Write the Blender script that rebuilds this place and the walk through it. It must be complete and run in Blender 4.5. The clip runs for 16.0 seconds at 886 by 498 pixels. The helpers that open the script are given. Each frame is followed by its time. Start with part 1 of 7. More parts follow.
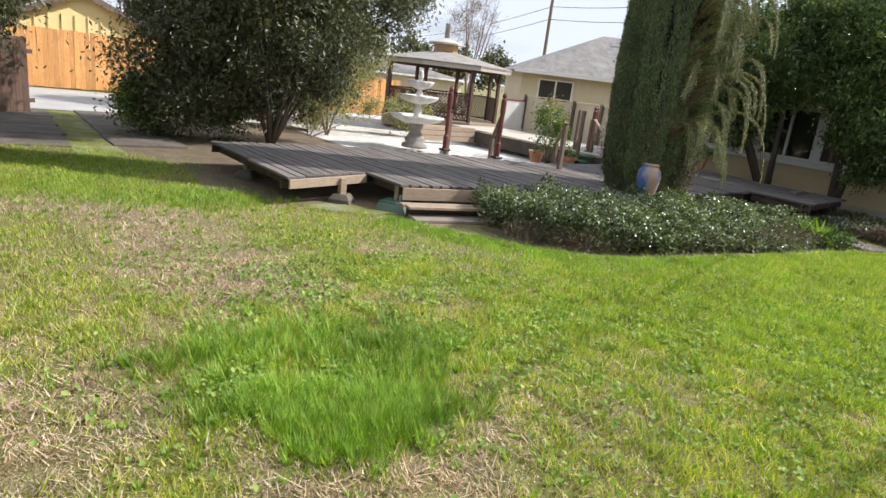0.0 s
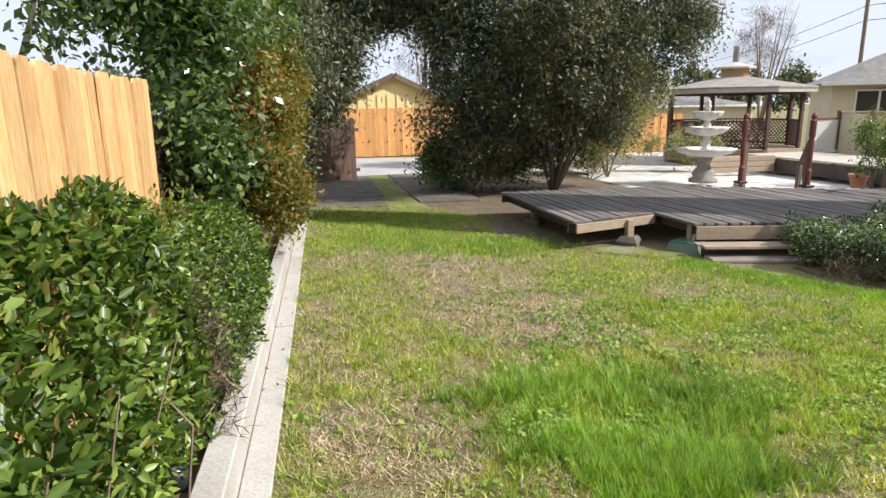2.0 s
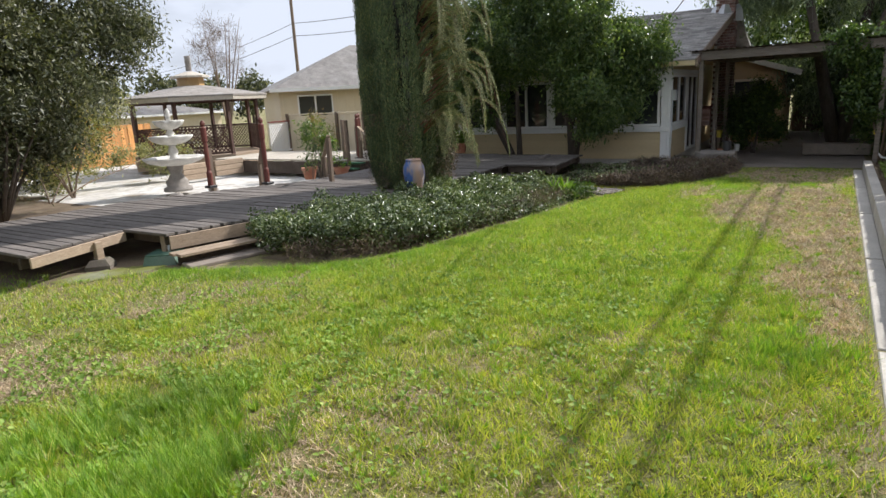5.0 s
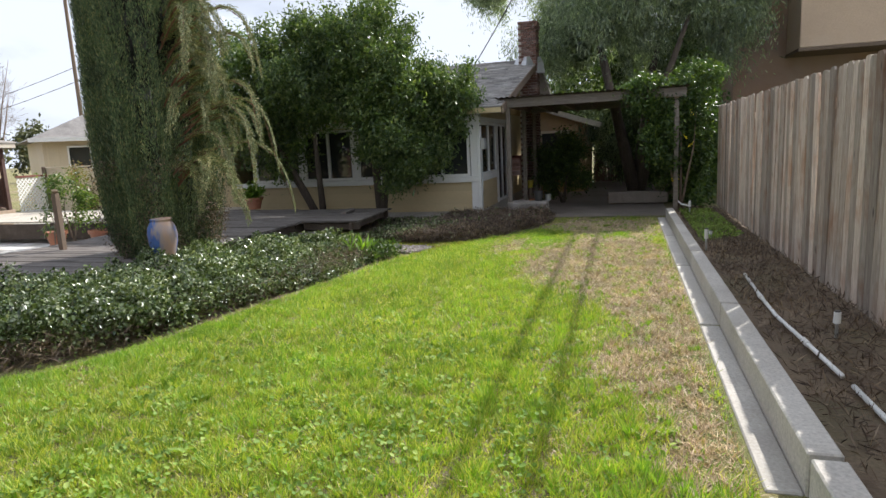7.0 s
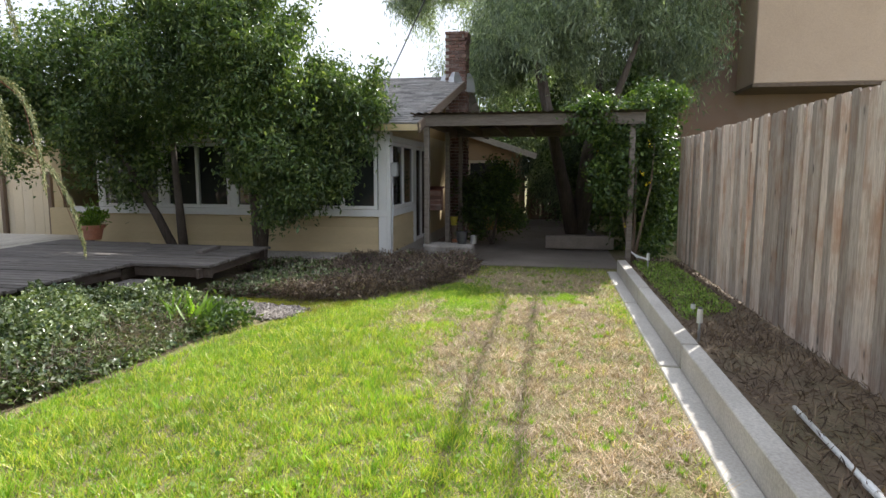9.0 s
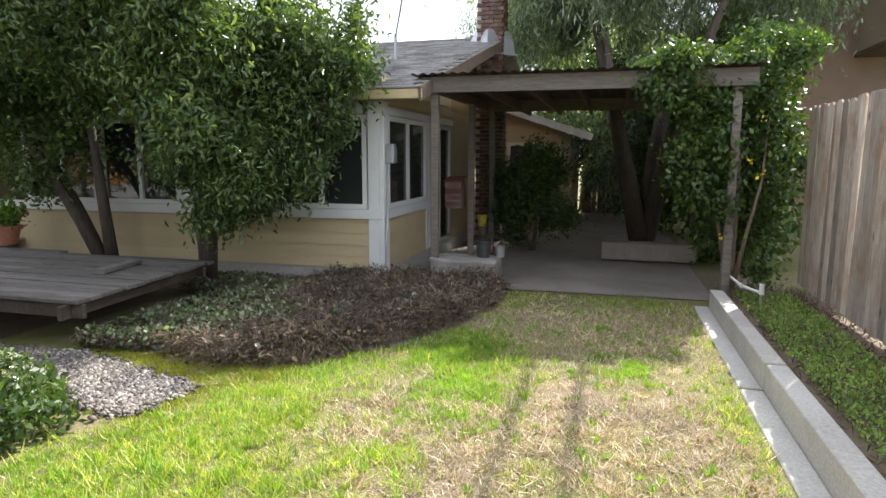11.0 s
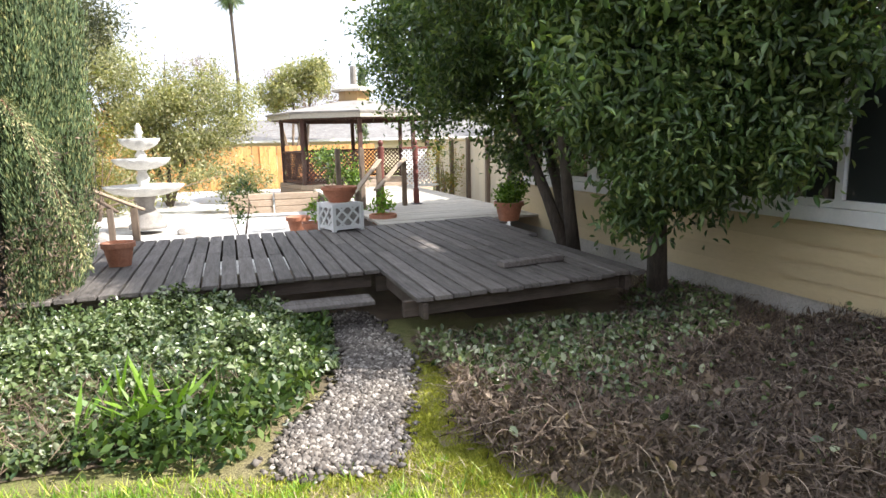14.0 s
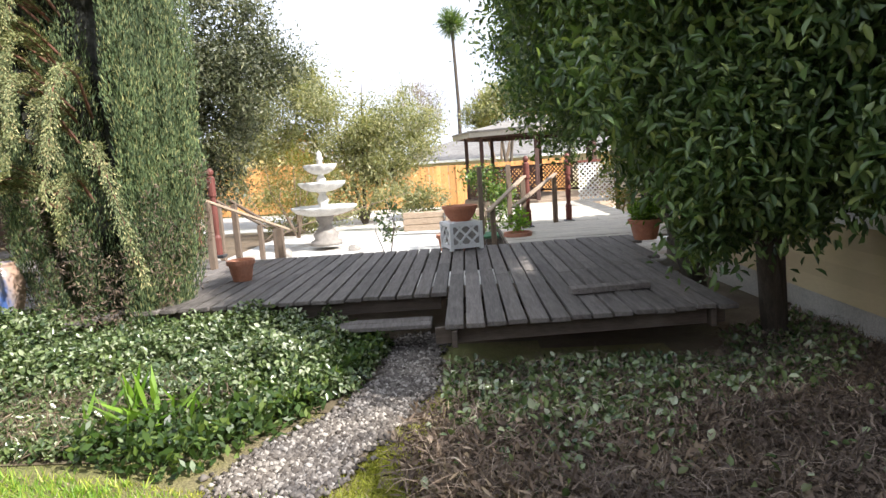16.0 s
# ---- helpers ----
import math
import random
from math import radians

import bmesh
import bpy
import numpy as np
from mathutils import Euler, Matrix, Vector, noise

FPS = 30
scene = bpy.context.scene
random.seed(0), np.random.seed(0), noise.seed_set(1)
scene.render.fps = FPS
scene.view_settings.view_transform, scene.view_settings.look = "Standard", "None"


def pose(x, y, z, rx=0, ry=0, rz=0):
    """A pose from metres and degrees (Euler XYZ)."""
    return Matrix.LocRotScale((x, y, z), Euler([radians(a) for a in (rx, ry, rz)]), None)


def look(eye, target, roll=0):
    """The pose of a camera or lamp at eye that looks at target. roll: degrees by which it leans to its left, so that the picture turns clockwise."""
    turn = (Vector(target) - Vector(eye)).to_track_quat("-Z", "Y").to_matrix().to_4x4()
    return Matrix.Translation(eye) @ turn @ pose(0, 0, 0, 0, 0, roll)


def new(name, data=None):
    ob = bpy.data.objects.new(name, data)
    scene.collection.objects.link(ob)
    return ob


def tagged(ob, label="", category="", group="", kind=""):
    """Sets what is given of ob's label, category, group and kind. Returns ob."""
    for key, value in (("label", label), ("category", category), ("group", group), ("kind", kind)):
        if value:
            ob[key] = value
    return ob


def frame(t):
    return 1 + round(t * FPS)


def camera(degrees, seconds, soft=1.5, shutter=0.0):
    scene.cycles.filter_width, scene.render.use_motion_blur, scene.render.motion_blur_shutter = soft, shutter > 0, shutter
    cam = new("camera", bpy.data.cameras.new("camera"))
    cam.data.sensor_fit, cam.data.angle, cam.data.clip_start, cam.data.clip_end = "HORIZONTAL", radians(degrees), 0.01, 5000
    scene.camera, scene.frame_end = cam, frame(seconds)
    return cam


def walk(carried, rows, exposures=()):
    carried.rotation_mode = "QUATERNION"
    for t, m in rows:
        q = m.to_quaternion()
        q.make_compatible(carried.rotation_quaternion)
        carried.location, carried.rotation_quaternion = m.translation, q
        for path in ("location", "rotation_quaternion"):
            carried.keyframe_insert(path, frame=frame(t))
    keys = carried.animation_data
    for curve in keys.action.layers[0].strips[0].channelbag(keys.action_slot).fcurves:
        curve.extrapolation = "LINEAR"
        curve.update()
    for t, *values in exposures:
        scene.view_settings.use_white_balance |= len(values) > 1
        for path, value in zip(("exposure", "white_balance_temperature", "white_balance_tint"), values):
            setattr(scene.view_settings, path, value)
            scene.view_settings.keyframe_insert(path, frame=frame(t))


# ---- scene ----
cam = camera(71.1, 16.0, 1.5, 0.0)
PATH = [
    (0, (-0.133, -0.164, 1.656), (1.084, 1.332, 1.125), 6.9),
    (0.5, (-0.214, -0.154, 1.663), (0.716, 1.56, 1.217), 2.0),
    (1, (-0.252, -0.137, 1.664), (0.386, 1.71, 1.237), 0.2),
    (1.5, (-0.278, -0.124, 1.66), (0.174, 1.776, 1.228), -1.0),
    (2, (-0.268, -0.149, 1.684), (0.168, 1.752, 1.239), -0.9),
    (2.5, (-0.252, -0.169, 1.688), (0.35, 1.688, 1.252), -1.2),
    (3, (-0.239, -0.204, 1.71), (0.578, 1.566, 1.263), -0.8),
    (3.5, (-0.202, -0.267, 1.721), (0.83, 1.381, 1.256), -2.0),
    (4, (-0.194, -0.322, 1.709), (1.04, 1.184, 1.252), -2.3),
    (4.5, (-0.148, -0.359, 1.717), (1.25, 1.0, 1.27), -2.9),
    (5, (-0.027, -0.401, 1.693), (1.609, 0.646, 1.218), -3.1),
    (5.2, (0.08, -0.413, 1.688), (1.788, 0.516, 1.217), -2.6),
    (7.3, (2.31, -0.154, 1.466), (4.236, 0.323, 1.22), -1.1),
    (7.5, (2.584, -0.145, 1.471), (4.525, 0.313, 1.315), 0.8),
    (8, (3.334, -0.069, 1.405), (5.277, 0.347, 1.179), 0.7),
    (8.5, (4.066, 0.021, 1.424), (6.008, 0.42, 1.161), 0.1),
    (9, (4.806, 0.105, 1.413), (6.759, 0.458, 1.167), 0.1),
    (9.2, (5.086, 0.143, 1.402), (7.036, 0.488, 1.124), 0.1),
    (11.3, (8.279, 0.151, 1.438), (10.163, 0.756, 1.152), 0.2),
    (11.5, (8.486, 0.143, 1.418), (10.343, 0.836, 1.157), 0.2),
    (12, (9.032, 0.085, 1.38), (10.77, 1.04, 1.114), -0.5),
    (12.5, (9.517, 0.08, 1.41), (10.976, 1.411, 1.094), -0.3),
    (13, (9.975, 0.122, 1.412), (11.175, 1.687, 1.079), -0.5),
    (13.5, (10.417, 0.159, 1.365), (11.333, 1.903, 1.023), -0.8),
    (14, (10.794, 0.255, 1.347), (11.425, 2.122, 1.001), -1.3),
    (14.5, (11.133, 0.287, 1.344), (11.481, 2.229, 1.013), -2.3),
    (15, (11.479, 0.264, 1.338), (11.546, 2.223, 0.94), -3.1),
    (15.5, (11.829, 0.295, 1.316), (11.732, 2.265, 0.984), -2.9),
    (16, (12.206, 0.257, 1.328), (12.123, 2.237, 1.058), -3.9),
]
walk(cam, [(t, look(eye, target, roll)) for t, eye, target, roll in PATH],
     [(0, 0.46), (2, 0.4), (5.2, 0.3), (7.3, 0.6), (9.2, 0.9), (11.3, 1.45), (12.5, 1.8), (14, 1.3), (16, 1.08)])

# ---- world, sun, sky ----
SUN_DIR = Vector((0.655, -0.37, 0.663)).normalized()
world = bpy.data.worlds.new("world")
scene.world = world
world.use_nodes = True
wn = world.node_tree
wn.nodes.clear()
sky = wn.nodes.new("ShaderNodeTexSky")
sky.sky_type = "NISHITA"
sky.sun_disc = False
sky.sun_elevation = math.asin(SUN_DIR.z)
sky.sun_rotation = math.atan2(SUN_DIR.x, SUN_DIR.y)
sky.dust_density = 3.0
bg = wn.nodes.new("ShaderNodeBackground")
bg.inputs["Strength"].default_value = 0.054
wco = wn.nodes.new("ShaderNodeTexCoord")
wmap = wn.nodes.new("ShaderNodeMapping")
wmap.inputs["Scale"].default_value = (1.2, 1.2, 3.5)
wnoi = wn.nodes.new("ShaderNodeTexNoise")
wnoi.inputs["Scale"].default_value = 2.2
wnoi.inputs["Detail"].default_value = 7
wramp = wn.nodes.new("ShaderNodeValToRGB")
wramp.color_ramp.elements[0].position = 0.1
wramp.color_ramp.elements[1].position = 0.42
wmix = wn.nodes.new("ShaderNodeMix")
wmix.data_type = "RGBA"
wmix.inputs[7].default_value = (12.0, 13.0, 15.2, 1)
wout = wn.nodes.new("ShaderNodeOutputWorld")
wn.links.new(wco.outputs["Generated"], wmap.inputs["Vector"])
wn.links.new(wmap.outputs["Vector"], wnoi.inputs["Vector"])
wn.links.new(wnoi.outputs["Fac"], wramp.inputs["Fac"])
wn.links.new(wramp.outputs["Color"], wmix.inputs[0])
wn.links.new(sky.outputs["Color"], wmix.inputs[6])
wn.links.new(wmix.outputs[2], bg.inputs["Color"])
wn.links.new(bg.outputs["Background"], wout.inputs["Surface"])
sun = new("sun", bpy.data.lights.new("sun", "SUN"))
sun.data.energy = 5.0
sun.data.angle = radians(0.55)
sun.data.color = (1.0, 0.96, 0.92)
sun.matrix_world = look((0, 0, 30), Vector((0, 0, 30)) - SUN_DIR)

# ---- materials ----
def nodes_of(name):
    m = bpy.data.materials.new(name)
    m.use_nodes = True
    t = m.node_tree
    return m, t, t.nodes["Principled BSDF"]


def add(t, kind, **values):
    n = t.nodes.new("ShaderNode" + kind)
    for key, v in values.items():
        n.inputs[key].default_value = v
    return n


def ramp(t, fac, stops):
    r = t.nodes.new("ShaderNodeValToRGB")
    while len(r.color_ramp.elements) < len(stops):
        r.color_ramp.elements.new(0.5)
    for e, (p, c) in zip(r.color_ramp.elements, stops):
        e.position, e.color = p, (*c, 1)
    t.links.new(fac, r.inputs["Fac"])
    return r.outputs["Color"]


def mixed(t, fac, a, b, blend="MIX"):
    n = t.nodes.new("ShaderNodeMix")
    n.data_type, n.blend_type = "RGBA", blend
    for value, slot in ((fac, 0), (a, 6), (b, 7)):
        if isinstance(value, (int, float)):
            n.inputs[slot].default_value = value
        elif isinstance(value, tuple):
            n.inputs[slot].default_value = (*value, 1)
        else:
            t.links.new(value, n.inputs[slot])
    return n.outputs[2]


def coords(t, stretch=(1, 1, 1), shuffle=True):
    co = t.nodes.new("ShaderNodeTexCoord")
    mp = t.nodes.new("ShaderNodeMapping")
    mp.inputs["Scale"].default_value = stretch
    t.links.new(co.outputs["Object"], mp.inputs["Vector"])
    if shuffle:
        info = t.nodes.new("ShaderNodeObjectInfo")
        mul = t.nodes.new("ShaderNodeMath")
        mul.operation = "MULTIPLY"
        mul.inputs[1].default_value = 37.0
        t.links.new(info.outputs["Random"], mul.inputs[0])
        t.links.new(mul.outputs[0], mp.inputs["Location"])
    return mp.outputs["Vector"]


def noise_of(t, vec, scale, detail=5, rough=0.6):
    n = add(t, "TexNoise", Scale=scale, Detail=detail, Roughness=rough)
    t.links.new(vec, n.inputs["Vector"])
    return n.outputs["Fac"]


def bumped(t, p, height, strength, distance=0.01):
    b = add(t, "Bump", Strength=strength, Distance=distance)
    t.links.new(height, b.inputs["Height"])
    t.links.new(b.outputs["Normal"], p.inputs["Normal"])


def surface(name, c1, c2, scale=6, rough=0.8, bump=0.3, fine=60, metal=0.0, stretch=(1, 1, 1), vary=0.15, stain=(0.5, 0.5, 0.5), stained=0.25, shuffle=True, grain=(0.72, 1.12)):
    """Two colours broken by broad stains and fine grain, each object a little lighter or darker."""
    m, t, p = nodes_of(name)
    v = coords(t, stretch, shuffle)
    big, small = noise_of(t, v, scale), noise_of(t, v, fine, 3)
    col = ramp(t, big, [(0.3, c1), (0.7, c2)])
    fleck = ramp(t, small, [(0.25, (grain[0],) * 3), (0.75, (grain[1],) * 3)])
    col = mixed(t, 1.0, col, fleck, "MULTIPLY")
    st = ramp(t, noise_of(t, v, scale * 0.35, 4), [(0.5, (0, 0, 0)), (0.72, (1, 1, 1))])
    sm = t.nodes.new("ShaderNodeMath")
    sm.operation = "MULTIPLY"
    sm.inputs[1].default_value = stained
    t.links.new(st, sm.inputs[0])
    col = mixed(t, sm.outputs[0], col, stain)
    if vary:
        info = t.nodes.new("ShaderNodeObjectInfo")
        shade = ramp(t, info.outputs["Random"], [(0.0, (1 - vary,) * 3), (1.0, (1 + vary,) * 3)])
        col = mixed(t, 1.0, col, shade, "MULTIPLY")
    t.links.new(col, p.inputs["Base Color"])
    p.inputs["Roughness"].default_value = rough
    p.inputs["Metallic"].default_value = metal
    if bump:
        bumped(t, p, small, bump)
    return m


def wood(name, c1, c2, axis="Z", rough=0.8, vary=0.2, stain=(0.2, 0.17, 0.14), stained=0.3, knots=False):
    """Grain drawn out along the axis, some knots."""
    s = {"X": (1.2, 14, 14), "Y": (14, 1.2, 14), "Z": (14, 14, 1.2)}[axis]
    m, t, p = nodes_of(name)
    v = coords(t, s)
    g1, g2 = noise_of(t, v, 2.2, 6, 0.7), noise_of(t, v, 9, 4)
    col = ramp(t, g1, [(0.3, c1), (0.7, c2)])
    col = mixed(t, 1.0, col, ramp(t, g2, [(0.3, (0.7, 0.7, 0.7)), (0.7, (1.15, 1.15, 1.15))]), "MULTIPLY")
    v2 = coords(t, (3, 3, 3))
    st = ramp(t, noise_of(t, v2, 0.9, 4), [(0.48, (0, 0, 0)), (0.75, (stained,) * 3)])
    col = mixed(t, st, col, stain)
    if knots:
        vo = add(t, "TexVoronoi", Scale=2.6)
        t.links.new(coords(t, (2.2, 2.2, 0.9)), vo.inputs["Vector"])
        k = ramp(t, vo.outputs["Distance"], [(0.05, (1, 1, 1)), (0.12, (0, 0, 0))])
        col = mixed(t, k, col, tuple(x * 0.35 for x in c1))
    info = t.nodes.new("ShaderNodeObjectInfo")
    shade = ramp(t, info.outputs["Random"], [(0.0, (1 - vary,) * 3), (1.0, (1 + vary,) * 3)])
    col = mixed(t, 1.0, col, shade, "MULTIPLY")
    t.links.new(col, p.inputs["Base Color"])
    p.inputs["Roughness"].default_value = rough
    bumped(t, p, g1, 0.5, 0.006)
    return m


def leafy(name, dark, light, third=None, gloss=0.45, through_light=0.35, patch=1.2):
    """Leaves: each one its own shade, patches of older growth, light shining through."""
    m, t, p = nodes_of(name)
    geo = t.nodes.new("ShaderNodeNewGeometry")
    stops = [(0.0, dark), (0.75, light)] + ([(1.0, third)] if third else [])
    col = ramp(t, geo.outputs["Random Per Island"], stops)
    big = noise_of(t, coords(t, shuffle=False), patch, 3)
    col = mixed(t, 1.0, col, ramp(t, big, [(0.3, (0.7, 0.7, 0.7)), (0.7, (1.25, 1.2, 1.05))]), "MULTIPLY")
    t.links.new(col, p.inputs["Base Color"])
    p.inputs["Roughness"].default_value = gloss
    tr = t.nodes.new("ShaderNodeBsdfTranslucent")
    warm = mixed(t, 1.0, col, (1.5, 1.6, 0.6), "MULTIPLY")
    t.links.new(warm, tr.inputs["Color"])
    ms = t.nodes.new("ShaderNodeMixShader")
    ms.inputs[0].default_value = through_light
    t.links.new(p.outputs[0], ms.inputs[1])
    t.links.new(tr.outputs[0], ms.inputs[2])
    t.links.new(ms.outputs[0], t.nodes["Material Output"].inputs["Surface"])
    return m


def lawn_tone(t):
    """Straw and green areas of the lawn, shared by soil and blades."""
    co = coords(t, shuffle=False)
    a = noise_of(t, co, 0.55, 4, 0.55)
    b = noise_of(t, co, 2.4, 4, 0.6)
    s = t.nodes.new("ShaderNodeMath")
    s.operation = "MULTIPLY_ADD"
    s.inputs[1].default_value = 0.45
    t.links.new(b, s.inputs[0])
    t.links.new(a, s.inputs[2])
    return s.outputs[0], co


def lawn_soil():
    m, t, p = nodes_of("lawn_soil")
    f, co = lawn_tone(t)
    col = ramp(t, f, [(0.55, (0.32, 0.245, 0.16)), (0.72, (0.29, 0.26, 0.10)), (0.92, (0.18, 0.20, 0.05))])
    fine = noise_of(t, co, 90, 4)
    col = mixed(t, 1.0, col, ramp(t, fine, [(0.3, (0.3, 0.3, 0.3)), (0.75, (1.2, 1.2, 1.2))]), "MULTIPLY")
    t.links.new(col, p.inputs["Base Color"])
    p.inputs["Roughness"].default_value = 0.95
    bumped(t, p, fine, 0.9, 0.02)
    return m


M_SOIL = lawn_soil()
M_BLADE = leafy("green_blades", (0.18, 0.265, 0.032), (0.45, 0.485, 0.09), (0.64, 0.59, 0.22), 0.5, 0.35, 2.2)
M_STRAW = leafy("straw_blades", (0.24, 0.17, 0.125), (0.58, 0.455, 0.345), (0.78, 0.67, 0.56), 0.7, 0.12, 2.5)
M_LUSH = leafy("lush_grass", (0.095, 0.22, 0.022), (0.255, 0.41, 0.055), (0.44, 0.51, 0.12), 0.5, 0.38)
M_EARTH = surface("bare_earth", (0.10, 0.07, 0.045), (0.19, 0.14, 0.09), 3, 0.95, 0.8, 45, stain=(0.12, 0.16, 0.05), vary=0, shuffle=False)
M_MULCH = surface("dry_mulch", (0.16, 0.12, 0.085), (0.27, 0.21, 0.15), 4, 0.95, 0.9, 70, stain=(0.1, 0.12, 0.05), vary=0, shuffle=False)
M_MOSS = surface("moss", (0.11, 0.12, 0.025), (0.21, 0.22, 0.045), 5, 0.95, 0.8, 70, vary=0, shuffle=False)
# The brown patches colour in both debris and dappled tree shade.
M_WHITE_GRAVEL = surface("white_gravel", (0.46, 0.44, 0.41), (0.76, 0.74, 0.70), 3.5, 0.9, 0.9, 26, stain=(0.24, 0.19, 0.13), stained=0.85, vary=0, shuffle=False)
M_DRIVE = surface("driveway_concrete", (0.34, 0.33, 0.31), (0.46, 0.45, 0.42), 0.8, 0.9, 0.3, 30, vary=0, shuffle=False)
M_CONCRETE = surface("old_concrete", (0.40, 0.37, 0.33), (0.54, 0.51, 0.46), 1.6, 0.9, 0.35, 55, stain=(0.26, 0.24, 0.2), stained=0.45, vary=0.06)
M_PATIO = surface("patio_concrete", (0.22, 0.182, 0.152), (0.33, 0.28, 0.24), 1.2, 0.9, 0.3, 45, stain=(0.12, 0.11, 0.09), stained=0.5, vary=0.05)
M_TRACK = surface("worn_track", (0.085, 0.07, 0.058), (0.17, 0.145, 0.12), 2.5, 0.95, 0.5, 55, stain=(0.09, 0.1, 0.04), stained=0.5, vary=0.08)
M_DECK = wood("weathered_deck", (0.085, 0.073, 0.065), (0.215, 0.19, 0.172), "Y", 0.85, 0.22, (0.10, 0.085, 0.07), 0.5)
M_DECK_DARK = wood("deck_joist", (0.05, 0.037, 0.028), (0.10, 0.072, 0.055), "X", 0.85, 0.15)
M_STEP = wood("step_board", (0.30, 0.22, 0.15), (0.44, 0.34, 0.25), "X", 0.85, 0.15)
M_GREY_FENCE = wood("grey_fence", (0.34, 0.265, 0.21), (0.60, 0.51, 0.43), "Z", 0.85, 0.5, (0.30, 0.155, 0.085), 0.85, True)
M_NEW_FENCE = wood("new_cedar", (0.62, 0.35, 0.13), (0.80, 0.54, 0.27), "Z", 0.7, 0.16, (0.5, 0.24, 0.08), 0.4, True)
M_BACK_FENCE = wood("orange_cedar", (0.60, 0.26, 0.075), (0.78, 0.42, 0.16), "Z", 0.7, 0.22, (0.45, 0.18, 0.05), 0.4, True)
M_OLD_FENCE = wood("old_brown_fence", (0.085, 0.05, 0.035), (0.16, 0.095, 0.065), "Z", 0.85, 0.2)
M_REDWOOD = wood("redwood_paint", (0.13, 0.035, 0.026), (0.2, 0.06, 0.045), "Z", 0.6, 0.1, (0.12, 0.07, 0.05))
M_STAIN = wood("dark_stain", (0.065, 0.03, 0.024), (0.12, 0.058, 0.046), "Z", 0.7, 0.15)
M_BROWN_WOOD = wood("brown_post", (0.12, 0.085, 0.06), (0.22, 0.16, 0.115), "Z", 0.8, 0.2)
M_BEAM = wood("weathered_beam", (0.115, 0.096, 0.08), (0.235, 0.2, 0.168), "Y", 0.85, 0.15)
M_PALE_RAIL = wood("pale_rail", (0.45, 0.4, 0.33), (0.6, 0.55, 0.47), "X", 0.8, 0.1)
M_BARK = wood("bark", (0.05, 0.038, 0.03), (0.12, 0.095, 0.075), "Z", 0.95, 0.1)
M_TWIG = wood("twig", (0.16, 0.11, 0.08), (0.3, 0.23, 0.17), "Z", 0.95, 0.1)
M_SIDING = surface("tan_siding", (0.53, 0.42, 0.245), (0.6, 0.485, 0.295), 1.3, 0.6, 0.12, 40, stretch=(1, 0.3, 1), stain=(0.42, 0.33, 0.2), stained=0.35, vary=0.06, grain=(0.94, 1.03))
M_BEIGE = surface("beige_wall", (0.60, 0.51, 0.36), (0.66, 0.57, 0.42), 0.8, 0.8, 0.1, 40, vary=0.03, grain=(0.94, 1.03))
M_WHITE = surface("white_paint", (0.72, 0.72, 0.70), (0.8, 0.8, 0.78), 2, 0.5, 0.06, 40, stain=(0.55, 0.54, 0.5), vary=0.03, grain=(0.94, 1.03))
M_OCHRE = surface("ochre_wall", (0.40, 0.25, 0.105), (0.48, 0.31, 0.14), 1.0, 0.8, 0.15, 40, vary=0.03, grain=(0.94, 1.03))
M_YELLOW = surface("yellow_wall", (0.74, 0.60, 0.27), (0.8, 0.67, 0.33), 1.0, 0.7, 0.1, 30, vary=0.04, grain=(0.94, 1.03))
M_STUCCO_BROWN = surface("brown_stucco", (0.26, 0.165, 0.115), (0.32, 0.21, 0.15), 0.8, 0.95, 0.5, 70, vary=0)
M_STUCCO_PALE = surface("pale_stucco", (0.50, 0.38, 0.28), (0.56, 0.43, 0.32), 0.8, 0.95, 0.5, 70, vary=0)
M_SHINGLE = surface("grey_shingle", (0.19, 0.18, 0.172), (0.33, 0.315, 0.30), 3, 0.95, 0.6, 60, vary=0.25)
M_BRICK = surface("red_brick", (0.12, 0.065, 0.05), (0.21, 0.115, 0.088), 5, 0.9, 0.4, 60, vary=0.3)
M_TERRACOTTA = surface("terracotta", (0.42, 0.15, 0.08), (0.55, 0.23, 0.13), 4, 0.75, 0.15, 50, stain=(0.6, 0.5, 0.42), stained=0.3, vary=0.1)
M_STONE_WHITE = surface("white_cast_stone", (0.58, 0.56, 0.52), (0.78, 0.76, 0.72), 3, 0.85, 0.3, 50, stain=(0.3, 0.28, 0.24), stained=0.5, vary=0)
M_STONE_GREY = surface("grey_cast_stone", (0.2, 0.18, 0.16), (0.36, 0.33, 0.3), 4, 0.85, 0.4, 50, vary=0)
M_METAL = surface("galvanised_metal", (0.4, 0.41, 0.42), (0.5, 0.51, 0.52), 3, 0.45, 0.05, 40, 0.8, vary=0, grain=(0.94, 1.03))
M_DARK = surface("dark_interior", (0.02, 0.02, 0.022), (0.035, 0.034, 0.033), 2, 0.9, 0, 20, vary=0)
M_BLACK = surface("black_plastic", (0.015, 0.015, 0.016), (0.03, 0.03, 0.032), 3, 0.4, 0.05, 40, vary=0)
M_PVC = surface("white_pvc", (0.68, 0.68, 0.66), (0.78, 0.78, 0.76), 4, 0.35, 0.05, 50, stain=(0.4, 0.34, 0.26), stained=0.4, vary=0, grain=(0.94, 1.03))
M_GREEN = surface("green_plastic", (0.05, 0.12, 0.085), (0.08, 0.17, 0.12), 3, 0.6, 0.05, 40, vary=0)
M_GREEN_STEP = surface("green_paint", (0.04, 0.14, 0.07), (0.07, 0.2, 0.1), 3, 0.7, 0.1, 40, vary=0)
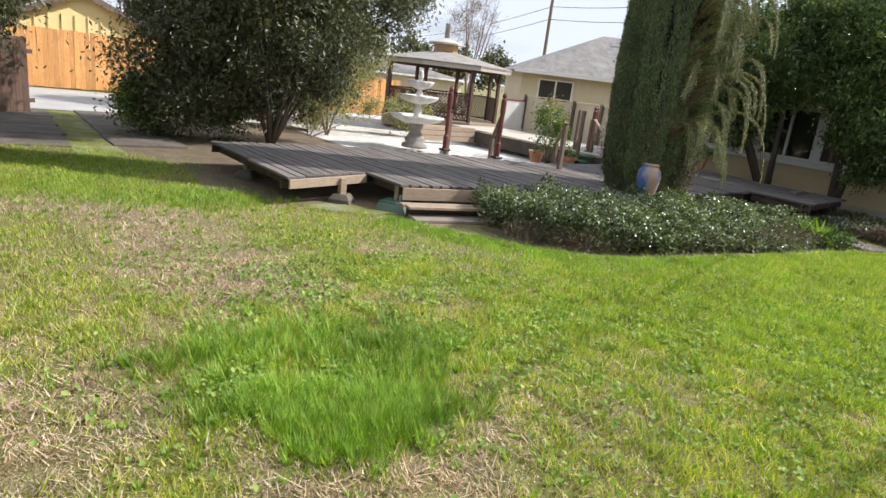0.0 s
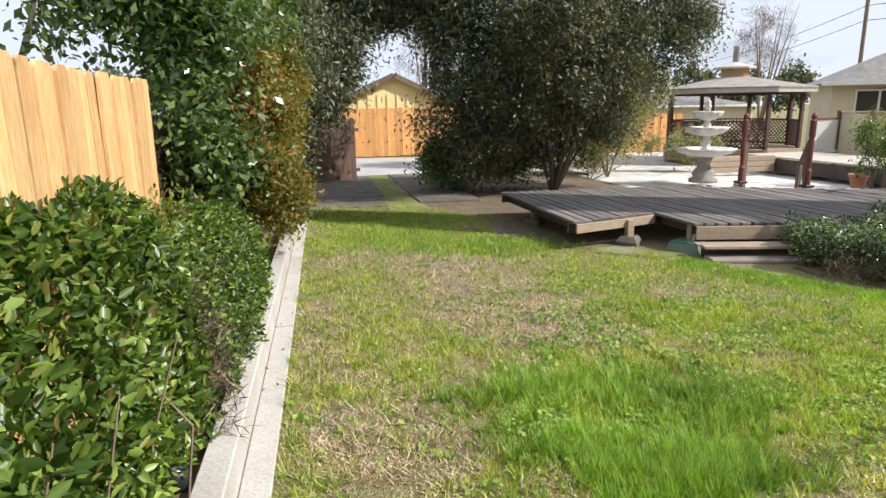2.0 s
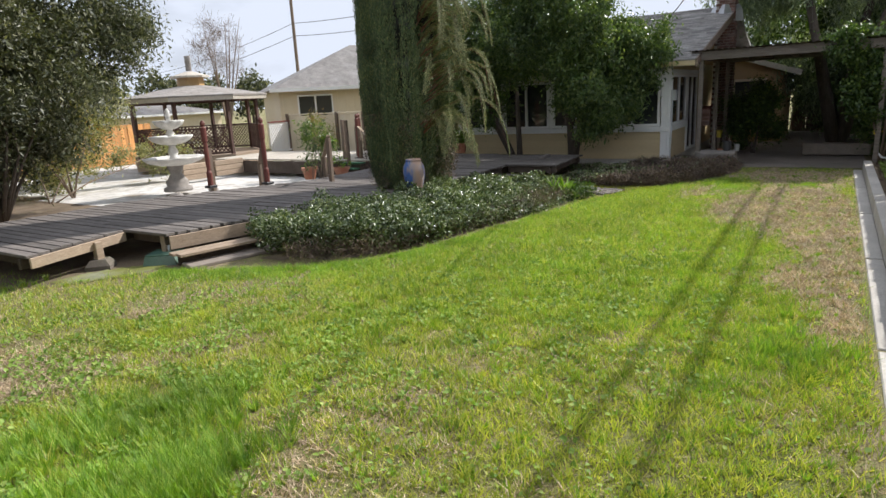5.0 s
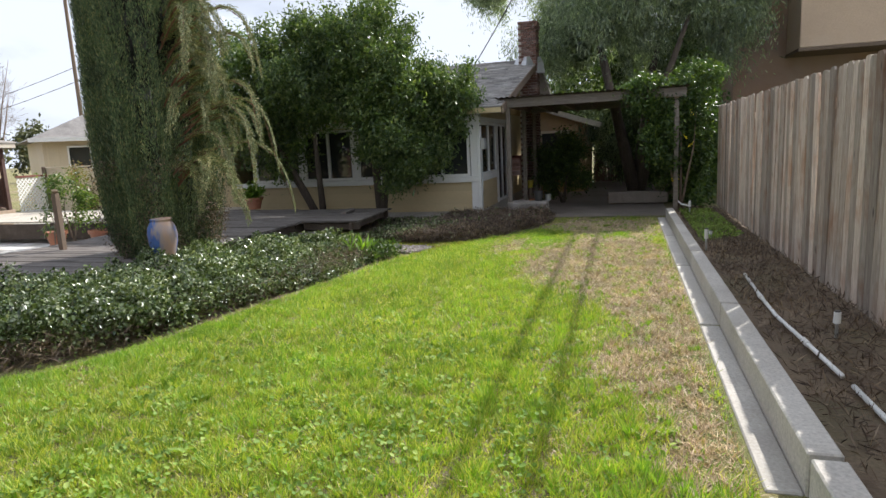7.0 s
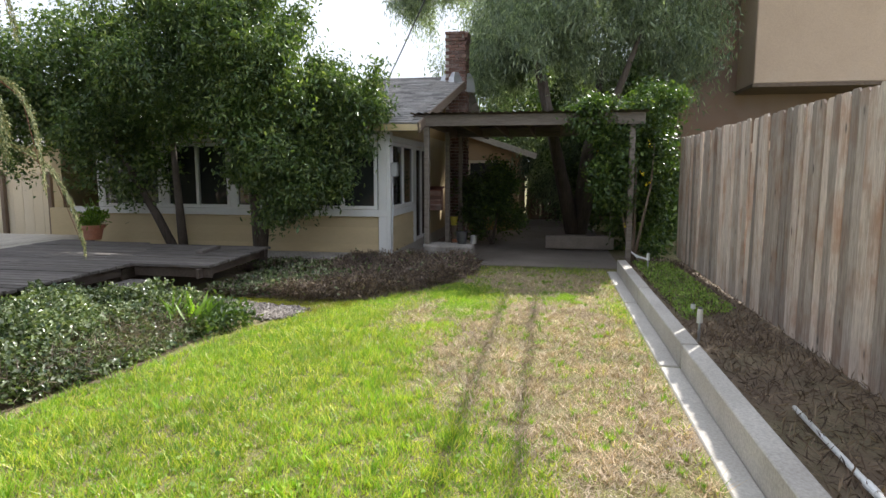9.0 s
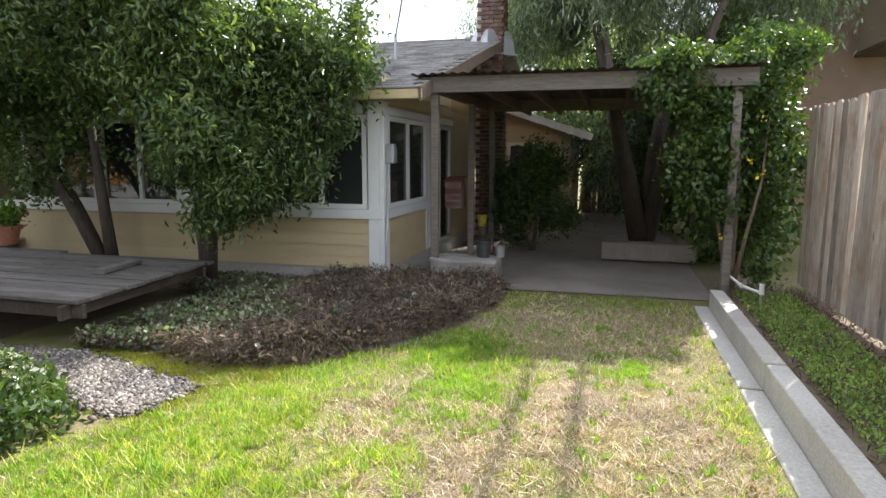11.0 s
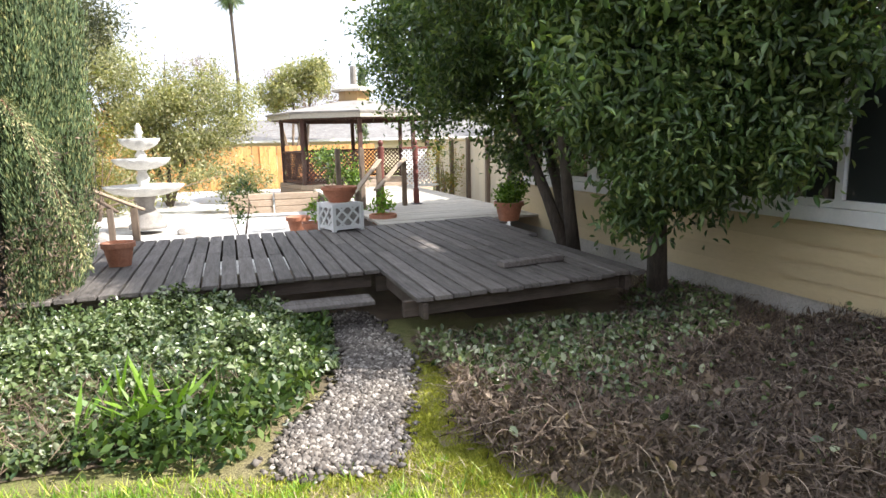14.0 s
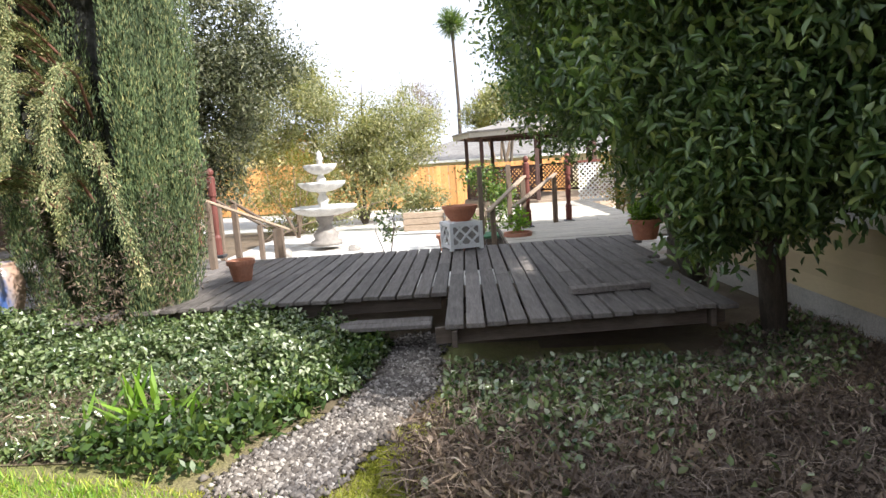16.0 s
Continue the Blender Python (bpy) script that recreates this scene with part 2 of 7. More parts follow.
M_YELLOW_PLASTIC = surface("yellow_plastic", (0.55, 0.45, 0.03), (0.65, 0.55, 0.06), 3, 0.5, 0.05, 40, vary=0)
M_PRIVET = leafy("privet_leaf", (0.038, 0.078, 0.028), (0.12, 0.185, 0.065), (0.25, 0.31, 0.12), 0.3, 0.3)
M_SHRUB = leafy("olive_leaf", (0.04, 0.052, 0.03), (0.125, 0.14, 0.085), (0.29, 0.29, 0.21), 0.48, 0.22)
M_HEDGE = leafy("hedge_leaf", (0.025, 0.06, 0.012), (0.125, 0.205, 0.035), (0.3, 0.39, 0.1), 0.38, 0.3)
M_HEDGE_NEW = leafy("hedge_tip", (0.13, 0.07, 0.03), (0.2, 0.23, 0.05), (0.32, 0.36, 0.09), 0.35, 0.3)
M_NANDINA = leafy("nandina_leaf", (0.09, 0.12, 0.025), (0.24, 0.22, 0.05), (0.38, 0.16, 0.05), 0.45, 0.35)
M_BERRY = leafy("red_berries", (0.30, 0.02, 0.015), (0.45, 0.04, 0.03), None, 0.3, 0.0)
M_CYPRESS = leafy("cypress_spray", (0.03, 0.058, 0.028), (0.13, 0.185, 0.08), (0.29, 0.285, 0.125), 0.75, 0.03, 1.4)
# Near-black so the core carries the crown's inner shade in its colour.
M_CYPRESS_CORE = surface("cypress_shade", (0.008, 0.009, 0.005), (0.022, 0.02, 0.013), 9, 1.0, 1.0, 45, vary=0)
M_CYPRESS_DRY = leafy("cypress_plume", (0.07, 0.095, 0.04), (0.26, 0.29, 0.13), (0.48, 0.4, 0.21), 0.7, 0.05)
M_RED_TWIG = wood("cypress_twig", (0.17, 0.07, 0.045), (0.3, 0.14, 0.1), "Z", 0.95, 0.1)
# The pale third tint puts silvery sky sheen into some leaves' colour.
M_IVY = leafy("ivy_leaf", (0.028, 0.058, 0.022), (0.17, 0.225, 0.1), (0.40, 0.44, 0.34), 0.27, 0.18)
M_IVY.node_tree.nodes["Principled BSDF"].inputs["Specular IOR Level"].default_value = 0.65
M_DRYWEED = leafy("dry_weed", (0.045, 0.031, 0.024), (0.155, 0.11, 0.084), (0.33, 0.26, 0.205), 0.8, 0.12)
M_RUNNER = leafy("dry_runner", (0.052, 0.037, 0.029), (0.175, 0.128, 0.102), (0.38, 0.31, 0.26), 0.75, 0.0)
M_PEPPER = leafy("pepper_leaf", (0.09, 0.13, 0.11), (0.25, 0.31, 0.265), (0.4, 0.47, 0.41), 0.45, 0.45)
M_VINE = leafy("vine_leaf", (0.025, 0.055, 0.014), (0.07, 0.125, 0.03), (0.16, 0.22, 0.05), 0.45, 0.3)
M_FLOWER = leafy("yellow_flower", (0.7, 0.55, 0.02), (0.8, 0.65, 0.04), None, 0.5, 0.2)
M_PALE_SHRUB = leafy("pale_shrub_leaf", (0.15, 0.17, 0.09), (0.33, 0.33, 0.19), (0.48, 0.44, 0.3), 0.5, 0.35)
M_STRAP = leafy("strap_leaf", (0.07, 0.16, 0.015), (0.2, 0.34, 0.045), None, 0.35, 0.35)
M_MOSS_BLADE = leafy("moss_blade", (0.16, 0.18, 0.02), (0.34, 0.36, 0.04), (0.42, 0.4, 0.08), 0.8, 0.2)
M_CLOVER = leafy("clover_leaf", (0.11, 0.21, 0.035), (0.24, 0.36, 0.075), (0.38, 0.47, 0.15), 0.7, 0.3)


def glass_material():
    m, t, p = nodes_of("window_glass")
    p.inputs["Base Color"].default_value = (0.03, 0.034, 0.033, 1)
    p.inputs["Roughness"].default_value = 0.04
    p.inputs["Specular IOR Level"].default_value = 0.7
    return m


M_GLASS = glass_material()


def vase_glaze():
    m, t, p = nodes_of("vase_glaze")
    v = coords(t, (2.2, 2.2, 0.8))
    n = noise_of(t, v, 2.2, 4)
    col = ramp(t, n, [(0.42, (0.40, 0.27, 0.2)), (0.54, (0.28, 0.24, 0.24)), (0.62, (0.07, 0.13, 0.34)), (0.8, (0.11, 0.2, 0.46))])
    t.links.new(col, p.inputs["Base Color"])
    p.inputs["Roughness"].default_value = 0.22
    bumped(t, p, noise_of(t, v, 20), 0.1)
    return m


M_VASE = vase_glaze()

# ---- mesh helpers ----
def ground_z(x, y):
    return -0.012 * min(max(x, -5), 20) - 0.02 * min(max(y - 1, 0), 8)


def thing(name, label, category, at=(0, 0, 0), group="", kind="", turn=0):
    ob = new(name)
    ob.matrix_world = pose(*at, 0, 0, turn)
    return tagged(ob, label, category, group, kind)


def part(name, bm, material, parent=None, label="", smooth=False, at=None):
    me = bpy.data.meshes.new(name)
    bmesh.ops.recalc_face_normals(bm, faces=bm.faces)
    bm.to_mesh(me)
    bm.free()
    me.materials.append(material)
    if smooth:
        me.shade_smooth()
    ob = new(name, me)
    if parent:
        ob.parent = parent
    if at:
        ob.location = at
    if label:
        tagged(ob, label)
    return ob


def arrays(name, verts, faces, material, parent=None, label="", kind="", category=""):
    """A mesh from numpy arrays: verts (n, 3), faces (m, k)."""
    me = bpy.data.meshes.new(name)
    k = faces.shape[1]
    me.vertices.add(len(verts))
    me.vertices.foreach_set("co", np.ascontiguousarray(verts, dtype=np.float32).ravel())
    me.loops.add(faces.size)
    me.loops.foreach_set("vertex_index", np.ascontiguousarray(faces, dtype=np.int32).ravel())
    me.polygons.add(len(faces))
    me.polygons.foreach_set("loop_start", np.arange(0, faces.size, k, dtype=np.int32))
    me.update(calc_edges=True)
    me.materials.append(material)
    ob = new(name, me)
    if parent:
        ob.parent = parent
    return tagged(ob, label, category, "", kind)


def box(bm, lo, hi, bevel=0.0):
    m = Matrix.Translation([(a + b) / 2 for a, b in zip(lo, hi)]) @ Matrix.Diagonal([b - a for a, b in zip(lo, hi)] + [1])
    r = bmesh.ops.create_cube(bm, size=1, matrix=m)
    if bevel:
        es = list({e for v in r["verts"] for e in v.link_edges})
        bmesh.ops.bevel(bm, geom=es, offset=bevel, segments=1, affect="EDGES")
    return bm


def beam(bm, p, q, w, h, bevel=0.0):
    """A bar from p to q, w wide and h deep (h is near upright)."""
    p, q = Vector(p), Vector(q)
    d = (q - p).normalized()
    side = d.cross(Vector((0, 0, 1)))
    side = side.normalized() if side.length > 1e-3 else Vector((1, 0, 0))
    up = side.cross(d)
    rot = Matrix((side, d, up)).transposed().to_4x4()
    m = Matrix.Translation((p + q) / 2) @ rot @ Matrix.Diagonal((w, (q - p).length, h, 1))
    r = bmesh.ops.create_cube(bm, size=1, matrix=m)
    if bevel:
        es = list({e for v in r["verts"] for e in v.link_edges})
        bmesh.ops.bevel(bm, geom=es, offset=bevel, segments=1, affect="EDGES")
    return bm


def rod(bm, points, radii, n=8):
    """A tapered tube through the points."""
    rings = []
    for i, pt in enumerate(points):
        a = Vector(points[max(i - 1, 0)])
        b = Vector(points[min(i + 1, len(points) - 1)])
        d = (b - a).normalized()
        s = d.orthogonal().normalized() if i == 0 else (rings_side - d * rings_side.dot(d)).normalized()
        rings_side = s
        u = d.cross(s)
        r = radii[i]
        rings.append([bm.verts.new(Vector(pt) + (s * math.cos(k * math.tau / n) + u * math.sin(k * math.tau / n)) * r) for k in range(n)])
    for a, b in zip(rings, rings[1:]):
        for k in range(n):
            bm.faces.new((a[k], a[(k + 1) % n], b[(k + 1) % n], b[k]))
    bm.faces.new(rings[0][::-1])
    bm.faces.new(rings[-1])
    return bm


def lathe(bm, profile, n=28, at=(0, 0, 0), lobes=0, depth=0.0):
    """A turned shape: (radius, height) pairs; lobes scallop the rim."""
    rings = []
    for r, z in profile:
        rings.append([bm.verts.new((at[0] + r * (1 + (depth * math.cos(lobes * k * math.tau / n) if r > 0.2 else 0)) * math.cos(k * math.tau / n),
                                    at[1] + r * (1 + (depth * math.cos(lobes * k * math.tau / n) if r > 0.2 else 0)) * math.sin(k * math.tau / n), at[2] + z)) for k in range(n)])
    for a, b in zip(rings, rings[1:]):
        for k in range(n):
            bm.faces.new((a[k], a[(k + 1) % n], b[(k + 1) % n], b[k]))
    bm.faces.new(rings[0][::-1])
    bm.faces.new(rings[-1])
    return bm


def sheet(name, x0, x1, y0, y1, step, material, lift=0.0, inside=None, kind="structure", label="", rough=0.0, category=""):
    """A piece of ground that follows the slope, cut to the inside test."""
    xs, ys = np.arange(x0, x1 + step / 2, step), np.arange(y0, y1 + step / 2, step)
    nx, ny = len(xs), len(ys)
    X, Y = np.meshgrid(xs, ys, indexing="ij")
    Z = -0.012 * np.clip(X, -5, 20) - 0.02 * np.clip(Y - 1, 0, 8) + lift
    if rough:
        Z = Z + np.array([[noise.noise((x * 1.7, y * 1.7, 3.0)) for y in ys] for x in xs]) * rough
    V = np.stack([X.ravel(), Y.ravel(), Z.ravel()], 1)
    i, j = np.meshgrid(np.arange(nx - 1), np.arange(ny - 1), indexing="ij")
    a = (i * ny + j).ravel()
    F = np.stack([a, a + ny, a + ny + 1, a + 1], 1)
    if inside:
        cx, cy = (X[:-1, :-1] + step / 2).ravel(), (Y[:-1, :-1] + step / 2).ravel()
        F = F[np.array([inside(p, q) for p, q in zip(cx, cy)])]
        used = np.unique(F)
        re = np.full(len(V), -1)
        re[used] = np.arange(len(used))
        V, F = V[used], re[F]
    ob = arrays(name, V, F, material, None, label, kind, category)
    ob.data.shade_smooth()
    return ob


rng = np.random.default_rng(7)


def leaf_arrays(P, length, width, lean=(0, 0, 0), spread=1.0, flat=0.4, fold=0.12, rounded=False):
    """A folded leaf at each point, pointed or rounded: verts and quads."""
    n = len(P)
    d = rng.normal(size=(n, 3)) * spread + np.asarray(lean)
    d /= np.linalg.norm(d, axis=1, keepdims=True) + 1e-9
    up = rng.normal(size=(n, 3)) * (1 - flat) + np.array([0, 0, 1.0]) * flat
    s = np.cross(d, up)
    s /= np.linalg.norm(s, axis=1, keepdims=True) + 1e-9
    nn = np.cross(s, d)
    L = (length * rng.uniform(0.6, 1.25, (n, 1)))
    W = L * (width / length)
    if rounded:
        q = [P]
        for u, w, side in ((0.3, 0.42, 1), (0.66, 0.4, 1)):
            q.append(P + d * L * u + s * W * w * side + nn * L * fold)
        q.append(P + d * L - nn * L * fold)
        for u, w, side in ((0.66, 0.4, -1), (0.3, 0.42, -1)):
            q.append(P + d * L * u + s * W * w * side + nn * L * fold)
        V = np.stack(q, 1).reshape(-1, 3)
        k = (np.arange(n) * 6)[:, None]
        F = np.concatenate([k + np.array([0, 1, 2, 3]), k + np.array([0, 3, 4, 5])])
        return V, F
    mid = P + d * L * 0.5 + nn * L * fold
    V = np.stack([P, mid + s * W / 2 - nn * L * fold * 0.6, P + d * L, mid - s * W / 2 - nn * L * fold * 0.6], 1).reshape(-1, 3)
    F = np.arange(n * 4).reshape(n, 4)
    return V, F


def crown_points(blobs, count, clump=0.28, per=22, inner=0.55, gap=0.0, hang=1.0):
    """Points gathered in clumps on many uneven boughs round a few ellipsoids ((centre), (radii), share)."""
    total = sum(b[2] for b in blobs)
    out = []
    for c, r, w in blobs:
        c, r = np.asarray(c, float), np.asarray(r, float)
        m = max(int(count * w / total / per), 3)
        k = 26
        d = rng.normal(size=(k, 3))
        d /= np.linalg.norm(d, axis=1, keepdims=True)
        bough = c + d * r * rng.uniform(inner, 0.98, (k, 1))
        size = r.min() * rng.uniform(0.2, 0.42, k)
        pick = rng.integers(0, k, m)
        e = rng.normal(size=(m, 3))
        e /= np.linalg.norm(e, axis=1, keepdims=True)
        cen = bough[pick] + e * (size[pick] * rng.uniform(0.35, 1.05, m))[:, None]
        if gap:
            keep = np.array([noise.noise(Vector(q) * 0.9) > -gap for q in cen])
            cen = cen[keep]
        pts = np.repeat(cen, per, 0) + rng.normal(size=(len(cen) * per, 3)) * clump * rng.uniform(0.3, 1.1, (len(cen) * per, 1)) * np.array([1, 1, hang])
        out.append(pts)
    return np.concatenate(out)


def limbs(bm, base, ends, r, bend=0.2):
    """Trunk and limbs from one base to several ends."""
    base = Vector(base)
    for e in ends:
        e = Vector(e)
        k = Vector((random.uniform(-1, 1), random.uniform(-1, 1), 0)) * bend
        pts = [base, base.lerp(e, 0.3) + k * 0.6 + Vector((0, 0, 0.1)), base.lerp(e, 0.65) + k, e]
        rod(bm, pts, [r, r * 0.75, r * 0.5, r * 0.15], 8)
    return bm


def tree(name, label, base, ends, r, blobs, count, leaf, material, clump=0.28, per=22, gap=0.0, lean=(0, 0, -0.2), inner=0.55, category="tree", bark=None, spread=1.0, flat=0.4, fill=0.2, rounded=False, hang=1.0):
    ob = thing(name, label, category, base)
    B = np.asarray(base)
    part("trunk", limbs(bmesh.new(), (0, 0, -0.1), [Vector(e) - Vector(base) for e in ends], r), bark or M_BARK, ob, "", True)
    P = crown_points(blobs, count, clump, per, inner, gap, hang) - B
    V, F = leaf_arrays(P, leaf[0], leaf[1], lean, spread, flat, 0.12, rounded)
    if fill:
        # larger leaves deep inside, added to block light through the crown
        Q = crown_points([(c, np.asarray(s) * 0.72, w) for c, s, w in blobs], int(count * fill), clump * 1.3, per, 0.2, 0) - B
        V2, F2 = leaf_arrays(Q, leaf[0] * 1.15, leaf[1] * 1.35, lean, spread, flat, 0.12, rounded)
        F = np.concatenate([F, F2 + len(V)])
        V = np.concatenate([V, V2])
    arrays("crown", V, F, material, ob)
    return ob


def inside_poly(poly):
    def test(x, y):
        c = False
        for (x1, y1), (x2, y2) in zip(poly, poly[1:] + poly[:1]):
            if (y1 > y) != (y2 > y) and x < (x2 - x1) * (y - y1) / (y2 - y1) + x1:
                c = not c
        return c
    return test


def scatter(poly, n):
    """Random points of the plan inside a polygon."""
    xs, ys = [p[0] for p in poly], [p[1] for p in poly]
    X, Y = rng.uniform(min(xs), max(xs), n * 3), rng.uniform(min(ys), max(ys), n * 3)
    c = np.zeros(len(X), bool)
    for (x1, y1), (x2, y2) in zip(poly, poly[1:] + poly[:1]):
        if y1 != y2:
            c ^= ((y1 > Y) != (y2 > Y)) & (X < (x2 - x1) * (Y - y1) / (y2 - y1) + x1)
    X, Y = X[c][:n], Y[c][:n]
    return X, Y, -0.012 * np.clip(X, -5, 20) - 0.02 * np.clip(Y - 1, 0, 8)


def blades(X, Y, Z, height, width, lean=0.35):
    """A grass blade, one triangle, at each point."""
    n = len(X)
    a = rng.uniform(0, math.tau, n)
    h = np.asarray(height) * rng.uniform(0.5, 1.3, n)
    P = np.stack([X, Y, Z], 1)
    s = np.stack([np.cos(a), np.sin(a), np.zeros(n)], 1) * width / 2
    tip = P + np.stack([rng.normal(0, lean, n) * h, rng.normal(0, lean, n) * h, h], 1)
    V = np.stack([P - s, P + s, tip], 1).reshape(-1, 3)
    return V, np.arange(n * 3).reshape(n, 3)

# ---- ground ----
def ground_sheet():
    xs = np.concatenate([[-500, -150, -60, -25], np.arange(-10, 30.1, 0.5), [45, 80, 200, 500]])
    ys = np.concatenate([[-500, -150, -60, -25], np.arange(-8, 30.1, 0.5), [45, 80, 200, 500]])
    X, Y = np.meshgrid(xs, ys, indexing="ij")
    Z = -0.012 * np.clip(X, -5, 20) - 0.02 * np.clip(Y - 1, 0, 8)
    i, j = np.meshgrid(np.arange(len(xs) - 1), np.arange(len(ys) - 1), indexing="ij")
    a = (i * len(ys) + j).ravel()
    F = np.stack([a, a + len(ys), a + len(ys) + 1, a + 1], 1)
    return arrays("ground", np.stack([X.ravel(), Y.ravel(), Z.ravel()], 1), F, M_SOIL, None, "patchy green and straw lawn soil", "structure", "ground")


ground_sheet()
IVY = [(5.4, 6.15), (5.15, 5.5), (5.3, 4.8), (5.7, 4.2), (6.4, 3.85), (7.6, 3.72), (8.9, 3.45), (10.0, 3.4), (10.85, 3.65), (11.38, 4.3), (11.5, 5.4), (10.2, 5.75), (8.5, 5.6), (7.0, 5.7), (5.9, 6.3)]
WEEDS = [(12.0, 4.5), (12.05, 3.7), (11.75, 3.1), (12.0, 2.5), (12.6, 1.98), (13.4, 1.55), (14.3, 1.32), (15.3, 1.35), (15.5, 2.0), (15.1, 2.9), (15.1, 6.0), (14.1, 5.0), (14.0, 4.6)]
PATH_STONES = [(11.55, 5.8), (11.52, 4.7), (11.36, 4.0), (10.98, 3.4), (10.9, 3.0), (11.42, 2.9), (11.55, 3.3), (11.8, 4.0), (11.9, 4.4), (11.85, 5.8)]
LAWN = [(-0.59, -0.72), (14.9, -0.72), (15.2, 1.3), (14.3, 1.3), (13.4, 1.5), (12.6, 1.95), (12.0, 2.45), (11.6, 3.0), (10.9, 2.95), (10.3, 3.2), (8.9, 3.4), (7.6, 3.65), (6.4, 3.8), (5.5, 4.1), (4.95, 4.7), (4.6, 5.5), (4.2, 6.3), (3.2, 7.2), (2.5, 8.4), (2.7, 9.6), (2.3, 11.1), (1.2, 11.8), (-0.15, 11.8), (-0.38, 5.0)]
UNDER = [(2.2, 8.2), (3.2, 7.1), (4.2, 6.3), (4.9, 6.3), (6, 6.0), (9, 5.6), (12, 5.6), (14.1, 5), (15.2, 6), (15.2, 9), (9, 8.6), (6, 10.2), (3, 10.4), (2.0, 9.6)]
sheet("soil_under_deck", 1.5, 15.5, 4.5, 11, 0.25, M_EARTH, 0.006, inside_poly(UNDER), label="bare dark soil in the shade of the deck", category="soil")
sheet("soil_ivy_bed", 4.5, 11.6, 3.2, 6.5, 0.2, M_EARTH, 0.008, inside_poly(IVY), label="dark soil under the ivy", category="soil")
sheet("soil_weed_bed", 11.5, 15.6, 1.0, 6.2, 0.2, M_MULCH, 0.010, inside_poly(WEEDS), label="dry mulch of the weedy bed", category="soil", rough=0.008)
sheet("gravel_yard", 0.2, 17.4, 8.4, 24.2, 0.4, M_WHITE_GRAVEL, 0.008, inside_poly([(7.7, 9.3), (9, 8.5), (15.2, 8.6), (17.2, 10.3), (17.2, 24), (8.4, 24), (7.6, 16), (7.3, 12)]), label="bright white gravel in the back yard", category="gravel")
sheet("yard_soil", -1.2, 9.0, 9.0, 24.2, 0.3, M_EARTH, 0.005, inside_poly([(-0.6, 10.7), (1.2, 9.7), (2.4, 9.0), (3.2, 10.3), (6, 10.0), (8.0, 9.0), (8.0, 16), (8.8, 23.9), (6.9, 23.9), (6.9, 17.5), (-0.6, 17.5)]), label="shaded dark soil beside the path", category="soil")
sheet("driveway", -4, 7, 17.5, 24.2, 0.5, M_DRIVE, 0.012, None, label="pale concrete driveway", category="driveway")
sheet("gravel_path_bed", 10.4, 12.3, 2.6, 6, 0.1, M_MULCH, 0.014, inside_poly(PATH_STONES), label="grey gravel path bed", category="path")
sheet("moss_patch_deck", 3.2, 4.6, 6.4, 7.4, 0.08, M_MOSS, 0.012, inside_poly([(3.3, 6.95), (3.9, 6.5), (4.4, 6.45), (4.45, 6.8), (3.8, 7.2), (3.4, 7.2)]), label="yellow moss under the deck edge", category="moss", rough=0.01)
for k, (xa, xb) in enumerate(((-0.15, 1.4), (2.05, 3.3))):
    dt = thing("drive_track", "worn grey concrete wheel track with mossy edges", "paving", (0, 0, 0), "wheel tracks", "structure")
    for j in range(4):
        y0 = 11.7 + j * 1.36 + (0.25 if k else 0)
        bm = bmesh.new()
        box(bm, (xa + 0.04 * j, y0, ground_z(1, y0) - 0.05), (xb + 0.06 * j, y0 + 1.34, ground_z(1, y0) + 0.03), 0.012)
        part("slab", bm, M_TRACK, dt)
sheet("moss_strip", 1.2, 2.4, 10.3, 17.4, 0.15, M_MOSS, 0.016, inside_poly([(1.35, 10.4), (2.0, 10.4), (2.3, 17.4), (1.55, 17.4)]), label="yellow-green moss between the wheel tracks", category="moss", rough=0.01)
sheet("patio", 15.3, 27, -1.0, 2.95, 0.5, M_PATIO, 0.014, None, label="worn brown concrete patio", category="patio")
sheet("side_bed", -1, 15.6, -2.0, -1.05, 0.25, M_EARTH, 0.12, None, label="dry soil of the raised bed by the fence", category="soil", rough=0.03)
sheet("hedge_bed", -1.4, -0.8, -1, 10.5, 0.2, M_EARTH, 0.12, None, label="soil of the hedge bed", category="soil")

# ---- kerbs: a low wall with a mowing strip ----
def kerb(name, p, q, side, label):
    """The strip's lawn edge runs from p to q; side points away from the lawn."""
    ob = thing(name, label, "kerb", (0, 0, 0), "", "structure")
    p, q, s = Vector(p), Vector(q), Vector(side)
    n = max(int((q - p).length / 2.4), 1)
    for i in range(n):
        a, b = p.lerp(q, i / n + 0.0015), p.lerp(q, (i + 1) / n - 0.0015)
        for w0, w1, lo, hi, nm in ((0.0, 0.15, -0.2, 0.012, "strip"), (0.152, 0.29, -0.2, 0.2, "kerb_wall")):
            bm = bmesh.new()
            vs = []
            for pt in (a, b):
                z = ground_z(pt.x, pt.y)
                for w, h in ((w0, lo), (w1, lo), (w1, hi), (w0, hi)):
                    vs.append(bm.verts.new((pt.x + s.x * w, pt.y + s.y * w, z + h)))
            for k in range(4):
                bm.faces.new((vs[k], vs[(k + 1) % 4], vs[4 + (k + 1) % 4], vs[4 + k]))
            bm.faces.new(vs[:4])
            bm.faces.new(vs[4:][::-1])
            bmesh.ops.bevel(bm, geom=bm.edges[:], offset=0.008, segments=1, affect="EDGES")
            part(nm, bm, M_CONCRETE, ob)
    return ob


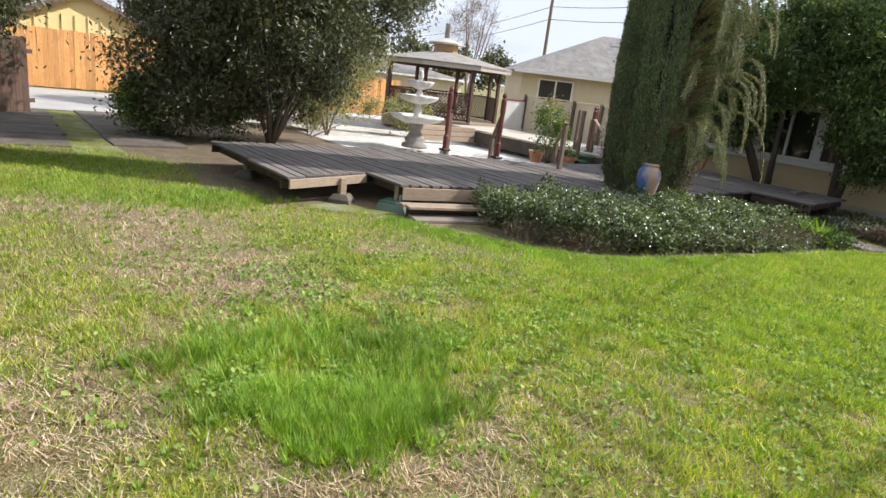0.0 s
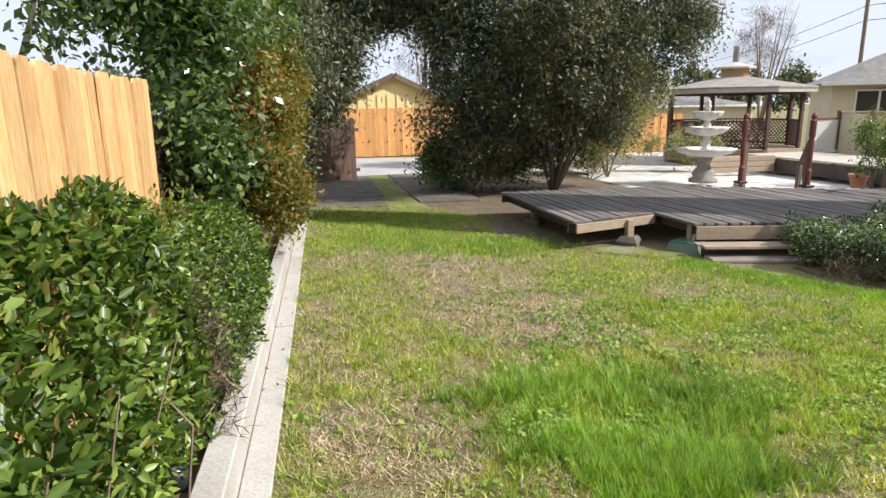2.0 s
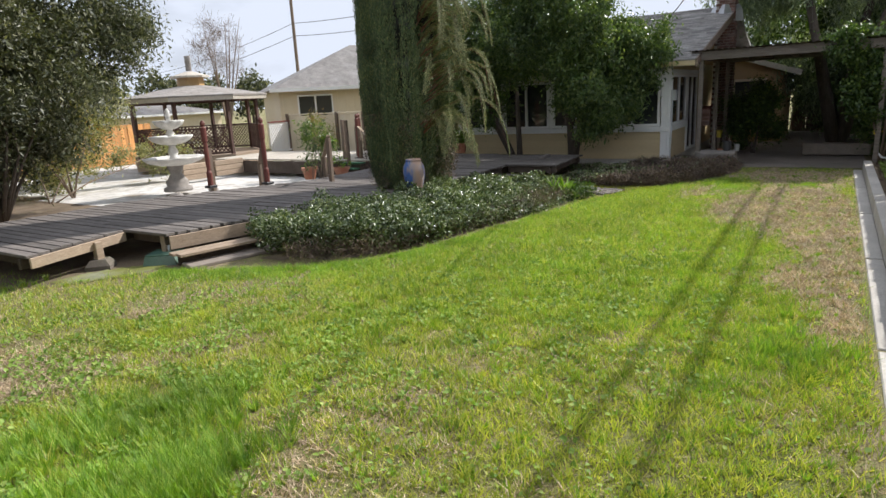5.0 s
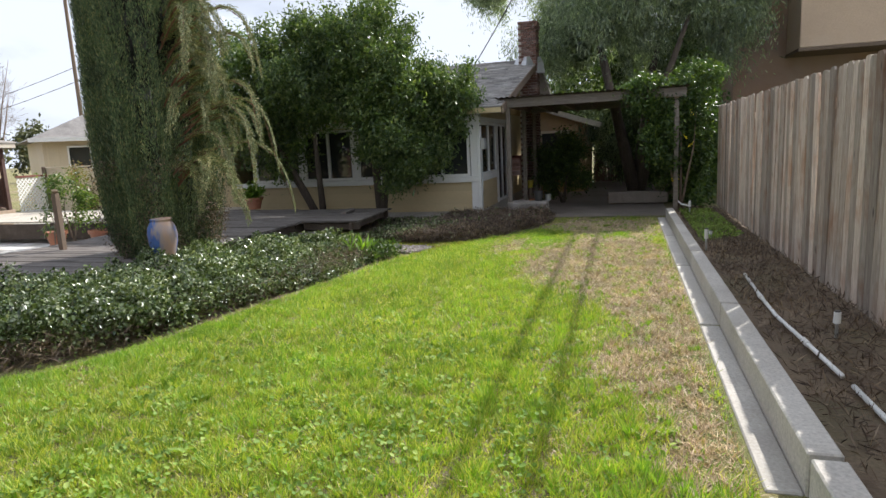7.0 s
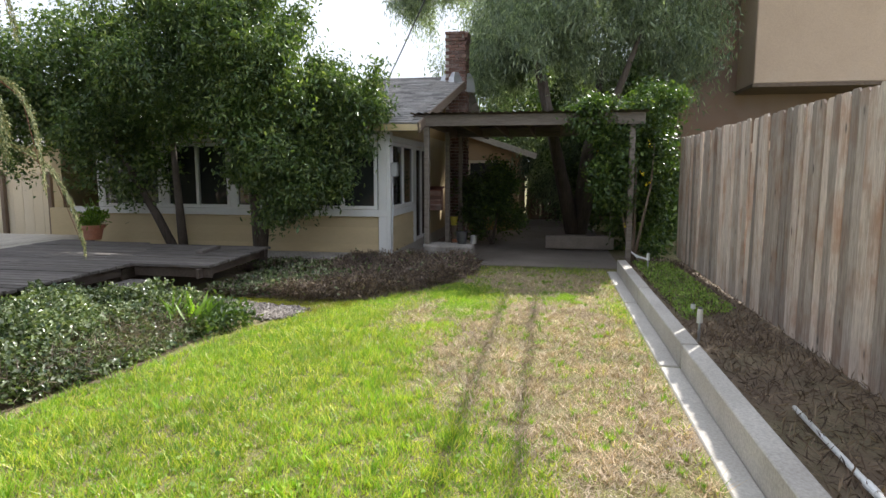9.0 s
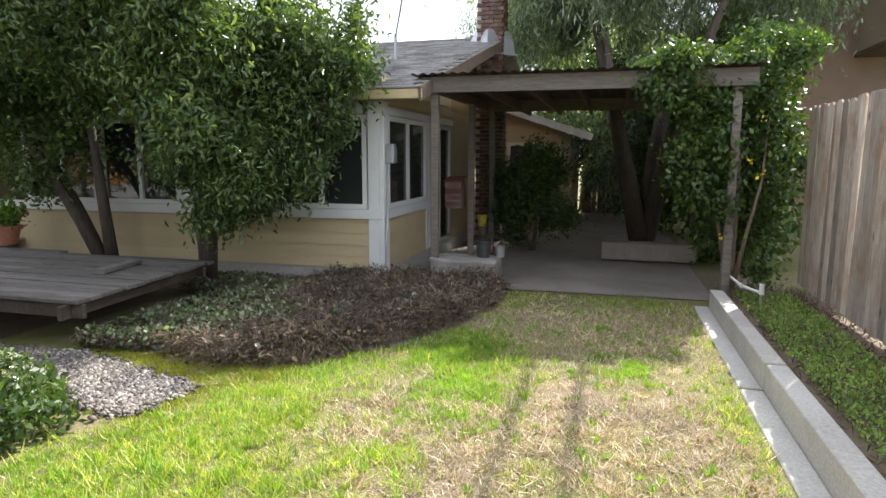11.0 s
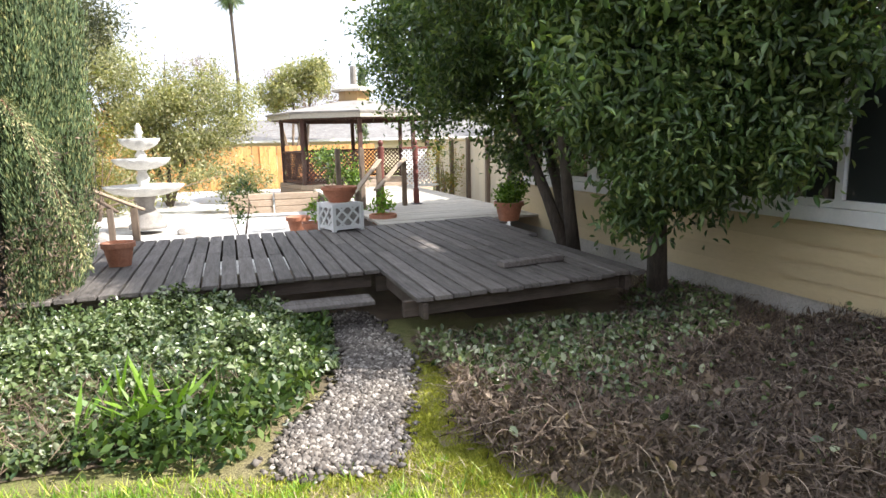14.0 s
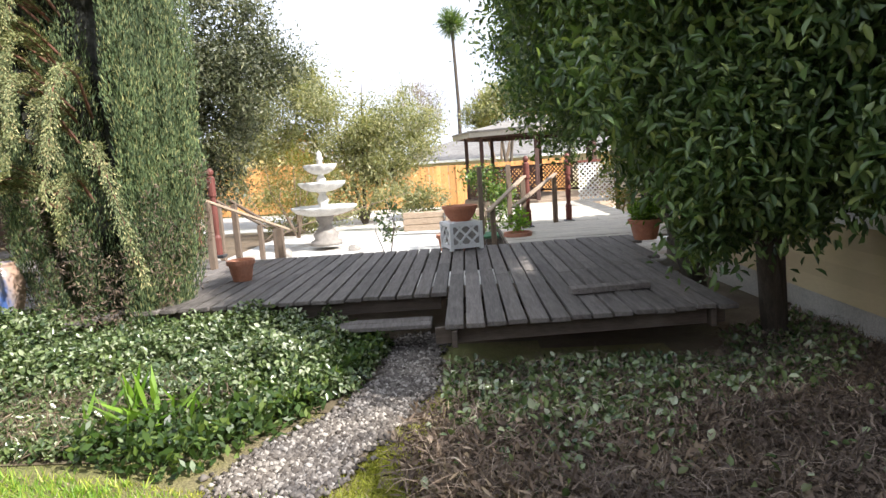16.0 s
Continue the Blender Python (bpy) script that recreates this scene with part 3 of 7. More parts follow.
kerb("kerb_right", (-0.6, -0.74, 0), (15.0, -0.74, 0), (0, -1, 0), "low cast concrete kerb wall with mowing strip")
kerb("kerb_left", (-0.6, -0.6, 0), (-0.19, 10.4, 0), (-1, 0.03, 0), "low cast concrete kerb wall beside the hedge")

# ---- fences ----
def picket(w, h, ear=0.03, thick=0.018):
    bm = bmesh.new()
    prof = [(-w / 2, 0), (w / 2, 0), (w / 2, h - ear), (w / 2 - ear, h), (-w / 2 + ear, h), (-w / 2, h - ear)]
    f = [bm.verts.new((x, -thick / 2, z)) for x, z in prof]
    b = [bm.verts.new((x, thick / 2, z)) for x, z in prof]
    bm.faces.new(f)
    bm.faces.new(b[::-1])
    for k in range(6):
        bm.faces.new((f[k], b[k], b[(k + 1) % 6], f[(k + 1) % 6]))
    bmesh.ops.recalc_face_normals(bm, faces=bm.faces)
    me = bpy.data.meshes.new("board")
    bm.to_mesh(me)
    bm.free()
    return me


def fence(name, p, q, height, material, label, base=None, width=0.14, kind="", rails=True):
    p, q = Vector((*p, 0)), Vector((*q, 0))
    d = (q - p).normalized()
    turn = math.degrees(math.atan2(d.y, d.x))
    ob = thing(name, label, "fence", (0, 0, 0), "", kind)
    me = picket(width - 0.004, height)
    me.materials.append(material)
    n = int((q - p).length / width)
    for i in range(n):
        c = p + d * (i + 0.5) * width
        z = (ground_z(c.x, c.y) if base is None else base) + random.uniform(-0.012, 0.012)
        b = new("board", me)
        b.parent = ob
        b.matrix_local = pose(c.x, c.y, z, random.uniform(-0.6, 0.6), random.uniform(-0.5, 0.5), turn + random.uniform(-1, 1)) @ pose(0, random.uniform(-0.003, 0.003), 0)
    if rails:
        off = Vector((-d.y, d.x, 0)) * 0.05
        for h in (0.3, height - 0.3):
            zp, zq = (ground_z(p.x, p.y), ground_z(q.x, q.y)) if base is None else (base, base)
            part("rail", beam(bmesh.new(), p + off + Vector((0, 0, zp + h)), q + off + Vector((0, 0, zq + h)), 0.04, 0.09), material, ob)
    return ob


fence("grey_fence", (15.7, -1.93), (-1.3, -1.93), 1.98, M_GREY_FENCE, "weathered grey-brown dog-eared board fence along the bed", 0.0)
fence("cedar_fence", (-1.32, -1.9), (-1.28, 4.75), 1.9, M_NEW_FENCE, "new honey-coloured cedar board fence behind the hedge", 0.0)
fence("brown_fence", (-1.42, 4.8), (-1.2, 13.0), 1.75, M_OLD_FENCE, "dark brown old board fence", -0.1)
fence("brown_fence_end", (-0.65, 15.6), (1.35, 16.6), 1.65, M_OLD_FENCE, "dark brown board fence end by the driveway", -0.2)
fence("orange_fence", (-4.0, 24.4), (6.5, 24.4), 1.85, M_BACK_FENCE, "new orange cedar board fence across the driveway", -0.15, 0.15)
fence("orange_fence_low", (6.5, 24.5), (16.4, 24.5), 1.85, M_BACK_FENCE, "lower run of new orange cedar fence behind the gazebo", -0.58, 0.15)

def pale_screen():
    """Low screen of cream boards between brown posts, beyond the board walk."""
    ob = thing("cream_fence", "low cream-painted board fence with dark brown posts", "fence", (16.1, 10.4, -0.25))
    bm = bmesh.new()
    box(bm, (-0.01, -0.118, 0), (0.01, 0.118, 1.58), 0.003)
    me = bpy.data.meshes.new("board")
    bm.to_mesh(me)
    bm.free()
    me.materials.append(M_BEIGE)
    for i in range(24):
        b = new("board", me)
        b.parent = ob
        b.matrix_local = pose(random.uniform(-0.002, 0.002), 0.12 + i * 0.24, random.uniform(-0.01, 0.01))
    for i in range(6):
        bm = bmesh.new()
        box(bm, (-0.1, i * 1.14 - 0.045, 0), (-0.012, i * 1.14 + 0.045, 1.66), 0.006)
        part("post", bm, M_BROWN_WOOD, ob)
    part("cap", box(bmesh.new(), (-0.05, -0.05, 1.6), (0.05, 5.8, 1.64), 0.005), M_BEIGE, ob)


pale_screen()

# ---- main house ----
HX, HY = 15.23, 2.95


def window(name, lo, hi, axis, parent, bars=1):
    """A white sliding window in the plane across the axis: frame, sashes, panes."""
    w = thing(name, "white-framed sliding window with dark glass", "")
    w.parent = parent
    f = bmesh.new()
    t = 0.06
    a, b = lo, hi

    def bar(u0, u1, z0, z1, d0, d1):
        if axis == "x":
            box(f, (a[0] + d0, u0, z0), (a[0] + d1, u1, z1))
        else:
            box(f, (u0, a[1] + d0, z0), (u1, a[1] + d1, z1))
    k = 1 if axis == "x" else 0
    bar(a[k], b[k], a[2], a[2] + t, -0.035, 0.03)
    bar(a[k], b[k], b[2] - t, b[2], -0.035, 0.03)
    bar(a[k], a[k] + t, a[2] + t, b[2] - t, -0.034, 0.03)
    bar(b[k] - t, b[k], a[2] + t, b[2] - t, -0.034, 0.03)
    for i in range(bars):
        m = a[k] + (b[k] - a[k]) * (i + 1) / (bars + 1)
        bar(m - 0.03, m + 0.03, a[2] + t, b[2] - t, -0.03, 0.03)
    part("window_frame", f, M_WHITE, w)
    for i in range(bars + 1):
        u0 = a[k] + (b[k] - a[k]) * i / (bars + 1) + 0.045
        u1 = a[k] + (b[k] - a[k]) * (i + 1) / (bars + 1) - 0.045
        g = bmesh.new()
        if axis == "x":
            box(g, (a[0] + 0.0, u0, a[2] + t - 0.01), (a[0] + 0.008, u1, b[2] - t + 0.01))
        else:
            box(g, (u0, a[1] + 0.0, a[2] + t - 0.01), (u1, a[1] + 0.008, b[2] - t + 0.01))
        part("pane", g, M_GLASS, w)
    return w


def plank_wall(parent, axis, at, u0, u1, z0, z1, step=0.15):
    """Lap siding: each board tilted out at its foot."""
    z = z0
    while z < z1 - 0.01:
        h = min(step, z1 - z)
        bm = bmesh.new()
        v = []
        for u in (u0, u1):
            for d, zz in ((0.0, z), (-0.022, z), (-0.006, z + h + 0.004), (0.0, z + h + 0.004)):
                v.append(bm.verts.new((at + d, u, zz) if axis == "x" else (u, at + d, zz)))
        for k in range(4):
            bm.faces.new((v[k], v[(k + 1) % 4], v[4 + (k + 1) % 4], v[4 + k]))
        bm.faces.new(v[:4])
        bm.faces.new(v[4:])
        part("siding_board", bm, M_SIDING, parent)
        z += h


def shingle_roof(parent, p, u, v, nu, nv, skip=None):
    """Rows of shingle tabs on a slope: p is a corner of the eave, u along it, v up the slope."""
    p, u, v = Vector(p), Vector(u), Vector(v)
    n = u.cross(v).normalized()
    n = n if n.z > 0 else -n
    verts, faces = [], []
    for j in range(nv):
        for i in range(nu):
            a = p + u * ((i + (0.5 if j % 2 else 0)) / nu) + v * (j / nv)
            du, dv = u / nu * 0.97, v / nv * 1.08
            lift = n * (0.014 + random.uniform(0, 0.01))
            q = [a + lift, a + du + lift, a + du + dv + n * 0.002, a + dv + n * 0.002, a, a + du]
            k = len(verts)
            verts += [tuple(x) for x in q]
            faces += [(k, k + 1, k + 2, k + 3), (k + 4, k + 5, k + 1, k)]
    return arrays("shingles", np.array(verts), np.array(faces), M_SHINGLE, parent, "", "stuff")


def shingle_material_by_tab():
    t = M_SHINGLE.node_tree
    p = t.nodes["Principled BSDF"]
    geo = t.nodes.new("ShaderNodeNewGeometry")
    shade = ramp(t, geo.outputs["Random Per Island"], [(0, (0.7, 0.7, 0.7)), (1, (1.25, 1.22, 1.2))])
    old = p.inputs["Base Color"].links[0].from_socket
    t.links.new(mixed(t, 1.0, old, shade, "MULTIPLY"), p.inputs["Base Color"])


shingle_material_by_tab()


def main_house():
    h = thing("house", "tan lap-sided house with white trim and grey shingle roof", "house", (0, 0, 0))
    Y1 = 9.2
    part("foundation", box(bmesh.new(), (HX + 0.01, HY + 0.01, -0.5), (22.4, Y1 + 0.6, 0.0)), M_CONCRETE, h, "bare concrete foundation")
    plank_wall(h, "x", HX, HY + 0.02, Y1, 0.0, 0.63)
    plank_wall(h, "y", HY, HX + 0.02, 17.25, 0.0, 0.63)
    for lo, hi in (((HX + 0.002, HY + 0.002, 0.0), (HX + 0.12, Y1 + 0.5, 0.72)), ((HX + 0.002, HY + 0.002, 1.93), (HX + 0.12, Y1 + 0.5, 2.2)), ((HX + 0.122, HY + 0.002, 0.0), (17.25, HY + 0.12, 0.72)), ((HX + 0.122, HY + 0.002, 1.93), (22.4, HY + 0.12, 2.3)),
                   ((18.65, HY + 0.002, 0.0), (22.4, HY + 0.12, 1.93)), ((HX + 0.122, Y1 + 0.3, 0.0), (22.4, Y1 + 0.5, 2.2)), ((22.25, HY + 0.122, 0.0), (22.4, Y1 + 0.3, 2.2))):
        part("wall", box(bmesh.new(), lo, hi), M_SIDING, h)
    plank_wall(h, "y", HY, HX + 0.02, 18.6, 1.95, 2.4)
    # Near-black block added inside; its colour stands in for the unlit room.
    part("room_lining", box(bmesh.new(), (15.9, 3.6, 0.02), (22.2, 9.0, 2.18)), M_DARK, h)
    s = bmesh.new()
    box(s, (HX - 0.05, HY - 0.03, 0.64), (HX + 0.06, Y1, 0.76), 0.005)
    part("window_sill", s, M_WHITE, h, "long white window ledge")
    s = bmesh.new()
    box(s, (HX + 0.065, HY - 0.05, 0.64), (17.2, HY + 0.06, 0.76), 0.005)
    part("window_sill", s, M_WHITE, h)
    for y0, y1 in ((3.14, 4.42), (4.52, 5.8), (5.9, 7.18), (7.28, 8.5)):
        window("window_front", (HX, y0, 0.765), (HX, y1, 1.93), "x", h)
        m = bmesh.new()
        box(m, (HX - 0.03, y1 + 0.002, 0.762), (HX + 0.1, y1 + 0.098, 1.95))
        part("mullion", m, M_WHITE, h)
    window("window_side", (15.38, HY, 0.765), (17.05, HY, 1.93), "y", h)
    window("window_sliding", (17.3, HY + 0.03, 0.0), (18.6, HY + 0.03, 1.93), "y", h)
    c = bmesh.new()
    box(c, (HX - 0.04, HY + 0.02, -0.08), (HX - 0.023, HY + 0.17, 2.1), 0.004)
    part("corner_trim", c, M_WHITE, h)
    c = bmesh.new()
    box(c, (HX - 0.042, HY - 0.045, -0.08), (HX + 0.14, HY + 0.018, 2.1), 0.004)
    part("corner_trim", c, M_WHITE, h)
    for a in (17.07, 17.2):
        c = bmesh.new()
        box(c, (a, HY - 0.03, 0.0), (a + 0.09, HY + 0.05, 1.95))
        part("door_trim", c, M_WHITE, h)
    f = bmesh.new()
    box(f, (HX - 0.05, HY - 0.055, 1.95), (HX + 0.06, Y1, 2.08), 0.004)
    box(f, (HX + 0.065, HY - 0.05, 1.94), (18.6, HY + 0.05, 2.04), 0.004)
    part("head_trim", f, M_WHITE, h)
    # roof: eave along y, ridge over x = 21
    eave, ridge = Vector((14.85, 2.35, 2.2)), Vector((21.0, 2.35, 3.85))
    bm = bmesh.new()
    A = [(14.85, 2.35, 2.2), (21.0, 2.35, 3.85), (27.0, 2.35, 2.2)]
    vs = [[bm.verts.new((x, y, z + dz)) for x, y, z in A] for y, dz in ((2.35, 0.0), (2.35, -0.12))]
    ws = [[bm.verts.new((x, 10.2, z + dz)) for x, _, z in A] for dz in (0.0, -0.12)]
    for a, b in ((vs[0], ws[0]), (vs[1], ws[1])):
        for k in (0, 1):
            bm.faces.new((a[k], a[k + 1], b[k + 1], b[k]))
    for a, b in ((vs[0], vs[1]), (ws[0], ws[1])):
        for k in (0, 1):
            bm.faces.new((a[k], a[k + 1], b[k + 1], b[k]))
    bm.faces.new((vs[0][0], ws[0][0], ws[1][0], vs[1][0]))
    bm.faces.new((vs[0][2], ws[0][2], ws[1][2], vs[1][2]))
    roof = part("roof", bm, M_SHINGLE, h)
    shingle_roof(roof, (14.83, 2.33, 2.205), (0, 7.9, 0), (6.17, 0, 1.65), 30, 34)
    part("fascia", beam(bmesh.new(), (14.83, 2.3, 2.14), (14.83, 10.2, 2.16), 0.03, 0.1), M_SIDING, h)
    part("barge_board", beam(bmesh.new(), (14.8, 2.32, 2.13), (21.0, 2.32, 3.78), 0.03, 0.17), M_BROWN_WOOD, h)
    g = bmesh.new()
    v = [g.verts.new(q) for q in ((15.4, HY, 2.2), (22.4, HY, 2.2), (22.4, HY, 3.4), (21.0, HY, 3.78))]
    g.faces.new(v)
    part("gable", g, M_OCHRE, h)
    # roof vent and skylight
    vt = bmesh.new()
    box(vt, (18.1, 4.3, 3.06), (18.55, 4.8, 3.28), 0.03)
    part("roof_vent", vt, M_METAL, h)
    vt = bmesh.new()
    box(vt, (16.9, 5.6, 2.75), (17.5, 6.3, 2.9), 0.02)
    part("skylight", vt, M_DARK, h)
    part("mast", rod(bmesh.new(), [(17.6, 3.6, 2.9), (17.6, 3.6, 3.35)], [0.025, 0.025]), M_METAL, h)
    return h


main_house()


def brick_chimney():
    ob = thing("chimney", "red brick chimney against the house", "chimney", (20.2, 2.55, -0.2))
    part("core", box(bmesh.new(), (-0.23, -0.24, 0), (0.23, 0.24, 4.95)), M_CONCRETE, ob, "pale mortar")
    bm = bmesh.new()
    box(bm, (-0.1, -0.05, -0.033), (0.1, 0.05, 0.033), 0.004)
    me = bpy.data.meshes.new("brick")
    bm.to_mesh(me)
    bm.free()
    me.materials.append(M_BRICK)
    for j in range(65):
        odd = j % 2
        flare = 0.03 if j > 61 else 0.0
        for i in range(3 - odd):
            b = new("brick", me)
            b.parent = ob
            b.matrix_local = pose(-0.21 - flare, -0.165 + i * 0.165 + 0.082 * odd, 0.05 + j * 0.076, 0, 0, 90) @ Matrix.Diagonal((0.78, 1, 1, 1))
        for i in range(2 + odd):
            b = new("brick", me)
            b.parent = ob
            b.matrix_local = pose(-0.1 + i * 0.205 - 0.1 * odd, -0.22 - flare, 0.05 + j * 0.076) @ Matrix.Diagonal((0.98 if not odd else 0.7, 1, 1, 1))
    part("flashing", lathe(bmesh.new(), [(0.46, 3.55), (0.42, 3.85), (0.34, 4.0)], 4), M_METAL, ob, "grey sheet flashing at the roof")
    return ob


brick_chimney()


def rear_wing():
    h = thing("house_wing", "ochre rear wing with a sloping roof edge", "house", (0, 0, 0))
    bm = bmesh.new()
    f = [(22.6, 1.15, -0.3), (22.6, 3.6, -0.3), (22.6, 3.6, 2.75), (22.6, 1.15, 1.93)]
    a = [bm.verts.new(p) for p in f]
    b = [bm.verts.new((26.5, p[1], p[2])) for p in f]
    bm.faces.new(a)
    bm.faces.new(b[::-1])
    for k in range(4):
        bm.faces.new((a[k], b[k], b[(k + 1) % 4], a[(k + 1) % 4]))
    part("wall", bm, M_OCHRE, h)
    part("roof", beam(bmesh.new(), (24.4, 0.65, 1.87), (24.4, 3.9, 2.95), 4.2, 0.08), M_SHINGLE, h)
    part("barge_board", beam(bmesh.new(), (22.27, 0.65, 1.85), (22.27, 3.9, 2.93), 0.04, 0.16), M_PALE_RAIL, h)
    w = bmesh.new()
    box(w, (22.55, 1.6, 0.75), (22.59, 2.6, 1.75))
    part("window_frame", w, M_BEIGE, h)
    w = bmesh.new()
    box(w, (22.54, 1.68, 0.83), (22.549, 2.52, 1.67))
    part("pane", w, M_GLASS, h)
    return h


rear_wing()
fence("passage_fence", (26.9, -2.6), (26.9, 1.1), 2.1, M_OLD_FENCE, "dark brown board fence closing the side passage", -0.25)


def neighbour_house():
    h = thing("neighbour_house", "brown stucco two-storey house with a pale upper bay", "house", (0, 0, 0))
    part("wall", box(bmesh.new(), (23.6, -12, -0.4), (32, -3.3, 6.8)), M_STUCCO_BROWN, h)
    part("upper_bay", box(bmesh.new(), (22.0, -12, 3.65), (23.58, -4.75, 6.79), 0.02), M_STUCCO_PALE, h)
    part("bay_trim", box(bmesh.new(), (21.97, -12, 3.55), (23.57, -4.72, 3.645), 0.01), M_BROWN_WOOD, h)
    part("roof", box(bmesh.new(), (21.5, -12.5, 6.81), (32.5, -2.8, 7.05)), M_SHINGLE, h)
    return h


neighbour_house()


def pergola():
    ob = thing("pergola", "weathered wooden patio cover with corrugated roof", "pergola", (0, 0, 0))
    for x, y in ((15.38, 2.3), (15.38, -1.1), (18.6, 2.2), (18.6, -1.1), (17.2, 2.25)):
        bm = bmesh.new()
        box(bm, (x - 0.045, y - 0.045, ground_z(x, y)), (x + 0.045, y + 0.045, 2.2), 0.006)
        part("post", bm, M_BEAM, ob)
    for x in (15.3, 18.65):
        part("beam", beam(bmesh.new(), (x, 2.45, 2.28), (x, -1.28, 2.28), 0.05, 0.19, 0.005), M_BEAM, ob)
    for i in range(7):
        y = 2.3 - i * 0.57
        part("rafter", beam(bmesh.new(), (15.33, y, 2.26), (19.9, y, 2.26), 0.04, 0.13), M_BROWN_WOOD, ob)
    n = 150
    ys = np.linspace(2.55, -1.35, n)
    zs = 2.4 + 0.012 * np.sin(np.arange(n) * 1.35)
    V = np.concatenate([np.stack([np.full(n, x), ys, zs + dz], 1) for x, dz in ((15.18, 0), (20.0, 0.03), (15.18, -0.006), (20.0, 0.024))])
    a = np.arange(n - 1)
    F = np.concatenate([np.stack([a, a + 1, a + n + 1, a + n], 1), np.stack([a + 2 * n, a + 2 * n + 1, a + 3 * n + 1, a + 3 * n], 1)])
    arrays("corrugated_roof", V, F, M_BROWN_WOOD, ob, "stained corrugated sheet")
    return ob


pergola()

# ---- far buildings at the back ----
def back_house(name, label, x0, x1, y0, y1, z1, ridge, wall, inset):
    h = thing(name, label, "house", (0, 0, 0))
    part("wall", box(bmesh.new(), (x0, y0, -0.4), (x1, y1, z1)), wall, h)
    bm = bmesh.new()
    o, ym = 0.45, (y0 + y1) / 2
    i = inset
    b = [bm.verts.new(p) for p in ((x0 - o, y0 - o, z1), (x1 + o, y0 - o, z1), (x1 + o, y1 + o, z1), (x0 - o, y1 + o, z1))]
    r = [bm.verts.new(p) for p in ((x0 - o + i, ym, ridge), (x1 + o - i, ym, ridge))]
    bm.faces.new((b[0], b[1], r[1], r[0]))
    bm.faces.new((b[2], b[3], r[0], r[1]))
    bm.faces.new((b[3], b[0], r[0]))
    bm.faces.new((b[1], b[2], r[1]))
    bm.faces.new(b[::-1])
    roof = part("roof", bm, M_SHINGLE, h)
    part("gutter", beam(bmesh.new(), (x0 - o, y0 - o - 0.03, z1 + 0.0), (x1 + o, y0 - o - 0.03, z1 + 0.0), 0.08, 0.14), M_WHITE, h)
    return h


def wing_house():
    h = back_house("back_wing", "cream board-sided house with hip shingle roof", 0.0, 12.0, 0.0, 5.0, 2.33, 4.35, M_BEIGE, 4.4)
    h.matrix_world = pose(19.5, 20.0, 0, 0, 0, -35)
    for i in range(20):
        x = 0.1 + i * 0.4
        bm = bmesh.new()
        box(bm, (x, -0.03, -0.4), (x + 0.05, -0.002, 2.28))
        part("batten", bm, M_BEIGE, h)
    window("window_back", (0.75, -0.04, 1.1), (2.3, -0.04, 2.1), "y", h)
    s = bmesh.new()
    box(s, (2.6, 0.9, 2.9), (3.4, 1.4, 3.12), 0.01)
    part("skylight", s, M_PALE_RAIL, h)
    v = bmesh.new()
    rod(v, [(5.0, 1.9, 3.7), (5.0, 1.9, 4.6)], [0.05, 0.05])
    part("vent_pipe", v, M_METAL, h)
    return h


wing_house()
yh = thing("gable_house", "yellow board-sided gable house behind the back fence", "house", (0, 0, 0))
bm = bmesh.new()
prof = [(0.6, -0.3), (7.0, -0.3), (7.0, 1.5), (3.8, 2.95), (0.6, 1.5)]
fa = [bm.verts.new((x, 26.5, z)) for x, z in prof]
fb = [bm.verts.new((x, 34, z)) for x, z in prof]
bm.faces.new(fa)
bm.faces.new(fb[::-1])
for k in range(5):
    bm.faces.new((fa[k], fb[k], fb[(k + 1) % 5], fa[(k + 1) % 5]))
part("wall", bm, M_YELLOW, yh)
for i in range(16):
    x = 0.65 + i * 0.41
    zt = 1.5 + 1.45 * (1 - abs(x - 3.8) / 3.2)
    bm = bmesh.new()
    box(bm, (x, 26.46, -0.3), (x + 0.05, 26.498, min(zt - 0.05, 2.25)))
    part("batten", bm, M_YELLOW, yh)
for sx, ex in ((0.1, 3.8), (7.5, 3.8)):
    z0 = 1.35
    part("roof", beam(bmesh.new(), (sx, 30.3, z0), (ex, 30.3, 3.03), 8.0, 0.1), M_SHINGLE, yh)
    part("barge_board", beam(bmesh.new(), (sx, 26.27, z0), (ex, 26.27, 3.03), 0.04, 0.2), M_BROWN_WOOD, yh)
fh = back_house("far_house", "low house with a brown shingle roof beyond the fence", 6, 34, 42, 56, 1.5, 3.1, M_BEIGE, 6.0)

# ---- deck ----
DECK = [(3.15, 10.2), (3.15, 7.14), (4.52, 7.5), (4.53, 6.6), (5.7, 6.3), (7.0, 4.95), (8.7, 4.95), (9.2, 5.5), (11.93, 5.55), (11.94, 4.45), (14.05, 4.62), (14.12, 6.5), (14.4, 8.7), (12.2, 8.5), (9.0, 8.5), (7.6, 9.3), (6.0, 10.0)]
DZ = 0.22


def spans(poly, x):
    ys = []
    for (x1, y1), (x2, y2) in zip(poly, poly[1:] + poly[:1]):
        if (x1 > x) != (x2 > x):
            ys.append(y1 + (y2 - y1) * (x - x1) / (x2 - x1))
    ys.sort()
    return list(zip(ys[::2], ys[1::2]))


def board_mesh(length, width=0.13, thick=0.036):
    bm = bmesh.new()
    box(bm, (-width / 2, 0, -thick), (width / 2, length, 0), 0.004)
    me = bpy.data.meshes.new("board")
    bm.to_mesh(me)
    bm.free()
    me.materials.append(M_DECK)
    return me


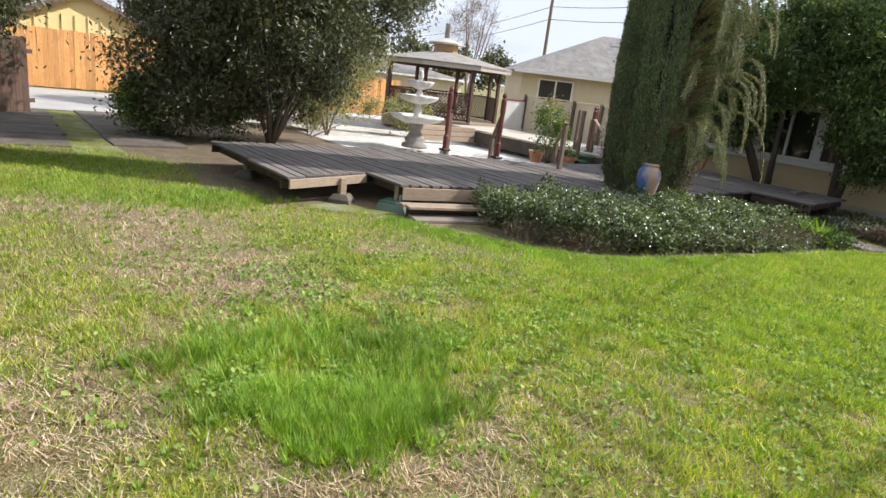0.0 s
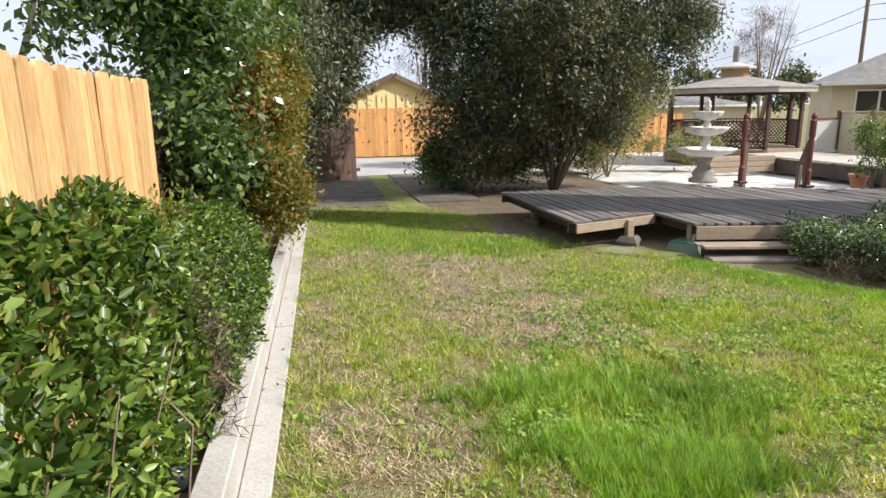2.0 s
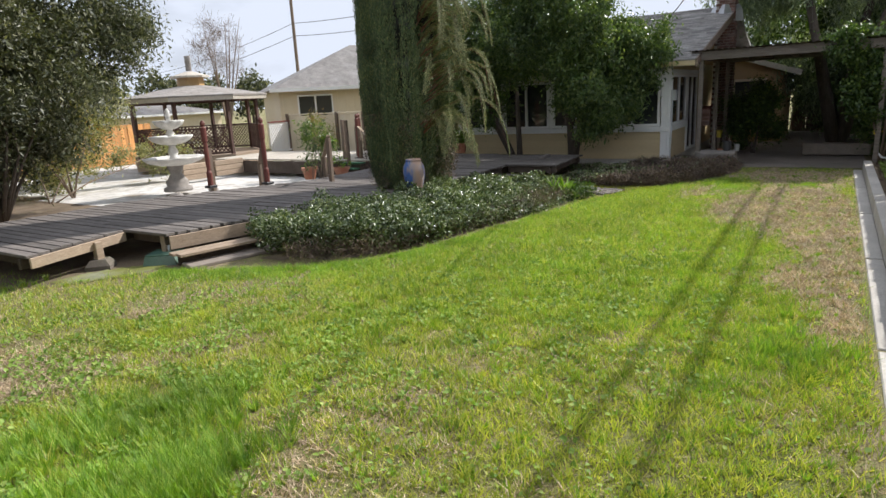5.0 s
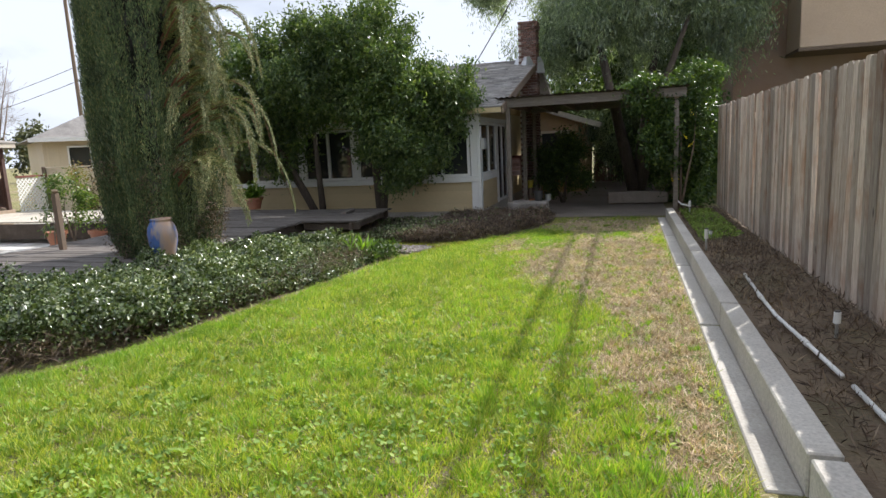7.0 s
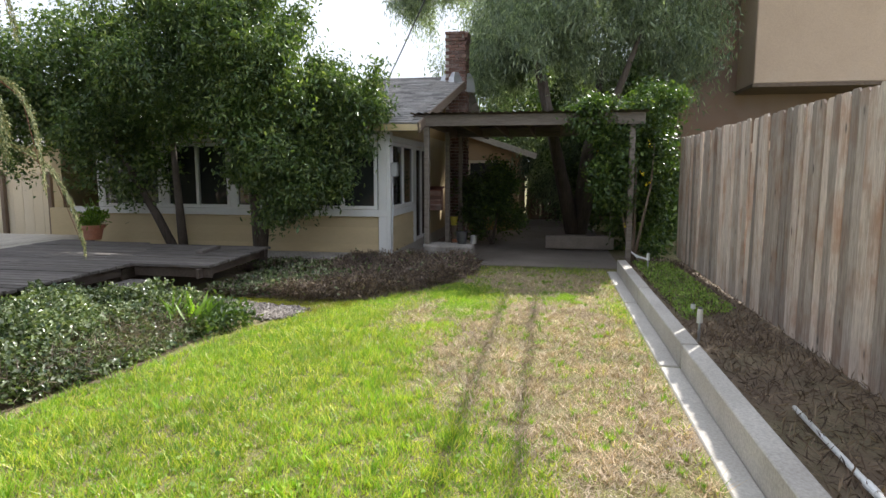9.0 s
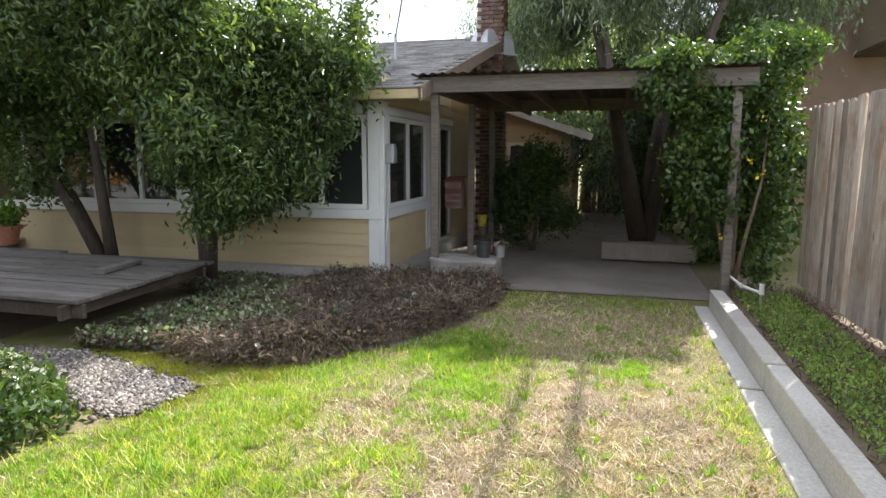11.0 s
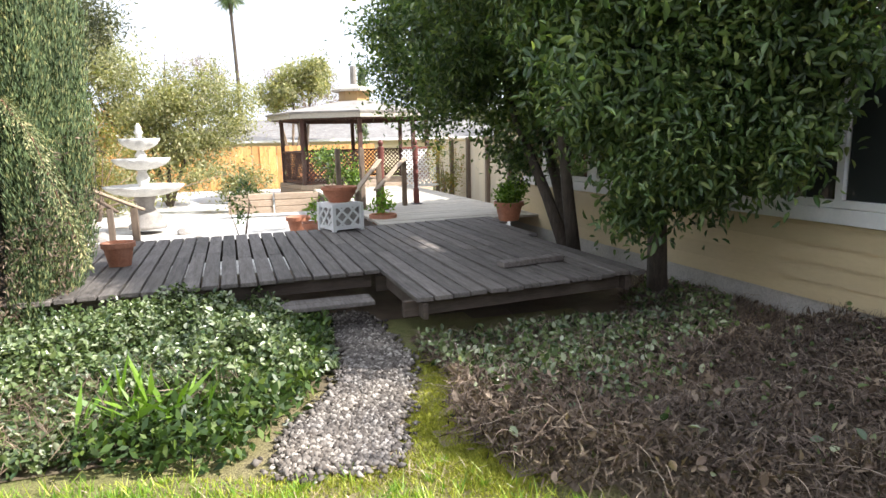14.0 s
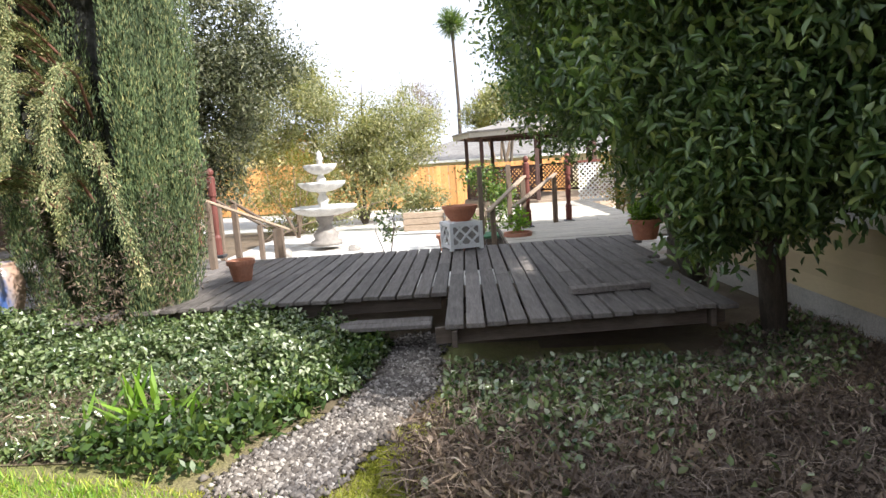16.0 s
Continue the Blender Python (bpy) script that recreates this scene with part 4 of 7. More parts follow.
def build_deck():
    d = thing("deck", "weathered grey low wooden deck with gaps between boards", "deck", (0, 0, 0), "", "structure")
    cache = {}
    x = 3.22
    while x < 14.4:
        for y0, y1 in spans(DECK, x):
            cuts = [y0, y1]
            if y1 - y0 > 2.6:
                cuts.insert(1, y0 + (y1 - y0) * random.uniform(0.4, 0.6))
            for a, b in zip(cuts, cuts[1:]):
                a += random.uniform(-0.02, 0.02) if a == y0 else 0.003
                n = round(b - a - 0.003, 2)
                if n < 0.1:
                    continue
                if n not in cache:
                    cache[n] = board_mesh(n)
                o = new("board", cache[n])
                o.parent = d
                o.matrix_local = pose(x + random.uniform(-0.002, 0.002), a, DZ + random.uniform(-0.004, 0.004), random.uniform(-0.12, 0.12), random.uniform(-0.8, 0.8), random.uniform(-0.12, 0.12))
        x += 0.15
    zj = DZ - 0.05
    pts = DECK
    for (x1, y1), (x2, y2) in zip(pts, pts[1:] + pts[:1]):
        c = Vector(((x1 + x2) / 2, (y1 + y2) / 2, 0))
        inn = Vector((-(y2 - y1), x2 - x1, 0)).normalized() * 0.13
        part("rim_joist", beam(bmesh.new(), Vector((x1, y1, zj - 0.055)) + inn, Vector((x2, y2, zj - 0.055)) + inn, 0.04, 0.12, 0.004), M_DECK_DARK, d)
    for y in (7.9, 8.9):
        part("joist", beam(bmesh.new(), (3.3, y, zj - 0.1), (14.1 if y < 8.5 else 8, y, zj - 0.1), 0.04, 0.14), M_DECK_DARK, d)
    part("joist", beam(bmesh.new(), (11.98, 5.7, zj - 0.1), (14.0, 5.7, zj - 0.1), 0.04, 0.14), M_DECK_DARK, d)
    for x, y in ((4.03, 7.3), (3.4, 9.2), (4.6, 6.75), (5.8, 6.5), (13.5, 6.2), (6.2, 9.6)):
        g = ground_z(x, y)
        bm = bmesh.new()
        box(bm, (x - 0.045, y - 0.045, g + 0.1), (x + 0.045, y + 0.045, zj - 0.0), 0.004)
        part("post", bm, M_STEP, d)
        bm = bmesh.new()
        lathe(bm, [(0.21, -0.05), (0.2, 0.06), (0.13, 0.13)], 4, (x, y, g))
        part("pier_block", bm, M_TRACK, d)
    # boards in front of the west corner
    part("fascia", beam(bmesh.new(), (4.53, 6.56, 0.1), (5.72, 6.26, 0.1), 0.03, 0.17, 0.004), M_STEP, d)
    part("fascia", beam(bmesh.new(), (3.16, 7.1, 0.13), (4.5, 7.46, 0.13), 0.03, 0.12, 0.004), M_STEP, d)
    for k in range(2):
        part("tread", beam(bmesh.new(), (4.4, 6.38 - k * 0.15, 0.0), (5.55, 6.08 - k * 0.15, 0.0), 0.135, 0.035, 0.004), M_STEP, d)
    part("riser", beam(bmesh.new(), (4.45, 6.32, -0.08), (5.5, 6.04, -0.08), 0.03, 0.12), M_DECK_DARK, d)
    for k in range(2):
        part("tread", beam(bmesh.new(), (10.9, 5.42 - k * 0.15, 0.02), (11.86, 5.42 - k * 0.15, 0.02), 0.135, 0.035, 0.004), M_DECK, d)
    part("loose_board", beam(bmesh.new(), (13.0, 5.2, DZ + 0.03), (13.65, 5.3, DZ + 0.03), 0.12, 0.05, 0.005), M_DECK, d)
    return d


build_deck()


def walkway():
    """Sunlit board walk from the deck to the summer house."""
    d = thing("walkway", "sun-bleached wooden board walk towards the gazebo", "walkway", (0, 0, 0), "", "structure")
    me = bpy.data.meshes.new("board")
    bm = bmesh.new()
    box(bm, (0, -0.069, -0.036), (2.5, 0.069, 0), 0.004)
    bm.to_mesh(me)
    bm.free()
    me.materials.append(M_PALE_RAIL)
    for i in range(50):
        o = new("board", me)
        o.parent = d
        o.matrix_local = pose(12.75, 8.8 + i * 0.146, 0.2 + random.uniform(-0.004, 0.004), 0, 0, random.uniform(-0.2, 0.2))
    part("rim_joist", box(bmesh.new(), (12.72, 8.78, -0.2), (12.75, 16.0, 0.15)), M_DECK_DARK, d)
    return d


walkway()

# ---- planting ----
def lawn():
    X, Y, Z = scatter(LAWN, 190000)
    x2, y2, z2 = scatter([(-0.57, -0.6), (7, -0.6), (6, 3), (3, 5), (-0.38, 5)], 120000)
    x3, y3, z3 = scatter([(3.5, -0.7), (12, -0.7), (11.5, 2.6), (7.5, 3.5), (4, 4.5)], 110000)
    X, Y, Z = np.concatenate([X, x2, x3]), np.concatenate([Y, y2, y3]), np.concatenate([Z, z2, z3])
    patch = np.array([noise.noise((x * 0.9, y * 0.9, 1.0)) + 0.6 * noise.noise((x * 3.1, y * 3.1, 2.0)) for x, y in zip(X, Y)])
    clump = np.array([noise.noise((x * 7.0, y * 7.0, 4.0)) for x, y in zip(X, Y)])
    dry = np.zeros(len(X))
    for cx, cy, rx, ry, k in ((1.1, 6.9, 0.9, 0.9, 0.8), (1.3, 4.9, 1.0, 0.9, 0.8), (0.2, 3.6, 0.5, 0.9, 0.4), (0.1, 2.4, 0.4, 0.7, 0.3), (1.6, 1.4, 0.8, 0.5, 0.15), (11.2, 0.25, 2.6, 0.85, 1.0), (11.0, 1.6, 0.9, 0.5, 0.7),
                              (13.6, 0.2, 1.4, 0.9, 0.9), (8.4, -0.3, 2.2, 0.5, 0.8), (9.4, 0.9, 1.2, 0.5, 0.4), (5.5, -0.5, 2.0, 0.25, 0.5), (6.3, 2.3, 2.2, 1.2, -1.0), (6.8, 1.0, 1.8, 0.7, -0.45), (9.0, 2.4, 2.0, 0.7, -0.9), (5.2, 1.2, 2.4, 1.0, -0.25), (8.2, 1.8, 1.8, 0.6, -0.9), (12.4, 1.1, 0.6, 0.45, -0.9), (2.2, 8.2, 1.5, 0.6, -0.5)):
        dry += k * np.exp(-((X - cx) / rx) ** 2 - ((Y - cy) / ry) ** 2)
    straw = rng.uniform(0, 1, len(X)) < np.clip(0.22 + 1.05 * patch + 1.35 * dry, 0.05, 0.97)
    tall = 1 + 1.7 * np.clip(clump + 0.05, -0.42, 0.7)
    rich = ~straw & (rng.uniform(0, 1, len(X)) < np.clip(0.12 + 0.12 * (X - 3), 0.05, 0.42) + 0.5 * clump)
    for name, pick, h, w, lean, mat, label in (("green_grass", rich, 0.045, 0.008, 0.5, M_LUSH, "fresh green lawn grass"), ("lawn_grass", ~straw & ~rich, 0.042, 0.0085, 0.55, M_BLADE, "patchy yellow-green lawn grass"), ("dry_grass", straw, 0.026, 0.0075, 1.1, M_STRAW, "dry straw-coloured grass in the lawn")):
        V, F = blades(X[pick], Y[pick], Z[pick], h * tall[pick], w, lean)
        arrays(name, V, F, mat, None, label, "stuff", "grass")
    # lush growth: strip beside the ivy and single tufts
    edge = [(4.2, 6.3), (4.6, 5.4), (4.95, 4.6), (5.5, 4.05), (6.4, 3.75), (7.6, 3.6), (8.9, 3.35), (10.3, 3.1), (11.8, 2.45), (12.9, 1.7), (14.0, 1.25)]
    px, py = [], []
    for (x1, y1), (x2, y2) in zip(edge, edge[1:]):
        n = int(math.hypot(x2 - x1, y2 - y1) * (3600 if x1 < 8 else 1100))
        u = rng.uniform(0, 1, n)
        off = np.abs(rng.normal(0, 0.24, n))
        d = np.array([x2 - x1, y2 - y1])
        d = d / np.linalg.norm(d)
        px.append(x1 + (x2 - x1) * u + d[1] * off)
        py.append(y1 + (y2 - y1) * u - d[0] * off)
    for cx, cy, r, n in ((1.33, 2.15, 0.2, 3200), (1.53, 2.2, 0.2, 3000), (1.05, 2.5, 0.2, 2200), (0.97, 3.2, 0.25, 1800), (1.6, 3.15, 0.3, 2500), (1.95, 2.75, 0.3, 2800), (12.7, 1.35, 0.28, 4500), (11.75, 1.05, 0.3, 4500), (12.6, 0.04, 0.22, 2600), (6.0, 2.18, 0.12, 500), (4.95, 2.1, 0.1, 500), (5.67, 1.93, 0.12, 500),
                         (3.65, 2.7, 0.25, 1000), (6.57, 0.8, 0.12, 500), (4.3, -0.27, 0.25, 1800), (3.6, 0.1, 0.2, 1000), (5.2, 0.27, 0.1, 400), (1.0, 7.9, 0.6, 2500), (2.3, 7.7, 0.5, 4000), (7.9, 2.4, 0.8, 4000), (9.0, 2.6, 0.6, 4000), (9.9, 2.6, 0.4, 1500), (0.9, 8.8, 0.6, 3500), (0.8, 10.4, 0.7, 5000), (1.9, 10.0, 0.5, 3500), (15.0, -0.2, 0.3, 900), (8.0, 0.4, 0.2, 900)):
        px.append(rng.normal(cx, r, n))
        py.append(rng.normal(cy, r * 0.7, n))
    X, Y = np.concatenate(px), np.concatenate(py)
    grow = np.array([noise.noise((x * 5.0, y * 5.0, 21.0)) for x, y in zip(X, Y)])
    ok = (Y > -0.7) & (grow + rng.normal(0, 0.1, len(X)) > np.where(Y > 3.6, -0.3, 0.0))
    X, Y = X[ok], Y[ok]
    Z = -0.012 * np.clip(X, -5, 20) - 0.02 * np.clip(Y - 1, 0, 8)
    V, F = blades(X, Y, Z, np.where(X > 7, 0.04, 0.065), 0.0065, 0.55)
    arrays("lush_grass", V, F, M_LUSH, None, "taller bright green grass tufts", "stuff", "grass")
    # single tufts, fanned out from their roots
    tx, ty, tn, th = [], [], [], []
    for cx, cy, r, n in ((1.33, 2.15, 0.22, 150), (1.53, 2.2, 0.2, 130), (1.05, 2.5, 0.2, 80), (0.97, 3.2, 0.25, 70), (1.6, 3.15, 0.3, 80), (1.95, 2.75, 0.3, 120), (2.3, 7.7, 0.5, 60), (12.7, 1.35, 0.28, 60), (11.75, 1.05, 0.3, 60), (4.3, -0.27, 0.25, 40)):
        tx.append(rng.normal(cx, r, n))
        ty.append(rng.normal(cy, r * 0.7, n))
        th.append(np.full(n, 0.125 if cx < 5 else 0.06))
    X, Y, Z = scatter(LAWN, 1900)
    tx, ty, th = np.concatenate(tx + [X]), np.concatenate(ty + [Y]), np.concatenate(th + [np.full(len(X), 0.05)])
    a, r = rng.uniform(0, math.tau, (len(tx), 26)), np.abs(rng.normal(0, 0.018, (len(tx), 26)))
    X, Y = (tx[:, None] + np.cos(a) * r).ravel(), (ty[:, None] + np.sin(a) * r).ravel()
    H = np.repeat(th, 26) * rng.uniform(0.5, 1.2, len(X))
    ok = Y > -0.7
    P = np.stack([X, Y, -0.012 * np.clip(X, -5, 20) - 0.02 * np.clip(Y - 1, 0, 8)], 1)
    side = np.stack([-np.sin(a.ravel()), np.cos(a.ravel()), np.zeros(len(X))], 1) * 0.0035
    tip = P + np.stack([np.cos(a.ravel()) * H * 0.5, np.sin(a.ravel()) * H * 0.5, H * 0.85], 1)
    V = np.stack([P - side, P + side, tip], 1)[ok].reshape(-1, 3)
    arrays("grass_tufts", V, np.arange(len(V)).reshape(-1, 3), M_LUSH, None, "small dark green grass tufts", "stuff", "grass")
    # clover and weeds in the turf
    cx, cy = [], []
    for x, y, r, n in ((2.0, 3.4, 0.8, 2600), (3.0, 4.2, 0.9, 2600), (1.05, 2.65, 0.22, 1100), (3.2, 2.4, 0.9, 1600), (4.6, 2.4, 1.0, 1800), (5.5, 1.5, 1.0, 1200), (2.4, 5.0, 0.8, 1500), (4.0, 0.6, 0.9, 900), (3.4, 2.6, 1.7, 4500), (5.0, 0.9, 1.3, 2500)):
        cx.append(rng.normal(x, r, n))
        cy.append(rng.normal(y, r * 0.6, n))
    X, Y = np.concatenate(cx), np.concatenate(cy)
    grow = np.array([noise.noise((x * 2.3, y * 2.3, 11.0)) for x, y in zip(X, Y)])
    ok = (Y > -0.65) & (grow > -0.08)
    X, Y = X[ok], Y[ok]
    Z = -0.012 * np.clip(X, -5, 20) - 0.02 * np.clip(Y - 1, 0, 8) + rng.uniform(0.012, 0.045, len(X))
    V, F = leaf_arrays(np.stack([X, Y, Z], 1), 0.034, 0.028, (0, 0, 0.1), 1.0, 0.8, 0.1, True)
    arrays("clover", V, F, M_CLOVER, None, "low clover leaves in the turf", "stuff", "weeds")
    X, Y, Z = scatter([(10.3, 3.2), (11.2, 2.8), (12.0, 2.5), (12.2, 3.2), (11.95, 3.9), (11.7, 3.6), (11.6, 3.0), (11.1, 2.95)], 9000)
    gx = np.concatenate([rng.normal(11.85, 0.14, 6000), rng.normal(11.75, 0.12, 6000), rng.normal(12.0, 0.1, 3500), rng.normal(11.2, 0.35, 2500)])
    gy = np.concatenate([rng.normal(2.75, 0.16, 6000), rng.normal(3.15, 0.25, 6000), rng.normal(3.9, 0.3, 3500), rng.normal(2.85, 0.08, 2500)])
    gz = -0.012 * gx - 0.02 * np.clip(gy - 1, 0, 8)
    X, Y, Z = np.concatenate([X[:3000], gx]), np.concatenate([Y[:3000], gy]), np.concatenate([Z[:3000], gz])
    V, F = blades(X, Y, Z, 0.02, 0.007, 0.6)
    arrays("moss_grass", V, F, M_MOSS_BLADE, None, "yellow-green mossy grass beside the gravel", "stuff", "grass")


lawn()


def ivy_bed():
    ob = thing("ivy_bed", "dense glossy ivy ground cover, sky sheen tinted into its pale leaves", "ivy", (0, 0, 0), "", "stuff")
    X, Y, Z = scatter(IVY, 88000)
    mid = np.array([noise.noise((x * 1.3, y * 1.3, 0.0)) + 1.1 * noise.noise((x * 4.2, y * 4.2, 3.0)) for x, y in zip(X, Y)])
    edge = np.minimum(np.clip((Y - 3.3) * 0.9, 0.12, 1), np.clip((11.6 - X) * 1.2, 0.2, 1))
    top = (np.where(X < 9, 0.48, 0.36) + 0.17 * mid) * np.clip(edge * 1.2, 0.25, 1)
    Z = Z + top * rng.uniform(0, 1, len(X)) ** 0.5
    V, F = leaf_arrays(np.stack([X, Y, Z], 1), 0.044, 0.03, (0, -0.2, 0.2), 1.1, 0.7, 0.1, True)
    arrays("leaves", V, F, M_IVY, ob)
    X, Y, Z = scatter([(4.8, 4.9), (5.5, 4.1), (7.6, 3.7), (8.9, 3.42), (10.0, 3.38), (10.8, 3.7), (10.6, 4.2), (8.8, 4.2), (6.4, 4.5), (5.2, 5.2)], 9000)
    V, F = leaf_arrays(np.stack([X, Y, Z + 0.25 * rng.uniform(0, 1, len(X))], 1), 0.12, 0.005, (0, -0.2, 0.4), 1.0, 0.3)
    arrays("dead_stems", V, F, M_DRYWEED, ob, "", "stuff")
    # strap-leaved plant among it
    cx, cy = 10.27, 3.62
    P = np.stack([rng.normal(cx, 0.17, 60), rng.normal(cy, 0.13, 60), np.full(60, -0.02)], 1)
    V, F = leaf_arrays(P, 0.27, 0.03, (0, -0.25, 0.65), 0.7, 0.5, 0.05)
    sp = thing("strap_leaf_plant", "bright green strap-leaved clump in the ivy", "plant", (0, 0, 0))
    arrays("leaves", V, F, M_STRAP, sp)


ivy_bed()


def stems(P, length, width, steps=4):
    """Thin arching runners: a strip of quads from each point, rising and falling over."""
    n = len(P)
    a = rng.uniform(0, math.tau, n)
    L = length * rng.uniform(0.5, 1.4, n)
    d = np.stack([np.cos(a), np.sin(a), np.zeros(n)], 1)
    side = np.stack([-np.sin(a), np.cos(a), rng.normal(0, 0.4, n)], 1) * width / 2
    rise, bend = rng.uniform(-0.1, 0.5, n), rng.normal(0, 0.35, n)
    rows = []
    for k in range(steps + 1):
        u = k / steps
        c = P + d * (L * u)[:, None] + np.stack([-np.sin(a), np.cos(a), np.zeros(n)], 1) * (bend * L * u * u)[:, None]
        c[:, 2] += L * rise * (math.sin(u * 2.6))
        rows += [c - side * (1 - 0.6 * u), c + side * (1 - 0.6 * u)]
    V = np.stack(rows, 1).reshape(-1, 3)
    k = (np.arange(n) * 2 * (steps + 1))[:, None]
    F = np.concatenate([k + np.array([0, 1, 3, 2]) + 2 * j for j in range(steps)])
    return V, F


def weed_height(X, Y):
    """The tangle stands in a mound with a steep front towards the lawn."""
    front = np.interp(X, [11.7, 12.0, 12.6, 13.4, 14.3, 15.3], [3.1, 2.5, 1.98, 1.55, 1.32, 1.35])
    lump = np.array([noise.noise((x * 1.9, y * 1.9, 7.0)) + 0.5 * noise.noise((x * 5, y * 5, 3.0)) for x, y in zip(X, Y)])
    return (0.22 + 0.13 * lump) * np.clip((Y - front + 0.1) * 4, 0.25, 1) * np.clip((4.9 - Y) * 0.6, 0.45, 1)


def weed_bed():
    X, Y, Z = scatter(WEEDS, 60000)
    Z = Z + 0.01 + weed_height(X, Y) * rng.uniform(0, 1, len(X)) ** 0.7
    V, F = leaf_arrays(np.stack([X, Y, Z], 1), 0.07, 0.011, (0, 0, 0.2), 1.0, 0.3)
    arrays("dry_weeds", V, F, M_DRYWEED, None, "tangle of dry brown weeds", "stuff", "weeds")
    X, Y, Z = scatter(WEEDS, 15000)
    Z = Z + 0.01 + weed_height(X, Y) * rng.uniform(0.3, 1.05, len(X))
    V, F = stems(np.stack([X, Y, Z], 1), 0.17, 0.004)
    arrays("dry_runners", V, F, M_RUNNER, None, "arching dry grey-brown runners over the weeds", "stuff", "weeds")
    X, Y, Z = scatter(WEEDS, 2600)
    Z = Z + 0.02 + weed_height(X, Y) * rng.uniform(0.5, 1.05, len(X))
    V, F = leaf_arrays(np.stack([X, Y, Z], 1), 0.055, 0.03, (0, 0, 0.1), 1.0, 0.6, 0.1, True)
    arrays("fallen_leaves", V, F, M_DRYWEED, None, "curled brown fallen leaves in the weeds", "stuff", "leaves")
    X, Y, Z = scatter([(12.0, 4.5), (12.1, 3.8), (12.6, 3.2), (14, 3.5), (15.0, 4.6), (15.0, 5.8), (14.1, 4.9), (14.0, 4.6)], 5000)
    x2, y2, z2 = scatter(WEEDS, 900)
    x3, y3, z3 = scatter([(12.0, 4.5), (12.0, 3.3), (12.5, 2.7), (13.2, 3.0), (13.6, 4.4)], 2200)
    x2, y2, z2 = np.concatenate([x2, x3]), np.concatenate([y2, y3]), np.concatenate([z2, z3])
    X, Y, Z = np.concatenate([X, x2]), np.concatenate([Y, y2]), np.concatenate([Z, z2])
    V, F = leaf_arrays(np.stack([X, Y, Z + (weed_height(X, Y) + 0.06) * rng.uniform(0.3, 1, len(X))], 1), 0.05, 0.034, (0, 0, 0.15), 1.0, 0.6, 0.1, True)
    arrays("weed_ivy", V, F, M_IVY, None, "sparse dark ivy below the deck edge", "stuff", "ivy")
    X, Y, Z = scatter([(10.0, 3.3), (10.7, 3.1), (11.2, 3.9), (11.5, 5.3), (11.1, 5.6), (10.2, 3.9)], 5000)
    V, F = leaf_arrays(np.stack([X, Y, Z + 0.22 * rng.uniform(0, 1, len(X))], 1), 0.07, 0.03, (0, 0, 0.3), 1.0, 0.5)
    arrays("edge_weeds", V, F, M_VINE, None, "green weeds along the gravel path", "stuff", "weeds")
    X, Y, Z = scatter([(-1, -1.95), (15.6, -1.95), (15.6, -1.1), (-1, -1.1)], 20000)
    V, F = leaf_arrays(np.stack([X, Y, Z + 0.125], 1), 0.09, 0.008, (0, 0, 0.25), 1.0, 0.3)
    arrays("bed_litter", V, F, M_DRYWEED, None, "dry twigs and litter on the bed", "stuff", "litter")
    X, Y, Z = scatter([(11.5, -1.75), (15.2, -1.75), (15.2, -1.15), (11.0, -1.15)], 9000)
    V, F = leaf_arrays(np.stack([X, Y, Z + 0.13 + 0.04 * rng.uniform(0, 1, len(X))], 1), 0.03, 0.02, (0, 0, 0.3), 1.0, 0.8)
    arrays("bed_weeds", V, F, M_CLOVER, None, "low green weeds on the bed", "stuff", "weeds")


weed_bed()


def pebbles():
    """Stones of the gravel path."""
    n = 7500
    X, Y, Z = scatter(PATH_STONES, n)
    X, Y = X + rng.normal(0, 0.05, len(X)), Y + rng.normal(0, 0.05, len(Y))
    n = len(X)
    base = np.array([[1, 0, 0], [-1, 0, 0], [0, 1, 0], [0, -1, 0], [0, 0, 1], [0, 0, -1]], float)
    tri = np.array([[0, 2, 4], [2, 1, 4], [1, 3, 4], [3, 0, 4], [2, 0, 5], [1, 2, 5], [3, 1, 5], [0, 3, 5]])
    s = rng.uniform(0.010, 0.029, (n, 1, 1)) * rng.uniform(0.6, 1.2, (n, 1, 3))
    a = rng.uniform(0, math.tau, n)
    B = base[None] * s + rng.normal(0, 0.003, (n, 6, 3))
    R = np.zeros((n, 3, 3))
    R[:, 0, 0], R[:, 0, 1], R[:, 1, 0], R[:, 1, 1], R[:, 2, 2] = np.cos(a), -np.sin(a), np.sin(a), np.cos(a), 0.7
    B = np.einsum("nij,nkj->nki", R, B) + np.stack([X, Y, Z + 0.022], 1)[:, None]
    F = (tri[None] + (np.arange(n) * 6)[:, None, None]).reshape(-1, 3)
    arrays("gravel_stones", B.reshape(-1, 3), F, M_STONES, None, "loose grey and white gravel stones", "stuff", "gravel")


M_STONES = leafy("gravel_stone", (0.045, 0.035, 0.03), (0.18, 0.16, 0.15), (0.4, 0.372, 0.355), 0.8, 0.0)
pebbles()


